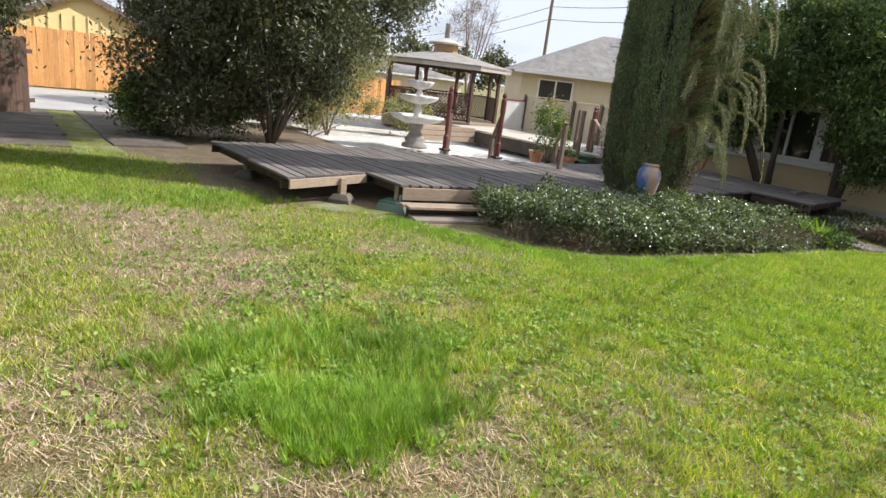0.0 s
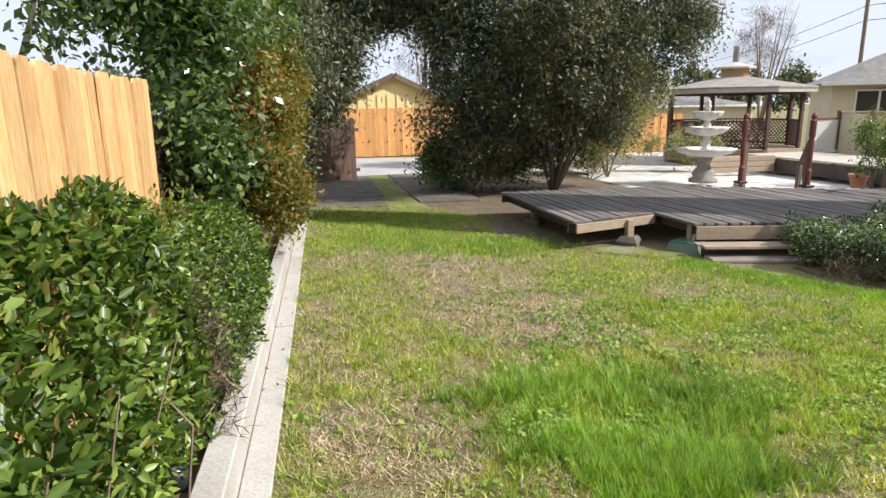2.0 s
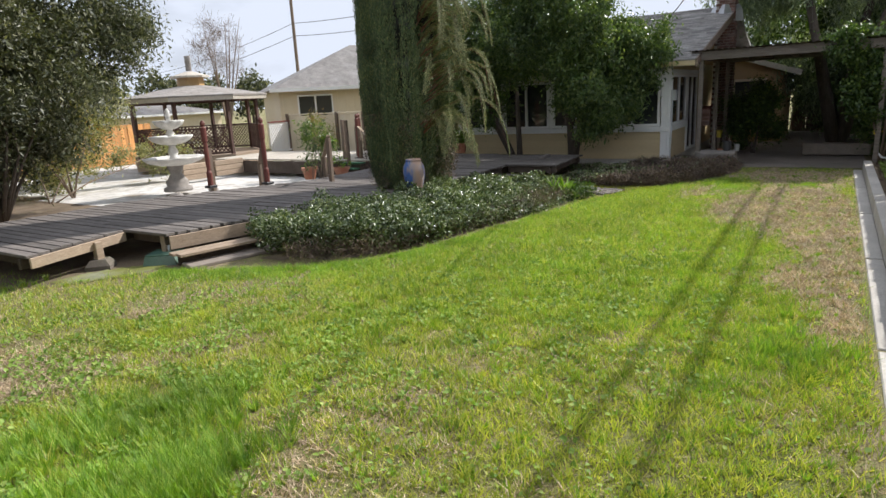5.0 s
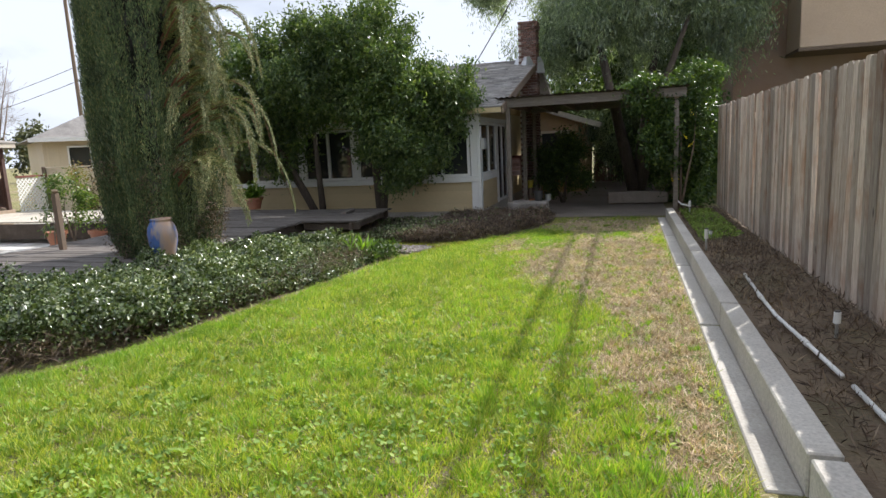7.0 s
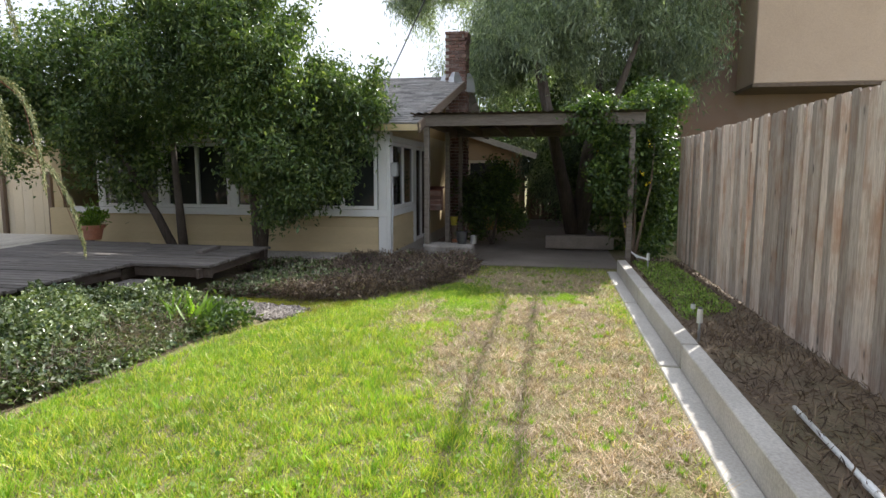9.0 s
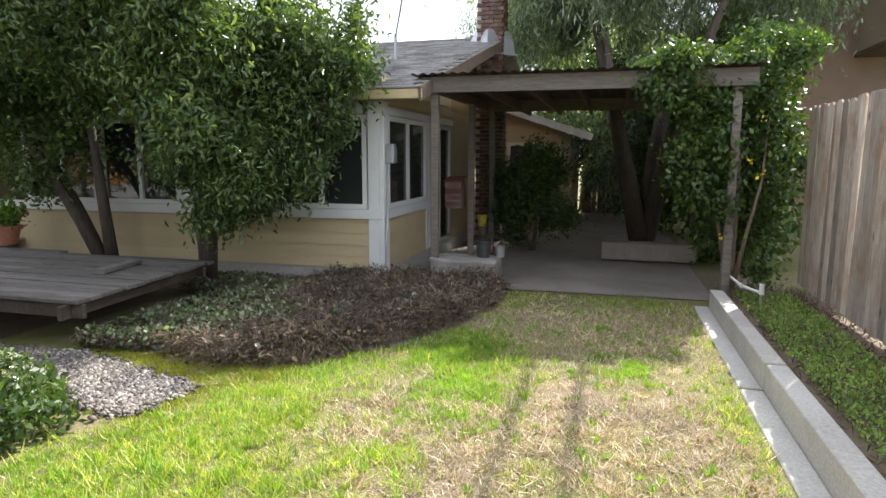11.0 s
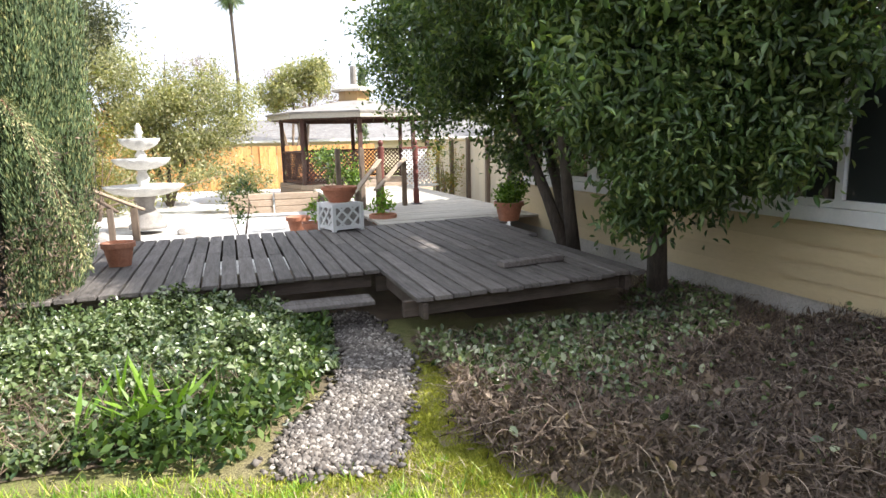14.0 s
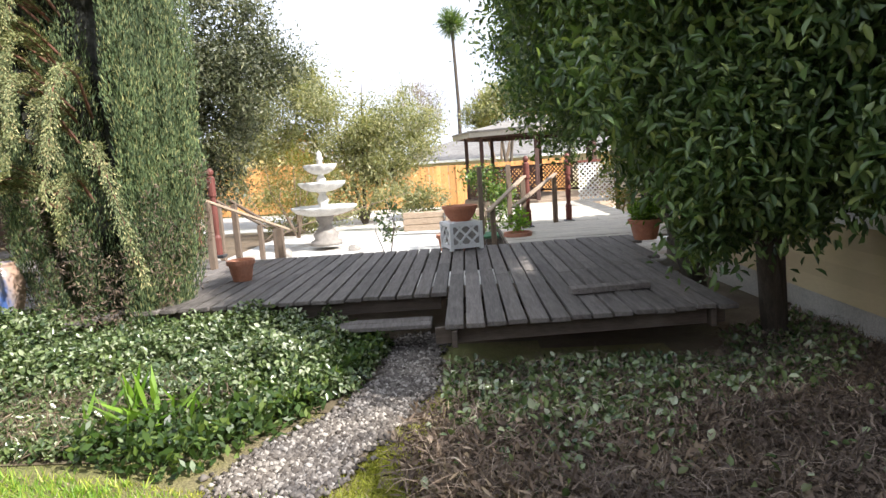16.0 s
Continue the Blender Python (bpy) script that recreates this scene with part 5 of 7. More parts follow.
def hedge():
    ob = thing("hedge", "leafy green clipped hedge with reddish new tips", "hedge", (0, 0, 0))
    st = bmesh.new()
    for i in range(26):
        x, y = random.uniform(-1.1, -0.75), random.uniform(0.2, 4.8)
        rod(st, [(x, y, 0), (x + random.uniform(-0.1, 0.1), y, 0.5), (x + random.uniform(-0.2, 0.2), y, 0.9)], [0.006, 0.005, 0.003], 5)
    tagged(part("stem_thicket", st, M_TWIG, ob), kind="stuff")

    def shell(n, y0, y1, h0, h1, x0, x1):
        Y = rng.uniform(y0, y1, n)
        side = rng.uniform(0, 1, n)
        hh = h0 + (h1 - h0) * (Y - y0) / (y1 - y0) + 0.16 * np.array([noise.noise((y * 2.6, 1.0, 9.0)) for y in Y])
        bulge = np.array([noise.noise((y * 1.6, 5.0, s * 2)) for y, s in zip(Y, side)]) * 0.09
        X = np.where(side < 0.62, x1 + bulge - np.abs(rng.normal(0, 0.12, n)), rng.uniform(x0, x1, n))
        Z = np.where(side < 0.62, rng.uniform(0.12, 1, n) * hh, hh + bulge - np.abs(rng.normal(0, 0.07, n)))
        X = X - 0.28 * np.clip(Z / hh, 0, 1.1) ** 4 + 0.03 * (Y - 2.5)
        return np.stack([X, Y, Z], 1)
    P = shell(19000, -0.6, 3.3, 1.62, 1.22, -1.35, -0.82)
    V, F = leaf_arrays(P, 0.066, 0.033, (0.5, -0.2, 0.5), 1.1, 0.3, 0.08, True)
    arrays("leaves", V, F, M_HEDGE, ob)
    P = shell(14000, 3.1, 5.6, 1.02, 0.9, -1.3, -0.67)
    V, F = leaf_arrays(P, 0.045, 0.026, (0.5, -0.1, 0.3), 0.9, 0.5, 0.08, True)
    arrays("leaves_far", V, F, M_HEDGE, ob, "smaller, greyer leaves")
    P = shell(1800, -0.6, 4.6, 1.68, 1.07, -1.25, -0.78)
    V, F = leaf_arrays(P, 0.048, 0.02, (0.3, 0, 0.9), 0.6, 0.5, 0.1, True)
    arrays("new_growth", V, F, M_HEDGE_NEW, ob, "reddish new growth")
    P = shell(3000, 2.7, 3.9, 0.95, 0.9, -1.15, -0.7)
    V, F = leaf_arrays(P, 0.12, 0.006, (0.3, 0, 0.3), 1.0, 0.3)
    arrays("bare_wood", V, F, M_DRYWEED, ob, "bare grey twigs")


hedge()


def nandina():
    b = (-0.85, 6.9, -0.1)
    ob = tree("nandina_shrub", "tall nandina shrub with reddish leaves and red berries", b, [(-0.9, 6.9, 2.2), (-0.6, 6.6, 1.9), (-1.1, 7.3, 2.3), (-0.7, 7.3, 1.6)], 0.03,
              [((-0.75, 6.9, 1.75), (0.45, 0.75, 1.1), 1), ((-0.6, 6.9, 0.75), (0.42, 0.8, 0.7), 0.6), ((-0.5, 8.2, 1.7), (0.4, 0.7, 1.0), 0.7)], 26000, (0.065, 0.028), M_NANDINA, 0.11, 20, 0.3, (0, 0, -0.1), category="shrub", bark=M_TWIG)
    P = crown_points([((-0.55, 6.5, 1.8), (0.4, 0.4, 0.7), 1)], 500, 0.05, 30) - np.array(b)
    V, F = leaf_arrays(P, 0.016, 0.016, (0, 0, 0), 1, 0.3)
    arrays("berries", V, F, M_BERRY, ob, "red berry clusters", "stuff")


nandina()
tree("privet_tree_left", "dark glossy-leaved tree above the old fence", (-1.0, 6.2, 0), [(-1.4, 5.8, 2.8), (-0.7, 6.8, 3.2), (-1.2, 7.4, 3.4)], 0.03,
     [((-1.15, 6.2, 2.6), (0.75, 1.1, 1.0), 1), ((-0.9, 7.8, 3.2), (0.9, 1.3, 1.3), 1.3), ((-1.7, 5.4, 2.7), (0.5, 0.6, 0.7), 0.5), ((-1.2, 7.2, 1.3), (0.4, 0.9, 0.9), 0.5), ((-1.1, 5.7, 1.3), (0.32, 0.7, 0.8), 0.5)], 46000, (0.085, 0.04), M_PRIVET, 0.18, 20, 0.25)
tree("dark_tree_left", "dark drooping evergreen tree by the driveway", (-0.6, 11.6, -0.15), [(-0.5, 11.4, 3), (0.0, 12, 3.4), (-1, 11, 3.2)], 0.09,
     [((-0.4, 11.0, 2.7), (0.8, 1.3, 1.5), 1), ((-0.1, 13.2, 3.6), (1.1, 1.3, 1.6), 1.2), ((1.0, 13.8, 4.2), (1.3, 1.2, 1.0), 0.8), ((-0.5, 12.4, 1.4), (0.6, 1.0, 1.2), 0.7), ((1.6, 13.3, 3.75), (1.6, 1.0, 0.75), 1.3), ((2.7, 13.2, 3.9), (1.2, 1.0, 0.8), 0.8), ((0.6, 12.6, 2.9), (0.7, 0.8, 0.7), 0.6), ((0.35, 12.6, 2.2), (0.5, 0.7, 0.75), 0.7)], 70000, (0.12, 0.035), M_SHRUB, 0.25, 22, 0.3, (0, 0, -0.6))
tree("bare_tree_left", "bare branched tree beyond the fence", (-6.5, 14, -0.2), [(-6.5, 14, 6), (-5.2, 13, 6.5), (-7.8, 15, 6), (-6.0, 15, 7), (-4.6, 14, 5.5), (-5.6, 12.6, 5)], 0.12,
     [((-6.2, 14, 5), (1.8, 1.6, 1.6), 1)], 2600, (0.4, 0.014), M_TWIG, 0.3, 12, 0.0, (0, 0, 0.5), fill=0)
tree("olive_shrub_tree", "large dense grey-green shrub tree behind the deck", (5.3, 12.9, -0.2), [(4.2, 12.2, 3.2), (5.2, 12.6, 3.8), (6.4, 12.8, 3.4), (5.0, 13.6, 4), (6.0, 13.6, 3.2), (4.6, 12.0, 2.2), (5.9, 12.3, 2.6), (5.0, 12.2, 2.0), (5.6, 12.4, 1.8), (6.3, 12.4, 2.2), (4.3, 12.5, 2.0), (6.0, 12.9, 2.2), (5.3, 12.1, 2.4), (4.8, 12.6, 2.4), (6.6, 13.0, 1.9), (5.5, 13.1, 2.5)], 0.045,
     [((4.7, 11.5, 3.9), (1.8, 1.3, 1.2), 1.3), ((5.1, 12.8, 3.2), (2.4, 1.9, 1.9), 2.2), ((3.6, 12.8, 2.4), (1.3, 1.4, 1.5), 1.0), ((6.7, 12.9, 2.6), (1.45, 1.3, 1.4), 1.1), ((5.2, 12.5, 5.0), (1.9, 1.7, 1.4), 1.2), ((2.6, 12.8, 4.3), (1.7, 1.3, 1.3), 1.1), ((7.5, 12.9, 4.1), (1.6, 1.3, 1.6), 1.1), ((5.2, 12.9, 1.7), (1.8, 0.9, 0.9), 0.9), ((5.0, 13.2, 1.0), (1.6, 0.6, 0.7), 0.5), ((3.4, 13.2, 1.3), (1.2, 1.0, 1.0), 0.7), ((3.6, 13.6, 0.7), (1.0, 0.6, 0.8), 0.4), ((6.7, 13.3, 1.3), (0.9, 0.6, 0.8), 0.5), ((8.2, 12.8, 3.3), (0.9, 0.9, 1.2), 0.5), ((4.2, 13.2, 0.9), (1.4, 0.8, 0.9), 0.7)], 150000, (0.11, 0.034), M_SHRUB, 0.2, 22, 0.35)
tree("low_shrub", "low dark shrub by the driveway", (3.4, 14.4, -0.2), [(3.0, 14.2, 0.9), (3.8, 14.6, 1.1)], 0.04,
     [((2.9, 13.9, 0.45), (0.9, 0.8, 0.65), 1), ((4.2, 13.8, 0.8), (0.9, 0.8, 0.9), 0.9)], 34000, (0.09, 0.035), M_PRIVET, 0.15, 20, 0.1, category="shrub")
tree("bronze_shrub", "half-bare bronze shrub in the gravel", (8.0, 15.5, -0.2), [(7.4, 15.3, 1.6), (8.0, 15.6, 1.9), (8.7, 15.4, 1.5), (8.3, 15.0, 1.2), (7.6, 15.8, 1.2)], 0.03,
     [((8.0, 15.5, 1.2), (0.9, 0.8, 0.9), 1)], 4500, (0.07, 0.02), M_NANDINA, 0.18, 14, 0.0, category="shrub", bark=M_TWIG, fill=0)
tree("pale_shrub_back", "tall pale yellow-green shrub behind the fountain", (9.2, 18.5, -0.2), [(8.5, 18.4, 3.2), (9.4, 18.6, 3.8), (10.2, 18.4, 3.0), (7.6, 18.6, 3)], 0.06,
     [((8.4, 18.5, 2.6), (1.5, 1.2, 1.8), 1), ((10.0, 18.8, 2.2), (1.5, 1.2, 1.6), 1), ((6.8, 18.6, 2.4), (1.3, 1.0, 1.8), 0.8), ((9.2, 18.2, 0.9), (1.8, 0.9, 1.0), 0.6), ((7.4, 18.8, 3.6), (1.5, 1.0, 0.9), 0.6), ((5.6, 18.8, 2.2), (1.2, 1.0, 1.6), 0.6)], 62000, (0.11, 0.036), M_PALE_SHRUB, 0.24, 18, 0.25, category="shrub", fill=0.12)
tree("privet_tree", "glossy dark green multi-trunk tree beside the house", (14.55, 5.03, -0.2), [(14.0, 4.6, 2.2), (14.3, 5.2, 2.8), (14.5, 5.0, 2.6)], 0.1,
     [((13.75, 4.4, 2.45), (1.05, 1.25, 1.15), 1.4), ((13.9, 6.2, 2.9), (1.25, 1.3, 1.3), 1.5), ((13.9, 4.45, 1.55), (0.6, 0.7, 0.6), 0.6), ((13.6, 5.0, 3.3), (0.9, 1.2, 0.8), 0.7), ((14.45, 3.45, 2.45), (0.65, 0.8, 0.85), 0.7), ((13.9, 4.25, 1.32), (0.48, 0.5, 0.68), 0.9), ((13.9, 5.2, 3.9), (1.2, 1.8, 0.7), 0.7), ((14.4, 3.85, 1.6), (0.42, 0.6, 0.6), 0.8)], 92000, (0.085, 0.033), M_PRIVET, 0.13, 20, 0.3, (0, 0, -0.75), rounded=True)
tree("privet_tree_north", "glossy dark green tree growing through the deck edge", (14.5, 6.4, -0.2), [(13.9, 7.4, 2.6), (14.6, 8.2, 2.8), (14.3, 6.4, 3.0)], 0.09,
     [((14.0, 7.9, 2.8), (1.25, 1.4, 1.3), 1.4), ((13.7, 8.9, 2.7), (1.0, 1.1, 1.2), 0.9), ((14.3, 7.2, 1.7), (0.8, 1.1, 0.7), 0.6)], 46000, (0.08, 0.036), M_PRIVET, 0.15, 20, 0.3)
tree("pepper_tree", "tall grey-green weeping pepper tree behind the patio", (20.0, -0.4, -0.2), [(19.4, 0.4, 3.6), (21, -1.2, 5), (22, 1, 6), (19.8, -1.8, 4.8)], 0.2,
     [((20.4, -0.6, 5.2), (2.2, 2.6, 1.9), 1.6), ((22.2, 1.0, 5.6), (2.2, 2.0, 1.8), 1.0), ((21.5, -2.6, 4.6), (2.0, 1.5, 1.7), 1.0), ((21.6, -0.8, 7.0), (2.4, 2.2, 1.4), 1.0), ((23, -0.4, 2.2), (1.2, 2.4, 1.6), 0.8), ((24.0, 3.9, 7.0), (2.0, 1.4, 1.1), 0.9), ((22.5, 2.0, 4.6), (1.6, 1.2, 1.3), 1.0), ((22.4, -0.5, 6.4), (2.4, 2.2, 1.8), 1.2), ((18.4, 0.3, 5.3), (1.2, 1.3, 1.3), 0.6)], 190000, (0.16, 0.03), M_PEPPER, 0.17, 30, 0.25, (0, 0, -1.6), fill=0.1, hang=2.6)
tree("patio_shrub", "dark rounded shrub on the patio", (18.9, 1.5, -0.2), [(18.8, 1.3, 0.9), (19.0, 1.8, 1.0)], 0.04,
     [((18.9, 1.5, 0.75), (0.65, 0.75, 0.85), 1)], 16000, (0.07, 0.04), M_VINE, 0.12, 18, 0.0, category="shrub")
tree("patio_vine", "vine with yellow flowers over the pergola corner", (15.6, -1.2, -0.1), [(15.4, -1.1, 2.2), (15.5, -0.6, 2.3), (15.7, -1.5, 1.9)], 0.03,
     [((15.4, -0.65, 1.5), (0.16, 0.28, 1.0), 0.5), ((16.0, -1.35, 1.0), (0.45, 0.5, 1.15), 1.2), ((15.6, -0.7, 2.48), (0.4, 0.7, 0.12), 0.3), ((15.45, -1.0, 1.3), (0.15, 0.3, 1.2), 0.5), ((16.4, -1.6, 1.3), (0.7, 0.5, 1.3), 1.0), ((16.2, -1.5, 2.55), (0.9, 0.5, 0.4), 0.5), ((15.3, -0.35, 2.3), (0.12, 0.3, 0.35), 0.2)], 36000, (0.075, 0.034), M_VINE, 0.1, 20, 0.2, (0, 0, -0.6), category="vine", bark=M_TWIG)
tree("back_hedge", "dark bushes closing the end of the patio", (22, -1.8, -0.2), [(21, -1.6, 1.5), (24, -1.2, 1.8), (18.5, -1.8, 1.6)], 0.05,
     [((18.5, -1.7, 0.9), (1.6, 0.6, 1.2), 1), ((22, -1.2, 1.1), (2.0, 0.9, 1.4), 1), ((26.5, -0.2, 1.3), (0.8, 1.5, 1.6), 0.7), ((22.6, -1.0, 2.4), (1.3, 1.5, 1.8), 1.2), ((25.0, 0.4, 2.6), (1.0, 1.6, 2.2), 1.0), ((20.5, -1.9, 2.0), (1.2, 0.6, 1.8), 0.8)], 34000, (0.15, 0.065), M_VINE, 0.25, 20, 0.0, category="shrub")


def cypress():
    b = (8.92, 5.88, -0.2)
    ob = thing("cypress", "tall columnar cypress with drooping broken plumes", "tree", b)
    part("trunk", rod(bmesh.new(), [(0, 0, 0), (0.05, 0, 4), (0, 0, 9.6)], [0.14, 0.11, 0.03], 10), M_BARK, ob, "", True)

    # upright ropes of foliage, bundled round the trunk; a gap of them is torn out to the south
    axes = []
    for i in range(44):
        t = i * 2.39996
        ring = 0.36 if i % 4 == 0 else 0.66
        torn = abs((t - 4.65 + math.pi) % math.tau - math.pi) < 0.75
        low = (3.2 + 0.5 * noise.noise((i * 3.1, 0, 0))) if torn and ring > 0.5 else (0.3 if torn else 0.0)
        axes.append((t, ring * random.uniform(0.84, 1.12), low, random.uniform(7.6, 10.2), random.uniform(0.1, 0.17), random.uniform(-0.05, 0.05)))
    V, F = [], []
    count = 0
    for t, ring, low, high, thick, twist in axes:
        for lo, hi, per_m, size in ((low, min(4.6, high), 2600, (0.045, 0.0095)), (4.5, high, 170, (0.2, 0.07))):
            if hi <= lo:
                continue
            n = int((hi - lo) * per_m)
            h = rng.uniform(lo, hi, n)
            u = (h - lo) / max(high - lo, 0.1)
            taper = np.interp(h, [0, 0.35, 1.0, 2.0, 6.5, 8.8, 10.4], [0.5, 0.72, 0.92, 1.0, 0.92, 0.66, 0.12])
            w = thick * np.interp(u, [0, 0.08, 0.8, 1], [0.55, 1, 0.9, 0.2]) * (1 + 0.35 * np.array([noise.noise((t * 3, 0, z * 2.2)) for z in h]))
            a = rng.uniform(0, math.tau, n)
            ang = t + twist * h
            C = np.stack([np.cos(ang) * ring * taper, np.sin(ang) * ring * taper, h], 1)
            out = np.stack([np.cos(a), np.sin(a), np.zeros(n)], 1)
            P = C + out * (w * rng.uniform(0.6, 1.05, n))[:, None]
            v, f = leaf_arrays(P, size[0], size[1], out * 0.5 + np.array([0, 0, 2.4]), 0.45, 0.1, 0.03)
            V.append(v)
            F.append(f + count)
            count += len(v)
    arrays("crown", np.concatenate(V), np.concatenate(F), M_CYPRESS, ob)
    # Solid core added behind the ropes, coloured as the shade between them.
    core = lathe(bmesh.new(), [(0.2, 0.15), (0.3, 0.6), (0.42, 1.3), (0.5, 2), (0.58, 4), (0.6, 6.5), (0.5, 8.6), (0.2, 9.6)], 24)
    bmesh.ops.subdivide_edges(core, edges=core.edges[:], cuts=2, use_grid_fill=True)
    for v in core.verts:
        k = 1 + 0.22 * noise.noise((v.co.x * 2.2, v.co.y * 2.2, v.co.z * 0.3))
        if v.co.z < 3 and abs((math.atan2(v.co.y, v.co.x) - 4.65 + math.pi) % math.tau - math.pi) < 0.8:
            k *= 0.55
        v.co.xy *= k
    part("inner_shade", core, M_CYPRESS_CORE, ob, "near-black solid core standing in for shade inside the crown")
    # dead, half-bare sprays round the foot
    n = 16000
    h, a = rng.uniform(0.02, 1.7, n), rng.uniform(0, math.tau, n)
    r = np.interp(h, [0, 0.5, 1.2, 2], [0.5, 0.7, 0.82, 0.86]) * rng.uniform(0.8, 1.08, n)
    lob = np.array([noise.noise((math.cos(t) * 3, math.sin(t) * 3, z * 1.5)) for t, z in zip(a, h)])
    ok = lob > 0.16 * h - 0.06
    P = np.stack([r * np.cos(a), r * np.sin(a), h], 1)[ok]
    V, F = leaf_arrays(P, 0.05, 0.011, (0, 0, 0.2), 1.0, 0.3)
    arrays("dead_spray", V, F, M_DRYWEED, ob, "dead brown sprays round the foot", "stuff")
    # arching broken plumes on the torn side
    pts, dirs = [], []
    for i in range(34):
        t = random.uniform(4.15, 5.2)
        d = Vector((math.cos(t), math.sin(t), 0))
        z0 = random.uniform(1.9, 3.5) if i % 4 else random.uniform(1.1, 1.9)
        s = d * 0.4 + Vector((0, 0, z0))
        L = random.uniform(0.6, 1.1) if i % 3 else random.uniform(1.0, 1.35)
        D, up = random.uniform(0.3, 0.75) * L, random.uniform(0.25, 0.5) * L
        turn = random.uniform(-0.35, 0.35)
        side = Vector((-d.y, d.x, 0))
        arc = [s + d * (L * math.sin(u * 1.5)) + side * (turn * L * u * u) + Vector((0, 0, up * math.sin(u * 2.6) - D * u ** 2.4)) for u in [k / 23 for k in range(24)]]
        bough = rod(bmesh.new(), [arc[0], arc[6], arc[11], arc[16], arc[23]], [0.014, 0.011, 0.008, 0.005, 0.002], 5)
        part("bare_branch", bough, M_RED_TWIG, ob)
        for k in range(3, 24):
            way = (arc[k] - arc[k - 1]).normalized()
            reach = 0.14 * math.sin(0.35 + 2.5 * k / 24) + 0.03
            for q in range(13):
                w = (-1 if q % 2 else 1) * random.uniform(0.15, 0.8)
                twig = (way * random.uniform(1.0, 1.5) + side * w + Vector((0, 0, random.uniform(-0.35, 0.2)))).normalized()
                ln = reach * random.uniform(0.6, 1.15)
                root = arc[k - 1].lerp(arc[k], random.random())
                for m in range(11):
                    f = (m + 0.5) / 11
                    pts.append(root + twig * (ln * f) + Vector((0, 0, -0.2 * ln * f * f)) + Vector((random.gauss(0, 0.004), random.gauss(0, 0.004), random.gauss(0, 0.004))))
                    dirs.append(tuple(twig * 1.8))
    V, F = leaf_arrays(np.array(pts), 0.024, 0.0085, np.array(dirs), 0.4, 0.1, 0.03)
    arrays("drooping_spray", V, F, M_CYPRESS_DRY, ob, "drooping grey-green plumes", "stuff")


cypress()

# ---- back yard: gazebo, fountain, posts ----
def lattice(parent, material, p, q, z0, z1, gap=0.13, w=0.032, thick=0.012):
    """Crossed diagonal slats between two upright edges, each a piece under the panel."""
    p, q = Vector((*p, 0)), Vector((*q, 0))
    d = (q - p).normalized()
    L, H = (q - p).length, z1 - z0
    for sgn, off in ((1, -0.007), (-1, 0.007)):
        k = -H
        while k < L:
            lo, hi = max(k, 0), min(k + H, L)
            if hi - lo > 0.03:
                za, zb = lo - k, hi - k
                if sgn < 0:
                    za, zb = H - za, H - zb
                n = Vector((-d.y, d.x, 0)) * off
                part("slat", beam(bmesh.new(), p + d * lo + Vector((0, 0, z0 + za)) + n, p + d * hi + Vector((0, 0, z0 + zb)) + n, thick, w), material, parent)
            k += gap


def gazebo():
    C, R, n = (14.45, 19.0), 2.15, 8
    ob = thing("gazebo", "dark red wooden gazebo with pale roof and cupola", "gazebo", (C[0], C[1], 0))
    cor = [(R * math.cos(math.tau * (k + 0.5) / n + 0.25), R * math.sin(math.tau * (k + 0.5) / n + 0.25)) for k in range(n)]
    for j in range(3):
        bm = bmesh.new()
        lathe(bm, [(R + 0.15, -0.2 + j * 0.14), (R + 0.15, -0.2 + j * 0.14 + 0.13)], 8)
        bmesh.ops.rotate(bm, verts=bm.verts, matrix=Matrix.Rotation(math.tau / 16 + 0.25, 3, "Z"))
        part("platform_timber", bm, M_STEP, ob)
    for k in range(n):
        x, y = cor[k]
        bm = bmesh.new()
        box(bm, (x - 0.055, y - 0.055, 0.2), (x + 0.055, y + 0.055, 2.1), 0.008)
        part("post", bm, M_STAIN, ob)
        a, b = cor[k], cor[(k + 1) % n]
        part("header", beam(bmesh.new(), (*a, 2.02), (*b, 2.02), 0.05, 0.14), M_STAIN, ob)
        if k != 5:
            part("handrail", beam(bmesh.new(), (*a, 1.1), (*b, 1.1), 0.07, 0.05), M_STAIN, ob)
            lattice(part("lattice_panel", beam(bmesh.new(), (*a, 0.27), (*b, 0.27), 0.04, 0.06), M_STAIN, ob, "dark red diagonal lattice"), M_STAIN, a, b, 0.28, 1.07)
        e0, e1 = [Vector((q[0] * 1.18, q[1] * 1.18, 2.08)) for q in (a, b)]
        part("fascia", beam(bmesh.new(), e0, e1, 0.03, 0.17), M_PALE_RAIL, ob)
    bm = bmesh.new()
    lathe(bm, [(R * 1.2, 2.12), (R * 1.2, 2.17), (0.5, 2.54), (0.5, 2.52)], 8)
    bmesh.ops.rotate(bm, verts=bm.verts, matrix=Matrix.Rotation(math.tau / 16 + 0.25, 3, "Z"))
    part("roof", bm, M_STONE_GREY, ob, "pale grey weathered low roof")
    cu = part("cupola", lathe(bmesh.new(), [(0.46, 2.44), (0.45, 2.8), (0.45, 2.81)], 8), M_OCHRE, ob)
    part("cupola_roof", lathe(bmesh.new(), [(0.66, 2.81), (0.66, 2.87), (0.15, 3.02), (0.13, 3.03)], 8), M_PALE_RAIL, cu)
    part("cupola_pipe", rod(bmesh.new(), [(0, 0, 3.05), (0, 0, 3.55)], [0.1, 0.1], 10), M_STONE_GREY, cu)
    return ob


gazebo()


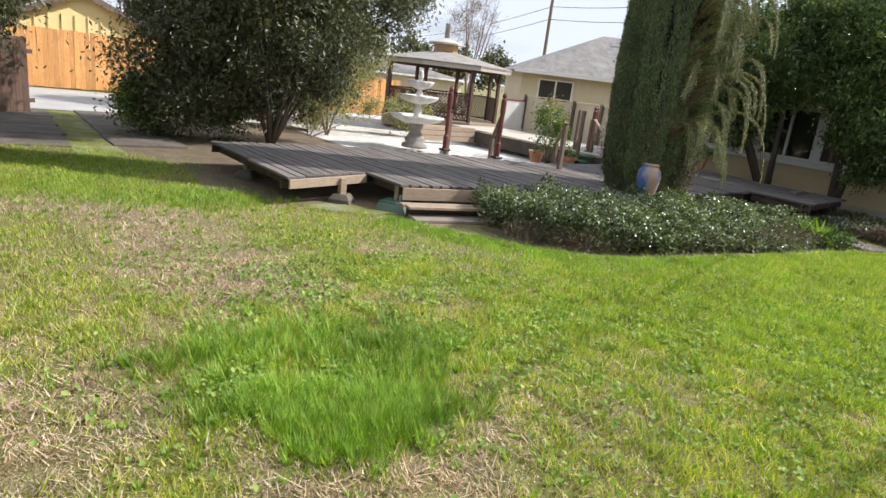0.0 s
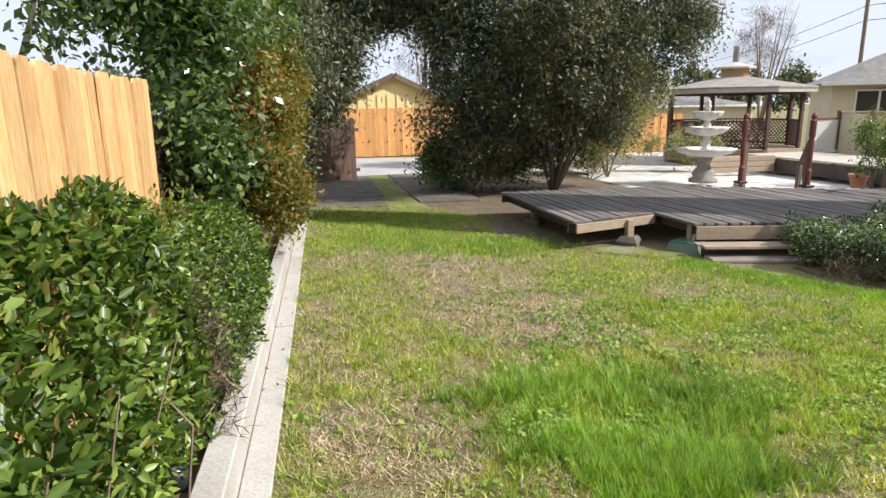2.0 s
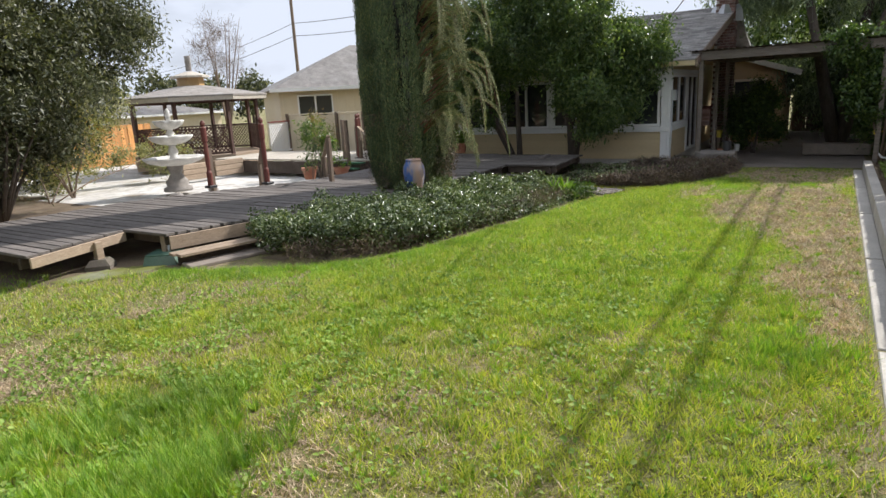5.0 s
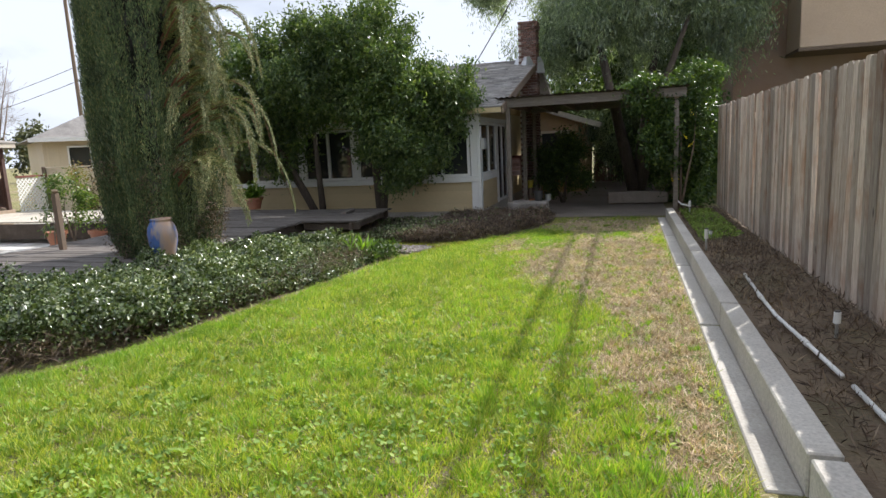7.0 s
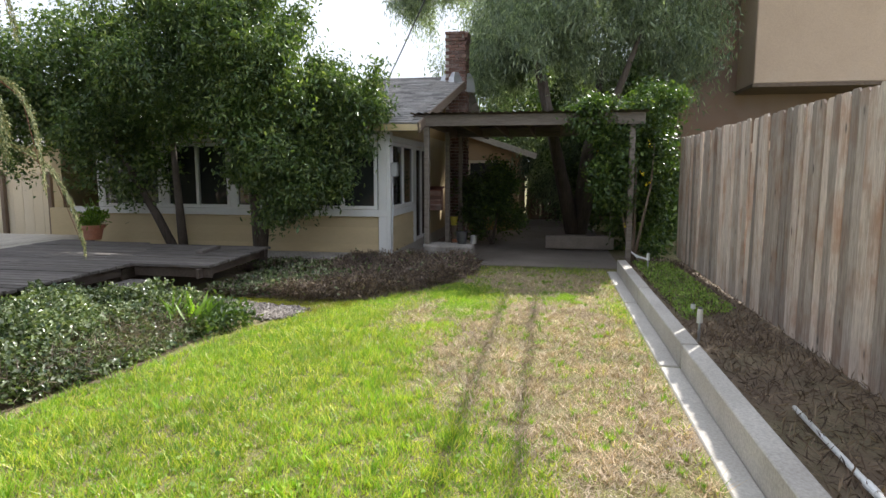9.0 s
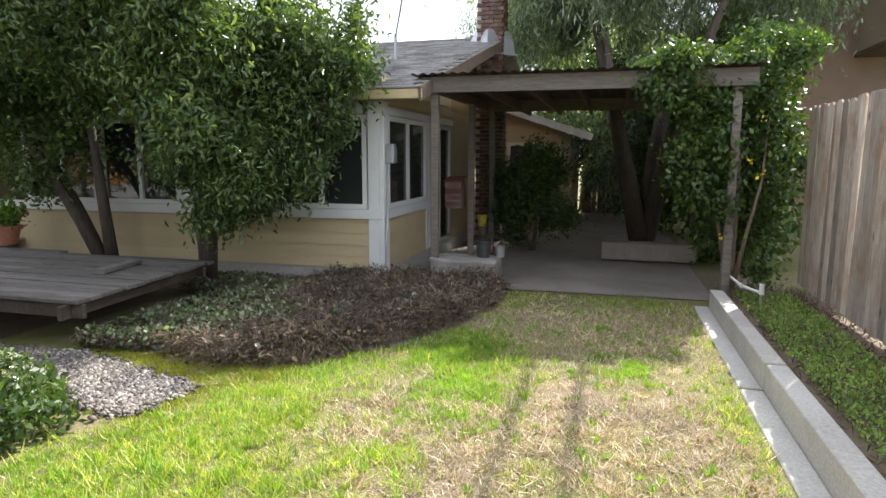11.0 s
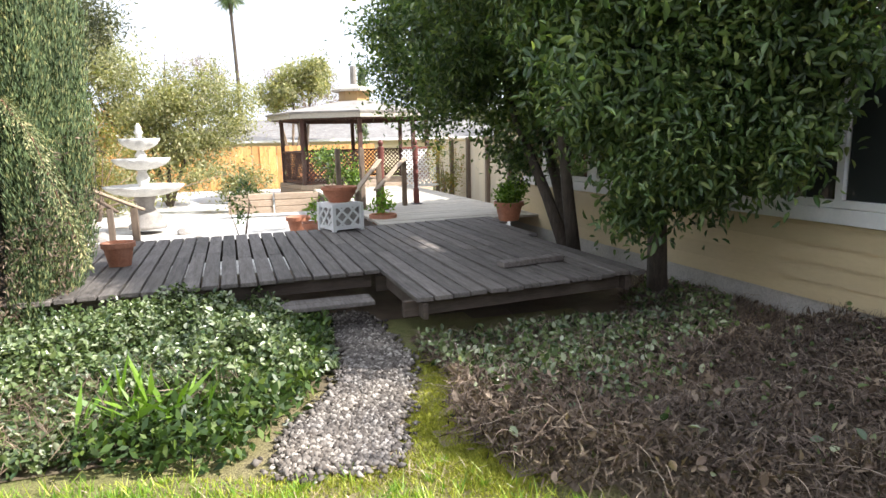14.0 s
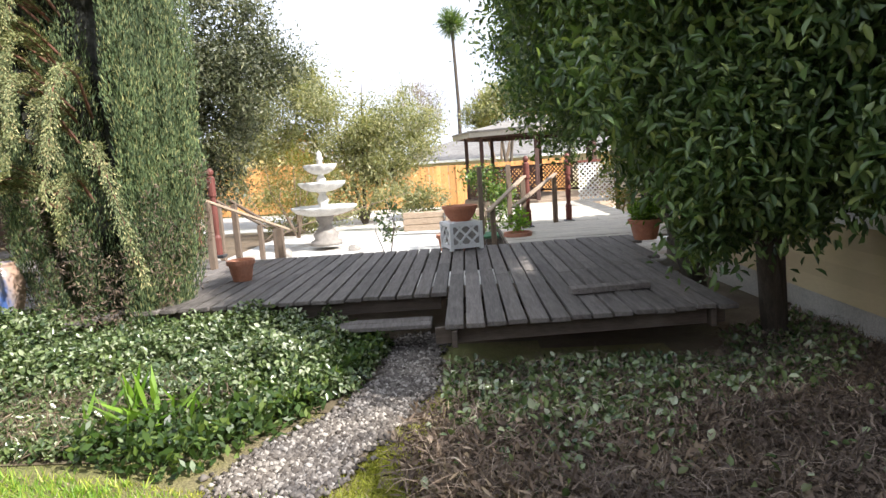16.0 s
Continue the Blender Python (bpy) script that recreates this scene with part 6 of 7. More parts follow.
def fountain():
    ob = thing("fountain", "three-tier scalloped white cast stone fountain", "fountain", (9.25, 13.06, -0.17))
    part("pedestal", lathe(bmesh.new(), [(0.33, 0.0), (0.33, 0.08), (0.24, 0.12), (0.27, 0.22), (0.2, 0.3), (0.13, 0.42), (0.17, 0.52), (0.2, 0.62), (0.12, 0.66)], 20), M_STONE_GREY, ob, "grey stone pedestal", True)
    for z, r in ((0.72, 0.66), (1.22, 0.47), (1.58, 0.33)):
        prof = [(0.1, z - 0.12), (r * 0.5, z - 0.1), (r * 0.85, z - 0.03), (r, z + 0.05), (r * 1.02, z + 0.09), (r * 0.95, z + 0.09), (r * 0.8, z + 0.03), (0.1, z)]
        part("bowl", lathe(bmesh.new(), prof, 48, (0, 0, 0), 10, 0.05), M_STONE_WHITE, ob, "", True)
    for z0, z1, r in ((0.72, 1.12, 0.1), (1.22, 1.48, 0.08), (1.58, 1.72, 0.06)):
        h = z1 - z0
        part("column", lathe(bmesh.new(), [(r * 1.5, z0), (r * 0.8, z0 + h * 0.25), (r * 1.25, z0 + h * 0.55), (r * 0.7, z0 + h * 0.85), (r * 1.3, z1)], 16), M_STONE_WHITE, ob, "", True)
    part("finial", lathe(bmesh.new(), [(0.04, 1.72), (0.08, 1.78), (0.05, 1.84), (0.06, 1.88), (0.01, 1.95)], 12), M_STONE_WHITE, ob, "", True)
    return ob


fountain()


def turned_post(name, at, h, label):
    ob = thing(name, label, "post", at, "gate posts")
    part("base", box(bmesh.new(), (-0.09, -0.09, 0), (0.09, 0.09, 0.05), 0.01), M_BLACK, ob)
    part("shaft", lathe(bmesh.new(), [(0.055, 0.05), (0.055, 0.3), (0.035, 0.34), (0.045, 0.5), (0.048, h * 0.5), (0.04, h * 0.68), (0.055, h * 0.7), (0.055, h * 0.9), (0.03, h * 0.92)], 12), M_REDWOOD, ob)
    part("finial", lathe(bmesh.new(), [(0.025, h * 0.92), (0.045, h * 0.94), (0.048, h * 0.97), (0.025, h), (0.01, h + 0.01)], 12), M_REDWOOD, ob)
    return ob


def stair_rail(name, a, b, ha, hb, material, label):
    """Two posts and a sloping hand rail with a cap."""
    ob = thing(name, label, "handrail", (0, 0, 0), "hand rails")
    for p, h in ((a, ha), (b, hb)):
        bm = bmesh.new()
        box(bm, (p[0] - 0.04, p[1] - 0.04, p[2]), (p[0] + 0.04, p[1] + 0.04, p[2] + h), 0.006)
        part("post", bm, M_BROWN_WOOD, ob)
    A, B = Vector((a[0], a[1], a[2] + ha - 0.03)), Vector((b[0], b[1], b[2] + hb - 0.03))
    e = (B - A).normalized() * 0.15
    part("rail", beam(bmesh.new(), A - e * 0.5 + Vector((0, 0, 0.05)), B + e + Vector((0, 0, 0.05)), 0.075, 0.032, 0.005), material, ob)
    return ob


turned_post("gate_post", (7.9, 10.05, 0.19), 1.3, "dark red turned wooden gate post by the deck")
turned_post("gate_post", (8.55, 9.15, 0.19), 1.3, "dark red turned wooden gate post by the deck")
turned_post("gate_post", (13.23, 10.63, 0.17), 1.2, "red turned wooden post beside the board walk")
turned_post("gate_post", (14.0, 11.2, 0.17), 1.2, "red turned wooden post beside the board walk")
stair_rail("hand_rail", (8.15, 10.3, -0.1), (8.6, 10.9, -0.2), 1.05, 0.7, M_BROWN_WOOD, "short brown sloping hand rail beside the gate post")
stair_rail("hand_rail", (8.75, 9.4, -0.1), (9.15, 10.0, -0.2), 1.05, 0.7, M_BROWN_WOOD, "short brown sloping hand rail beside the gate post")
stair_rail("hand_rail", (13.15, 10.5, 0.0), (12.6, 9.6, -0.1), 1.0, 0.72, M_STEP, "pale sloping hand rail by the board walk")
stair_rail("hand_rail", (13.75, 11.1, 0.0), (13.0, 9.9, -0.1), 1.0, 0.72, M_STEP, "pale sloping hand rail by the board walk")
stair_rail("hand_rail", (9.0, 7.85, 0.2), (9.65, 8.6, -0.1), 0.85, 0.72, M_STEP, "pale capped hand rail of the deck steps")
for px, py in ((12.45, 10.35), (12.95, 10.9)):
    p = thing("rail_post", "tall brown square post of the board walk steps", "post", (px, py, 0.0), "rail posts")
    bm = bmesh.new()
    box(bm, (-0.04, -0.04, -0.2), (0.04, 0.04, 1.25), 0.006)
    part("post", bm, M_BROWN_WOOD, p)
st = thing("walk_steps", "small green-edged steps beside the board walk", "steps", (0, 0, 0))
for k in range(2):
    bm = bmesh.new()
    box(bm, (12.2 + k * 0.26, 10.0, 0.0 + k * 0.12), (12.44 + k * 0.26, 10.6, 0.04 + k * 0.12), 0.006)
    part("tread", bm, M_GREEN_STEP, st)
    bm = bmesh.new()
    box(bm, (12.24 + k * 0.26, 10.02, -0.25), (12.42 + k * 0.26, 10.58, -0.005 + k * 0.12))
    part("riser", bm, M_DECK_DARK, st)


def terracotta_pot(name, at, r, h, label, plant=None, n=200, leaf=(0.09, 0.03)):
    ob = thing(name, label, "flower pot", at, "terracotta pots")
    t = 0.018
    part("pot", lathe(bmesh.new(), [(r * 0.68, 0), (r * 0.92, h * 0.78), (r * 1.06, h * 0.79), (r * 1.06, h), (r * 0.98, h), (r * 0.9, h * 0.85), (r * 0.85, h * 0.84)], 24), M_TERRACOTTA, ob, "", False)
    part("soil", lathe(bmesh.new(), [(r * 0.88, h * 0.84), (r * 0.88, h * 0.86)], 20), M_EARTH, ob)
    if plant:
        P = crown_points([((0, 0, h + 0.12), (r * 1.2, r * 1.2, 0.2), 1)], n, 0.05, 10, 0.2)
        V, F = leaf_arrays(P, leaf[0], leaf[1], (0, 0, 0.4), 0.8, 0.4, 0.1, True)
        arrays("plant", V, F, plant, ob, "", "stuff")
    return ob


terracotta_pot("flower_pot", (9.72, 6.85, 0.22), 0.145, 0.23, "terracotta pot standing on the deck")
terracotta_pot("flower_pot", (14.45, 8.15, 0.22), 0.2, 0.26, "terracotta pot with a yellow-green plant on the deck", M_STRAP, 700)
terracotta_pot("flower_pot", (12.95, 9.45, 0.0), 0.2, 0.26, "terracotta pot with green plant beside the rail", M_STRAP, 160)
terracotta_pot("flower_pot", (11.85, 11.2, -0.2), 0.2, 0.3, "terracotta pot by the green steps")
terracotta_pot("flower_pot", (12.02, 10.25, -0.2), 0.2, 0.3, "terracotta pot with a small plant by the green steps", M_STRAP, 90)
terracotta_pot("flower_pot", (12.85, 17.95, 0.21), 0.2, 0.32, "dark terracotta pot on the gazebo platform")
terracotta_pot("flower_pot", (17.6, 2.1, -0.15), 0.12, 0.16, "small terracotta pot on the patio", M_VINE, 60, (0.05, 0.02))


def planter_box():
    ob = thing("planter_box", "white wooden planter box with trellis sides on the deck", "planter", (12.12, 8.35, 0.22), turn=18)
    s, h = 0.2, 0.36
    for sx in (-1, 1):
        for sy in (-1, 1):
            bm = bmesh.new()
            box(bm, (sx * s - 0.025, sy * s - 0.025, 0), (sx * s + 0.025, sy * s + 0.025, h), 0.004)
            part("leg", bm, M_WHITE, ob)
    for k in range(4):
        a = math.tau / 4 * k
        p, q = [(s * 0.9 * x * math.cos(a) - s * math.sin(a), s * 0.9 * x * math.sin(a) + s * math.cos(a)) for x in (-1, 1)]
        bm = bmesh.new()
        beam(bm, (*p, 0.05), (*q, 0.05), 0.025, 0.05)
        part("top_rail", beam(bmesh.new(), (*p, h - 0.03), (*q, h - 0.03), 0.025, 0.05), M_WHITE, ob)
        lattice(part("side_panel", bm, M_WHITE, ob), M_WHITE, p, q, 0.05, h - 0.03, 0.16, 0.028)
        n = 0.92
        part("backing", beam(bmesh.new(), (p[0] * n, p[1] * n, h / 2), (q[0] * n, q[1] * n, h / 2), 0.006, h - 0.08), M_STONE_GREY, ob)
    part("top", box(bmesh.new(), (-s, -s, h - 0.02), (s, s, h + 0.003)), M_WHITE, ob)
    return ob


planter_box()
bowl = thing("bowl_planter", "wide terracotta bowl on the white planter box", "flower pot", (12.12, 8.35, 0.585))
part("bowl", lathe(bmesh.new(), [(0.13, 0), (0.2, 0.1), (0.22, 0.16), (0.235, 0.16), (0.235, 0.2), (0.21, 0.2), (0.19, 0.15)], 28), M_TERRACOTTA, bowl)
part("soil", lathe(bmesh.new(), [(0.19, 0.15), (0.19, 0.16)], 20), M_EARTH, bowl)

vase = thing("vase", "tall blue and brown glazed ceramic vase", "vase", (8.2, 5.34, 0.22))
part("body", lathe(bmesh.new(), [(0.1, 0.0), (0.125, 0.06), (0.165, 0.22), (0.178, 0.34), (0.165, 0.43), (0.13, 0.49), (0.12, 0.505), (0.132, 0.52), (0.128, 0.535), (0.108, 0.53), (0.1, 0.49), (0.08, 0.43)], 36), M_VASE, vase, "", True)

wallb = thing("timber_edging", "stacked weathered timber edging of a raised bed", "edging", (0, 0, 0))
for j in range(3):
    for i in range(2):
        part("timber", beam(bmesh.new(), (10.7 + i * 1.0, 14.9 - i * 0.1, -0.12 + j * 0.15), (11.67 + i * 1.0, 14.85 - i * 0.1, -0.12 + j * 0.15), 0.14, 0.14, 0.012), M_STEP, wallb)
wl = thing("white_lattice", "white lattice screen beside the gazebo", "lattice", (0, 0, 0))
lattice(part("panel", beam(bmesh.new(), (15.05, 16.0, 0.18), (16.3, 16.1, 0.18), 0.05, 0.06), M_WHITE, wl), M_WHITE, (15.05, 16.0), (16.3, 16.1), 0.2, 1.15, 0.12)
part("cap", beam(bmesh.new(), (15.05, 16.0, 1.17), (16.3, 16.1, 1.17), 0.06, 0.05), M_REDWOOD, wl)
tree("trellis_shrub", "loose green shrub beside the hand rail", (12.45, 11.4, -0.2), [(12.4, 11.3, 0.8), (12.6, 11.6, 0.9)], 0.02,
     [((12.45, 11.45, 0.6), (0.62, 0.6, 0.62), 1)], 7000, (0.075, 0.033), M_HEDGE, 0.1, 14, 0.1, category="shrub", bark=M_TWIG, fill=0)
tree("bare_shrub_back", "sparse bronze shrub behind the board walk", (15.6, 14.2, -0.2), [(15.3, 14.2, 1.4), (15.9, 14.3, 1.3), (15.6, 14.5, 1.6)], 0.02,
     [((15.6, 14.3, 0.85), (0.6, 0.5, 0.7), 1)], 3500, (0.07, 0.025), M_NANDINA, 0.12, 14, 0.1, category="shrub", bark=M_TWIG, fill=0)
tree("fountain_shrub", "low mixed shrubs beside the fountain", (7.2, 15.0, -0.2), [(7.0, 15, 0.9), (10.8, 15.8, 0.7), (9, 16, 0.9)], 0.02,
     [((8.0, 16.4, 0.5), (2.2, 0.6, 0.6), 1), ((11.0, 16.0, 0.5), (0.9, 0.5, 0.6), 0.5)], 12000, (0.09, 0.035), M_PALE_SHRUB, 0.15, 16, 0.2, category="shrub", bark=M_TWIG)
tree("young_tree_gravel", "thin sapling standing in the gravel", (10.9, 10.2, -0.2), [(10.9, 10.2, 0.9), (11.0, 10.3, 0.8), (10.8, 10.1, 0.7)], 0.01,
     [((10.9, 10.2, 0.55), (0.2, 0.2, 0.4), 1)], 260, (0.09, 0.03), M_PRIVET, 0.06, 8, 0.0, category="sapling", bark=M_TWIG, fill=0)


def metal_chair():
    ob = thing("metal_chair", "white metal garden chair in the gazebo", "chair", (13.5, 18.2, 0.212), turn=30)
    for sx in (-0.2, 0.2):
        part("frame", rod(bmesh.new(), [(sx, -0.22, 0), (sx, -0.2, 0.42), (sx, 0.2, 0.45), (sx, 0.28, 0.9)], [0.014] * 4, 6), M_METAL, ob)
        part("leg", rod(bmesh.new(), [(sx, 0.26, 0), (sx, 0.18, 0.44)], [0.014] * 2, 6), M_METAL, ob)
    part("seat", box(bmesh.new(), (-0.2, -0.2, 0.42), (0.2, 0.2, 0.45), 0.01), M_METAL, ob)
    for k in range(3):
        part("back_slat", beam(bmesh.new(), (-0.2, 0.23 + k * 0.022, 0.6 + k * 0.12), (0.2, 0.23 + k * 0.022, 0.6 + k * 0.12), 0.012, 0.05), M_METAL, ob)


metal_chair()
for k, (x, y, r) in enumerate(((7.5, 11.5, 0.13), (8.6, 12.2, 0.16), (9.9, 12.6, 0.12), (7.0, 11.0, 0.1), (10.2, 11.6, 0.09), (9.4, 11.2, 0.08))):
    rk = thing("garden_rock", "rough grey garden rock on the gravel", "rock", (x, y, ground_z(x, y)), "garden rocks")
    bm = bmesh.new()
    bmesh.ops.create_icosphere(bm, subdivisions=2, radius=r)
    for v in bm.verts:
        v.co *= 1 + 0.35 * noise.noise(v.co * 9 + Vector((k * 3, 0, 0)))
        v.co.z = v.co.z * 0.7 + r * 0.4
    part("rock", bm, M_STONE_GREY, rk)

# ---- beneath the deck ----
vb = thing("valve_box", "grey-green irrigation valve box with lid", "valve box", (4.55, 6.72, ground_z(4.5, 6.7)), turn=-12)
bm = bmesh.new()
lathe(bm, [(0.3, 0.0), (0.26, 0.12)], 4)
part("box", bm, M_GREEN, vb)
part("lid", lathe(bmesh.new(), [(0.25, 0.122), (0.25, 0.14)], 4), M_GREEN, vb)
part("pipe", rod(bmesh.new(), [(0.05, 0, 0.14), (0.05, 0, 0.2), (0.12, 0.02, 0.22)], [0.018] * 3, 8), M_PVC, vb)
pad = thing("step_pad", "flat concrete pad before the step", "slab", (5.0, 5.98, ground_z(5, 6)), turn=-15)
part("slab", box(bmesh.new(), (-0.6, -0.14, 0), (0.6, 0.16, 0.05), 0.01), M_PATIO, pad)

# ---- house corner and patio ----
mb = thing("meter_box", "grey metal utility box on the corner trim", "utility box", (15.28, 2.9, 1.34))
part("case", box(bmesh.new(), (-0.06, -0.1, 0), (0.08, 0.0, 0.24), 0.012), M_METAL, mb)
part("cover", box(bmesh.new(), (-0.05, -0.112, 0.01), (0.07, -0.1, 0.2), 0.008), M_METAL, mb)
part("conduit", rod(bmesh.new(), [(-0.02, -0.02, 0.02), (-0.02, -0.02, -0.55), (-0.12, -0.03, -0.95), (-0.17, -0.03, -1.3)], [0.012] * 4, 8), M_METAL, mb)
blk = thing("stone_block", "rough broken concrete block at the pergola post", "block", (15.55, 1.95, -0.2))
bm = bmesh.new()
box(bm, (-0.26, -0.44, 0), (0.24, 0.42, 0.36), 0.03)
bmesh.ops.subdivide_edges(bm, edges=bm.edges[:], cuts=3, use_grid_fill=True)
for v in bm.verts:
    v.co += Vector((noise.noise(v.co * 5), noise.noise(v.co * 5 + Vector((9, 0, 0))), noise.noise(v.co * 5 + Vector((0, 9, 0))))) * 0.035
part("block", bm, M_STONE_GREY, blk)
bk = thing("bucket", "small black plastic nursery bucket", "bucket", (15.6, 1.72, 0.155))
part("body", lathe(bmesh.new(), [(0.075, 0), (0.1, 0.2), (0.108, 0.2), (0.108, 0.22), (0.095, 0.22), (0.09, 0.05)], 20), M_BLACK, bk)
bk2 = thing("bucket", "small grey-blue tin pot", "bucket", (15.68, 1.52, 0.155))
part("body", lathe(bmesh.new(), [(0.055, 0), (0.06, 0.13), (0.066, 0.14), (0.055, 0.14), (0.05, 0.03)], 18), M_METAL, bk2)
bb = thing("hanging_box", "small red-brown wooden box hung between the posts", "wooden box", (17.0, 2.45, 0.66))
part("body", box(bmesh.new(), (-0.14, -0.12, 0), (0.14, 0.12, 0.4), 0.006), M_BRICK, bb)
part("lid", beam(bmesh.new(), (-0.17, 0, 0.4), (0.17, 0, 0.46), 0.28, 0.02), M_REDWOOD, bb)
for k in range(4):
    part("slat", box(bmesh.new(), (-0.147, -0.125, 0.03 + k * 0.095), (-0.1405, 0.125, 0.1 + k * 0.095)), M_BRICK, bb)
yb = thing("yellow_pot", "small yellow-green plastic pot by the shrub", "flower pot", (18.3, 2.3, 0.3))
part("pot", lathe(bmesh.new(), [(0.06, -0.05), (0.09, 0.14), (0.08, 0.14)], 16), M_YELLOW_PLASTIC, yb)
part("stand", lathe(bmesh.new(), [(0.08, -0.48), (0.05, -0.3), (0.07, -0.05)], 12), M_BROWN_WOOD, yb)
pb = thing("patio_planter", "long low concrete planter on the patio", "planter", (18.0, -0.4, -0.17))
part("body", box(bmesh.new(), (-0.15, -0.7, 0), (0.15, 0.7, 0.28), 0.02), M_PATIO, pb)
for k in range(14):
    P = np.array([15.35 + random.uniform(-0.15, 0.5), random.uniform(-1.4, -0.5), random.uniform(0.4, 2.4)])
    if k == 0:
        fl = thing("vine_flowers", "bright yellow trumpet flowers on the vine", "flowers", (0, 0, 0), "", "stuff")
        pts = []
    pts.append(P + rng.normal(size=(5, 3)) * 0.03)
V, F = leaf_arrays(np.concatenate(pts), 0.05, 0.04, (0, 0, 0), 1.0, 0.3, 0.1, True)
arrays("petals", V, F, M_FLOWER, fl)

# ---- bed by the fence ----
def pvc_pipe(name, pts, label):
    ob = thing(name, label, "pipe", pts[0], "irrigation pipes")
    part("pipe", rod(bmesh.new(), [Vector(p) - Vector(pts[0]) for p in pts], [0.015] * len(pts), 10), M_PVC, ob, "", True)
    for i in (1, len(pts) - 2):
        a, b = Vector(pts[i]) - Vector(pts[0]), Vector(pts[i + 1]) - Vector(pts[0])
        d = (b - a).normalized() * 0.05
        part("coupling", rod(bmesh.new(), [a - d, a + d], [0.021, 0.021], 10), M_PVC, ob)
    return ob


pvc_pipe("irrigation_pipe", [(8.6, -1.3, 0.05), (7.6, -1.26, 0.07), (7.0, -1.26, 0.07), (6.3, -1.29, 0.09), (5.7, -1.33, 0.09)], "white pvc irrigation pipe lying on the bed")
pvc_pipe("irrigation_pipe", [(5.55, -1.34, 0.09), (5.0, -1.36, 0.09), (4.2, -1.38, 0.1), (3.4, -1.42, 0.1)], "white pvc irrigation pipe lying on the bed")
pvc_pipe("irrigation_pipe", [(14.55, -1.3, 0.1), (14.9, -1.18, 0.1), (15.6, -1.15, 0.1), (15.65, -1.1, 0.2)], "white pvc irrigation pipe at the kerb end")
for x, y, h in ((10.24, -1.12, 0.3), (14.53, -1.3, 0.28), (6.6, -1.55, 0.2), (11.35, -1.3, 0.12)):
    z = ground_z(x, y) + 0.11
    sp = thing("sprinkler", "white pvc sprinkler riser with dark head", "sprinkler", (x, y, z), "sprinklers")
    part("riser", rod(bmesh.new(), [(0, 0, -0.02), (0, 0, h * 0.55)], [0.012, 0.012], 8), M_METAL, sp)
    part("head", rod(bmesh.new(), [(0, 0, h * 0.55), (0, 0, h * 0.95)], [0.025, 0.022], 10), M_PVC, sp)
    part("cap", rod(bmesh.new(), [(0, 0, h * 0.95), (0, 0, h)], [0.02, 0.018], 10), M_BLACK, sp)
sl = thing("solar_light", "small black garden solar light on the kerb bed", "garden light", (-0.86, 2.42, 0.1))
part("body", lathe(bmesh.new(), [(0.03, 0), (0.05, 0.02), (0.055, 0.07), (0.045, 0.09), (0.04, 0.095)], 18), M_BLACK, sl, "", True)
part("lens", lathe(bmesh.new(), [(0.025, 0.096), (0.022, 0.101)], 14), M_METAL, sl)

# ---- cables, pole, far trees ----
def cable(name, p, q, sag, r, label):
    ob = thing(name, label, "cable", p)
    p, q = Vector(p), Vector(q)
    pts = [(p.lerp(q, i / 16) - p) - Vector((0, 0, sag * 4 * (i / 16) * (1 - i / 16))) for i in range(17)]
    part("wire", rod(bmesh.new(), pts, [r] * 17, 6), M_BLACK, ob)


cable("service_cable", (17.6, 3.6, 3.3), (2.0, -3.0, 6.5), 0.3, 0.012, "black service cable running to the house mast")
cable("overhead_wire", (26, -3.27, 6.4), (-12, -3.27, 6.4), 0.15, 0.028, "black overhead wire above the neighbour's side")
cable("overhead_wire", (26, -2.9, 6.4), (-12, -2.9, 6.4), 0.15, 0.028, "black overhead wire above the neighbour's side")
cable("overhead_wire", (32, 31, 7.0), (45, 66, 6.0), 0.4, 0.018, "black street wire beyond the houses")
cable("overhead_wire", (32, 31, 6.2), (45, 66, 5.0), 0.4, 0.018, "black street wire beyond the houses")
cable("overhead_wire", (32, 31, 7.0), (27, 12, 6.6), 0.3, 0.018, "black street wire beyond the houses")
cable("overhead_wire", (32, 31, 6.2), (27, 12, 5.8), 0.3, 0.018, "black street wire beyond the houses")
up = thing("utility_pole", "tall dark wooden utility pole", "utility pole", (32, 31, -0.3))
part("pole", rod(bmesh.new(), [(0, 0, 0), (0, 0, 13)], [0.12, 0.09], 12), M_BROWN_WOOD, up)
part("crossarm", beam(bmesh.new(), (-0.8, 0.6, 11.8), (0.8, -0.6, 11.8), 0.1, 0.12), M_BROWN_WOOD, up)


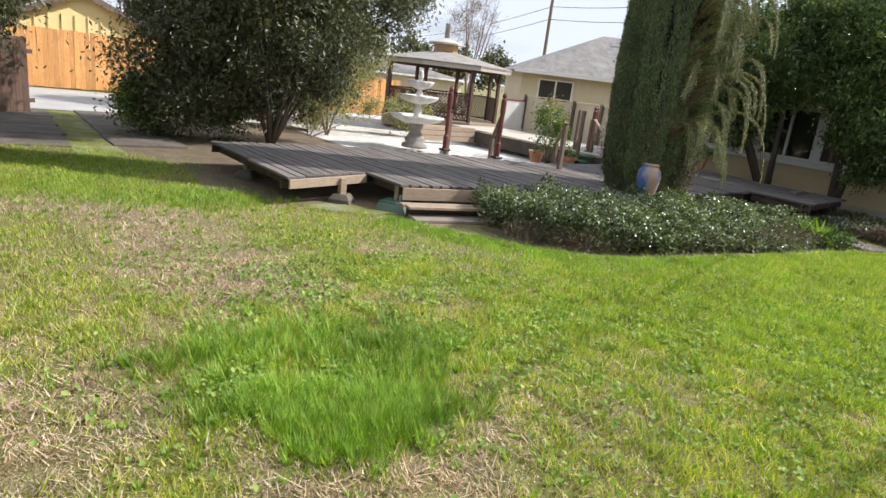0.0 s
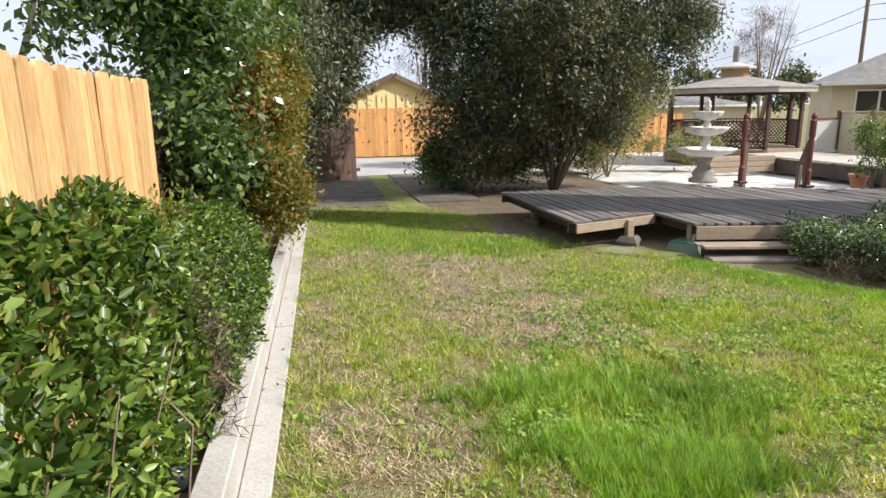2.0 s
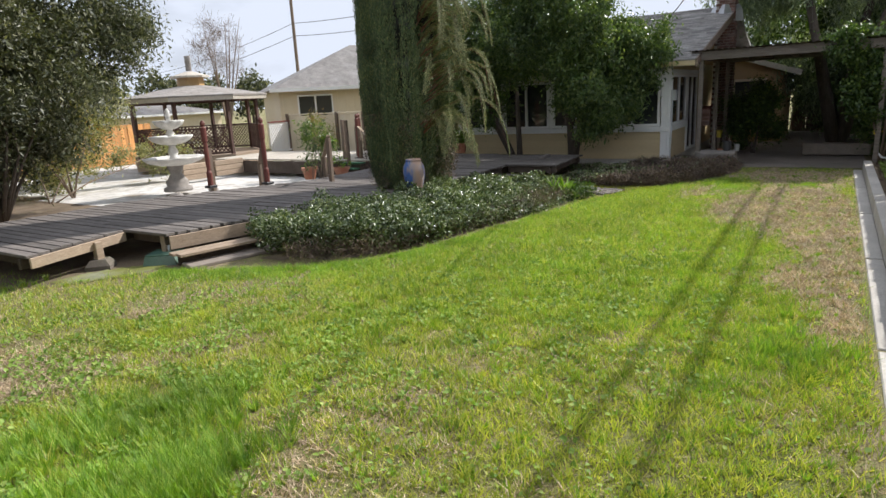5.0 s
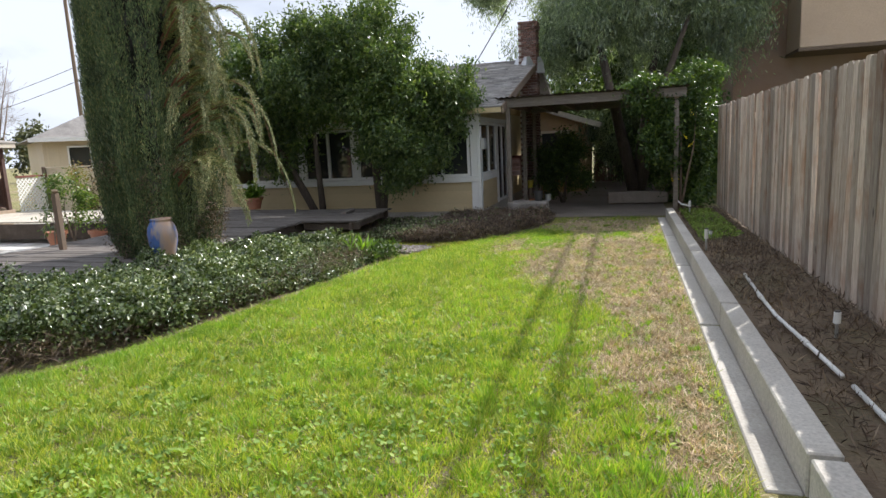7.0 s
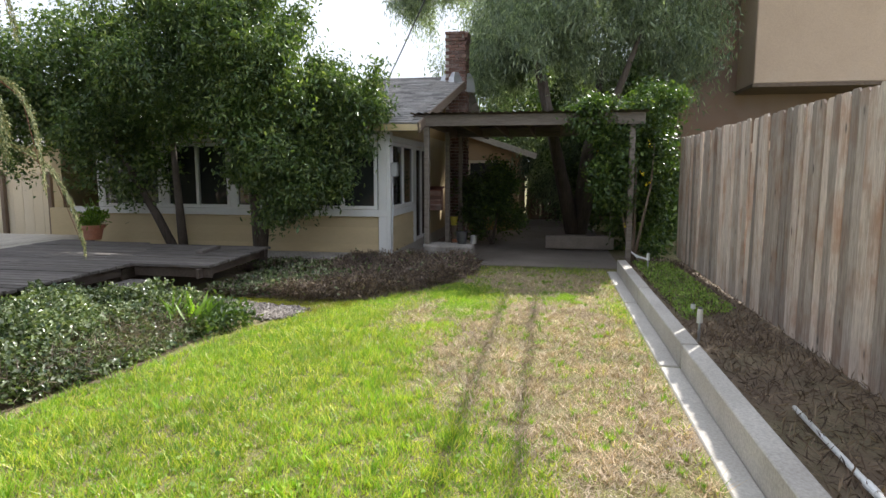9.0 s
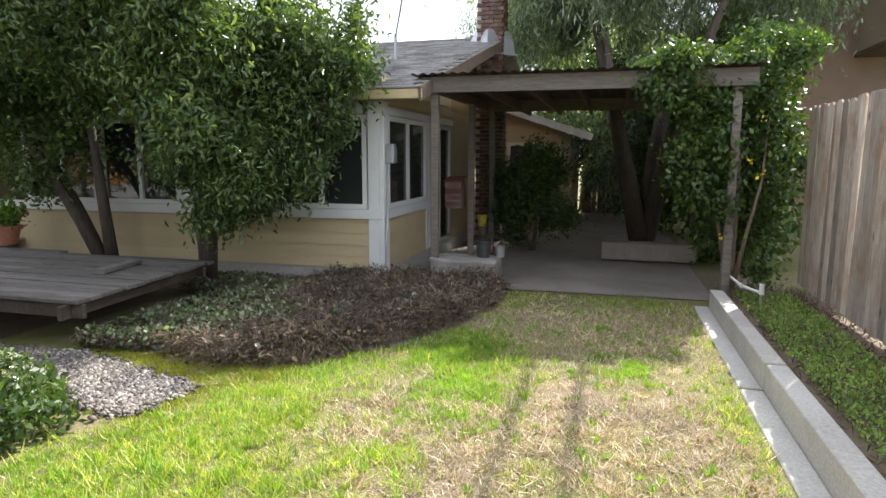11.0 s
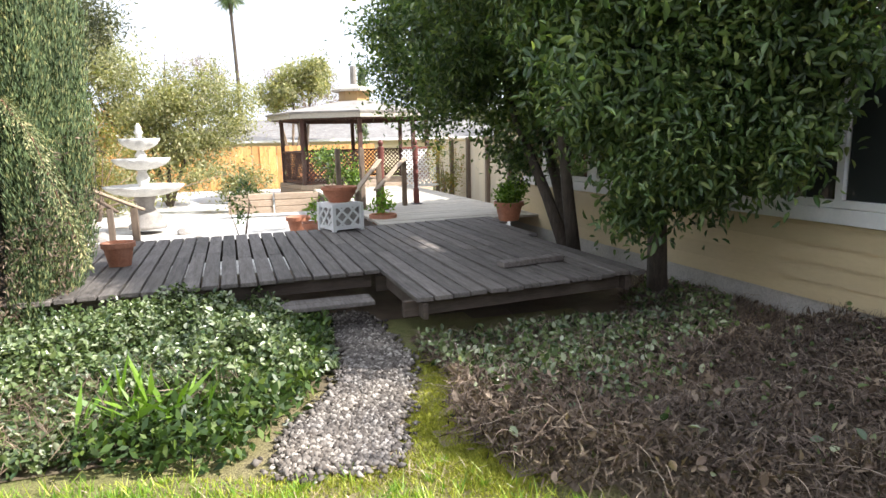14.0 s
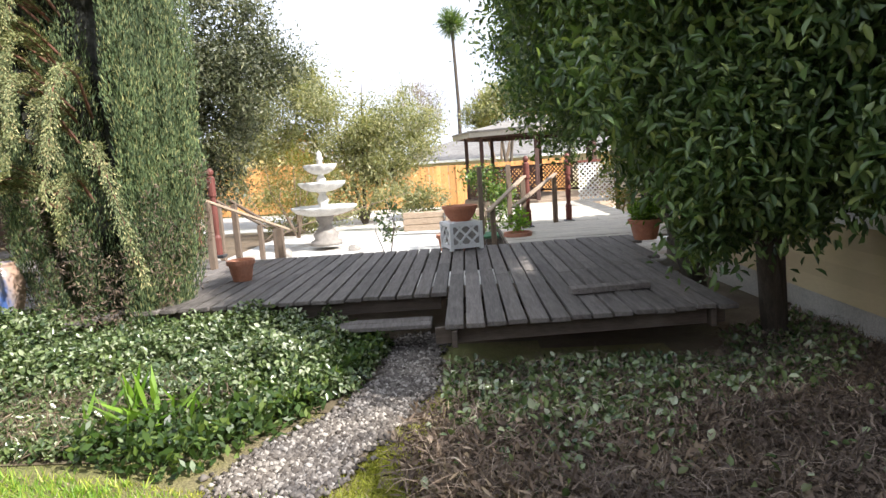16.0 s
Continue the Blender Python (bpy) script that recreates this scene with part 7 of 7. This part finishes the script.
def palm():
    ob = thing("palm_tree", "tall slender fan palm far beyond the fence", "palm", (12.0, 60, -0.2))
    part("trunk", rod(bmesh.new(), [(0, 0, 0), (0.1, 0, 7), (-0.1, 0, 14.4)], [0.22, 0.16, 0.14], 10), M_BARK, ob)
    n = 900
    P = np.tile(np.array([-0.1, 0, 14.4]), (n, 1)) + rng.normal(size=(n, 3)) * 0.25
    V, F = leaf_arrays(P, 1.5, 0.06, (0, 0, 0.1), 1.0, 0.3, 0.05)
    arrays("fronds", V, F, M_PRIVET, ob, "", "stuff")


palm()
for nm, x, y, h in (("leafless_tree", 9.0, 44, 7.2), ("leafless_tree", 17.5, 48, 7.0), ("leafless_tree", 14.5, 40, 6.0), ("leafless_tree", 33, 40, 8.5)):
    ends = [(x + random.uniform(-2, 2), y + random.uniform(-1, 1), h * random.uniform(0.75, 1)) for _ in range(7)]
    tree(nm, "leafless grey tree beyond the back fence", (x, y, -0.2), ends, 0.08, [((x, y, h * 0.7), (2.2, 1.5, h * 0.3), 1)], 2600, (0.7, 0.02), M_TWIG, 0.4, 10, 0.0, (0, 0, 0.8), bark=M_TWIG, fill=0)
tree("yellow_tree_back", "round yellow-green tree beyond the fence", (14.6, 34, -0.2), [(14, 34, 4), (15.2, 34, 4.4)], 0.12,
     [((14.6, 34, 4.6), (1.7, 1.4, 1.1), 1), ((13.4, 34, 3.8), (1.2, 1.0, 0.7), 0.5)], 9000, (0.2, 0.08), M_PALE_SHRUB, 0.25, 16, 0.2)
cyp = tree("thin_cypress_back", "thin dark cypress beyond the gazebo", (19.0, 40, -0.2), [(19, 40, 5)], 0.1, [((19, 40, 3.4), (0.4, 0.4, 3.3), 1)], 4000, (0.2, 0.06), M_CYPRESS, 0.15, 14, 0.0, (0, 0, 1.5))
for k in range(14):
    x = -30 + k * 6.5 + random.uniform(-1.5, 1.5)
    if 5 < x < 22:
        continue
    tree("far_tree", "dark leafy tree in the far distance", (x, 62, -0.2), [(x, 62, 3)], 0.2, [((x, 62, 3.2), (3.2, 2, 2.4), 1)], 3500, (0.5, 0.25), M_SHRUB, 0.5, 14, 0.1)
tree("right_tree", "dark leafy trees behind the house wing", (28, 1, -0.2), [(28, 1, 4)], 0.2, [((29, 1.5, 3.5), (2.0, 4.0, 3.5), 1), ((28, -3, 3.0), (1.5, 3.0, 3.0), 1)], 16000, (0.3, 0.12), M_PRIVET, 0.35, 16, 0.0)
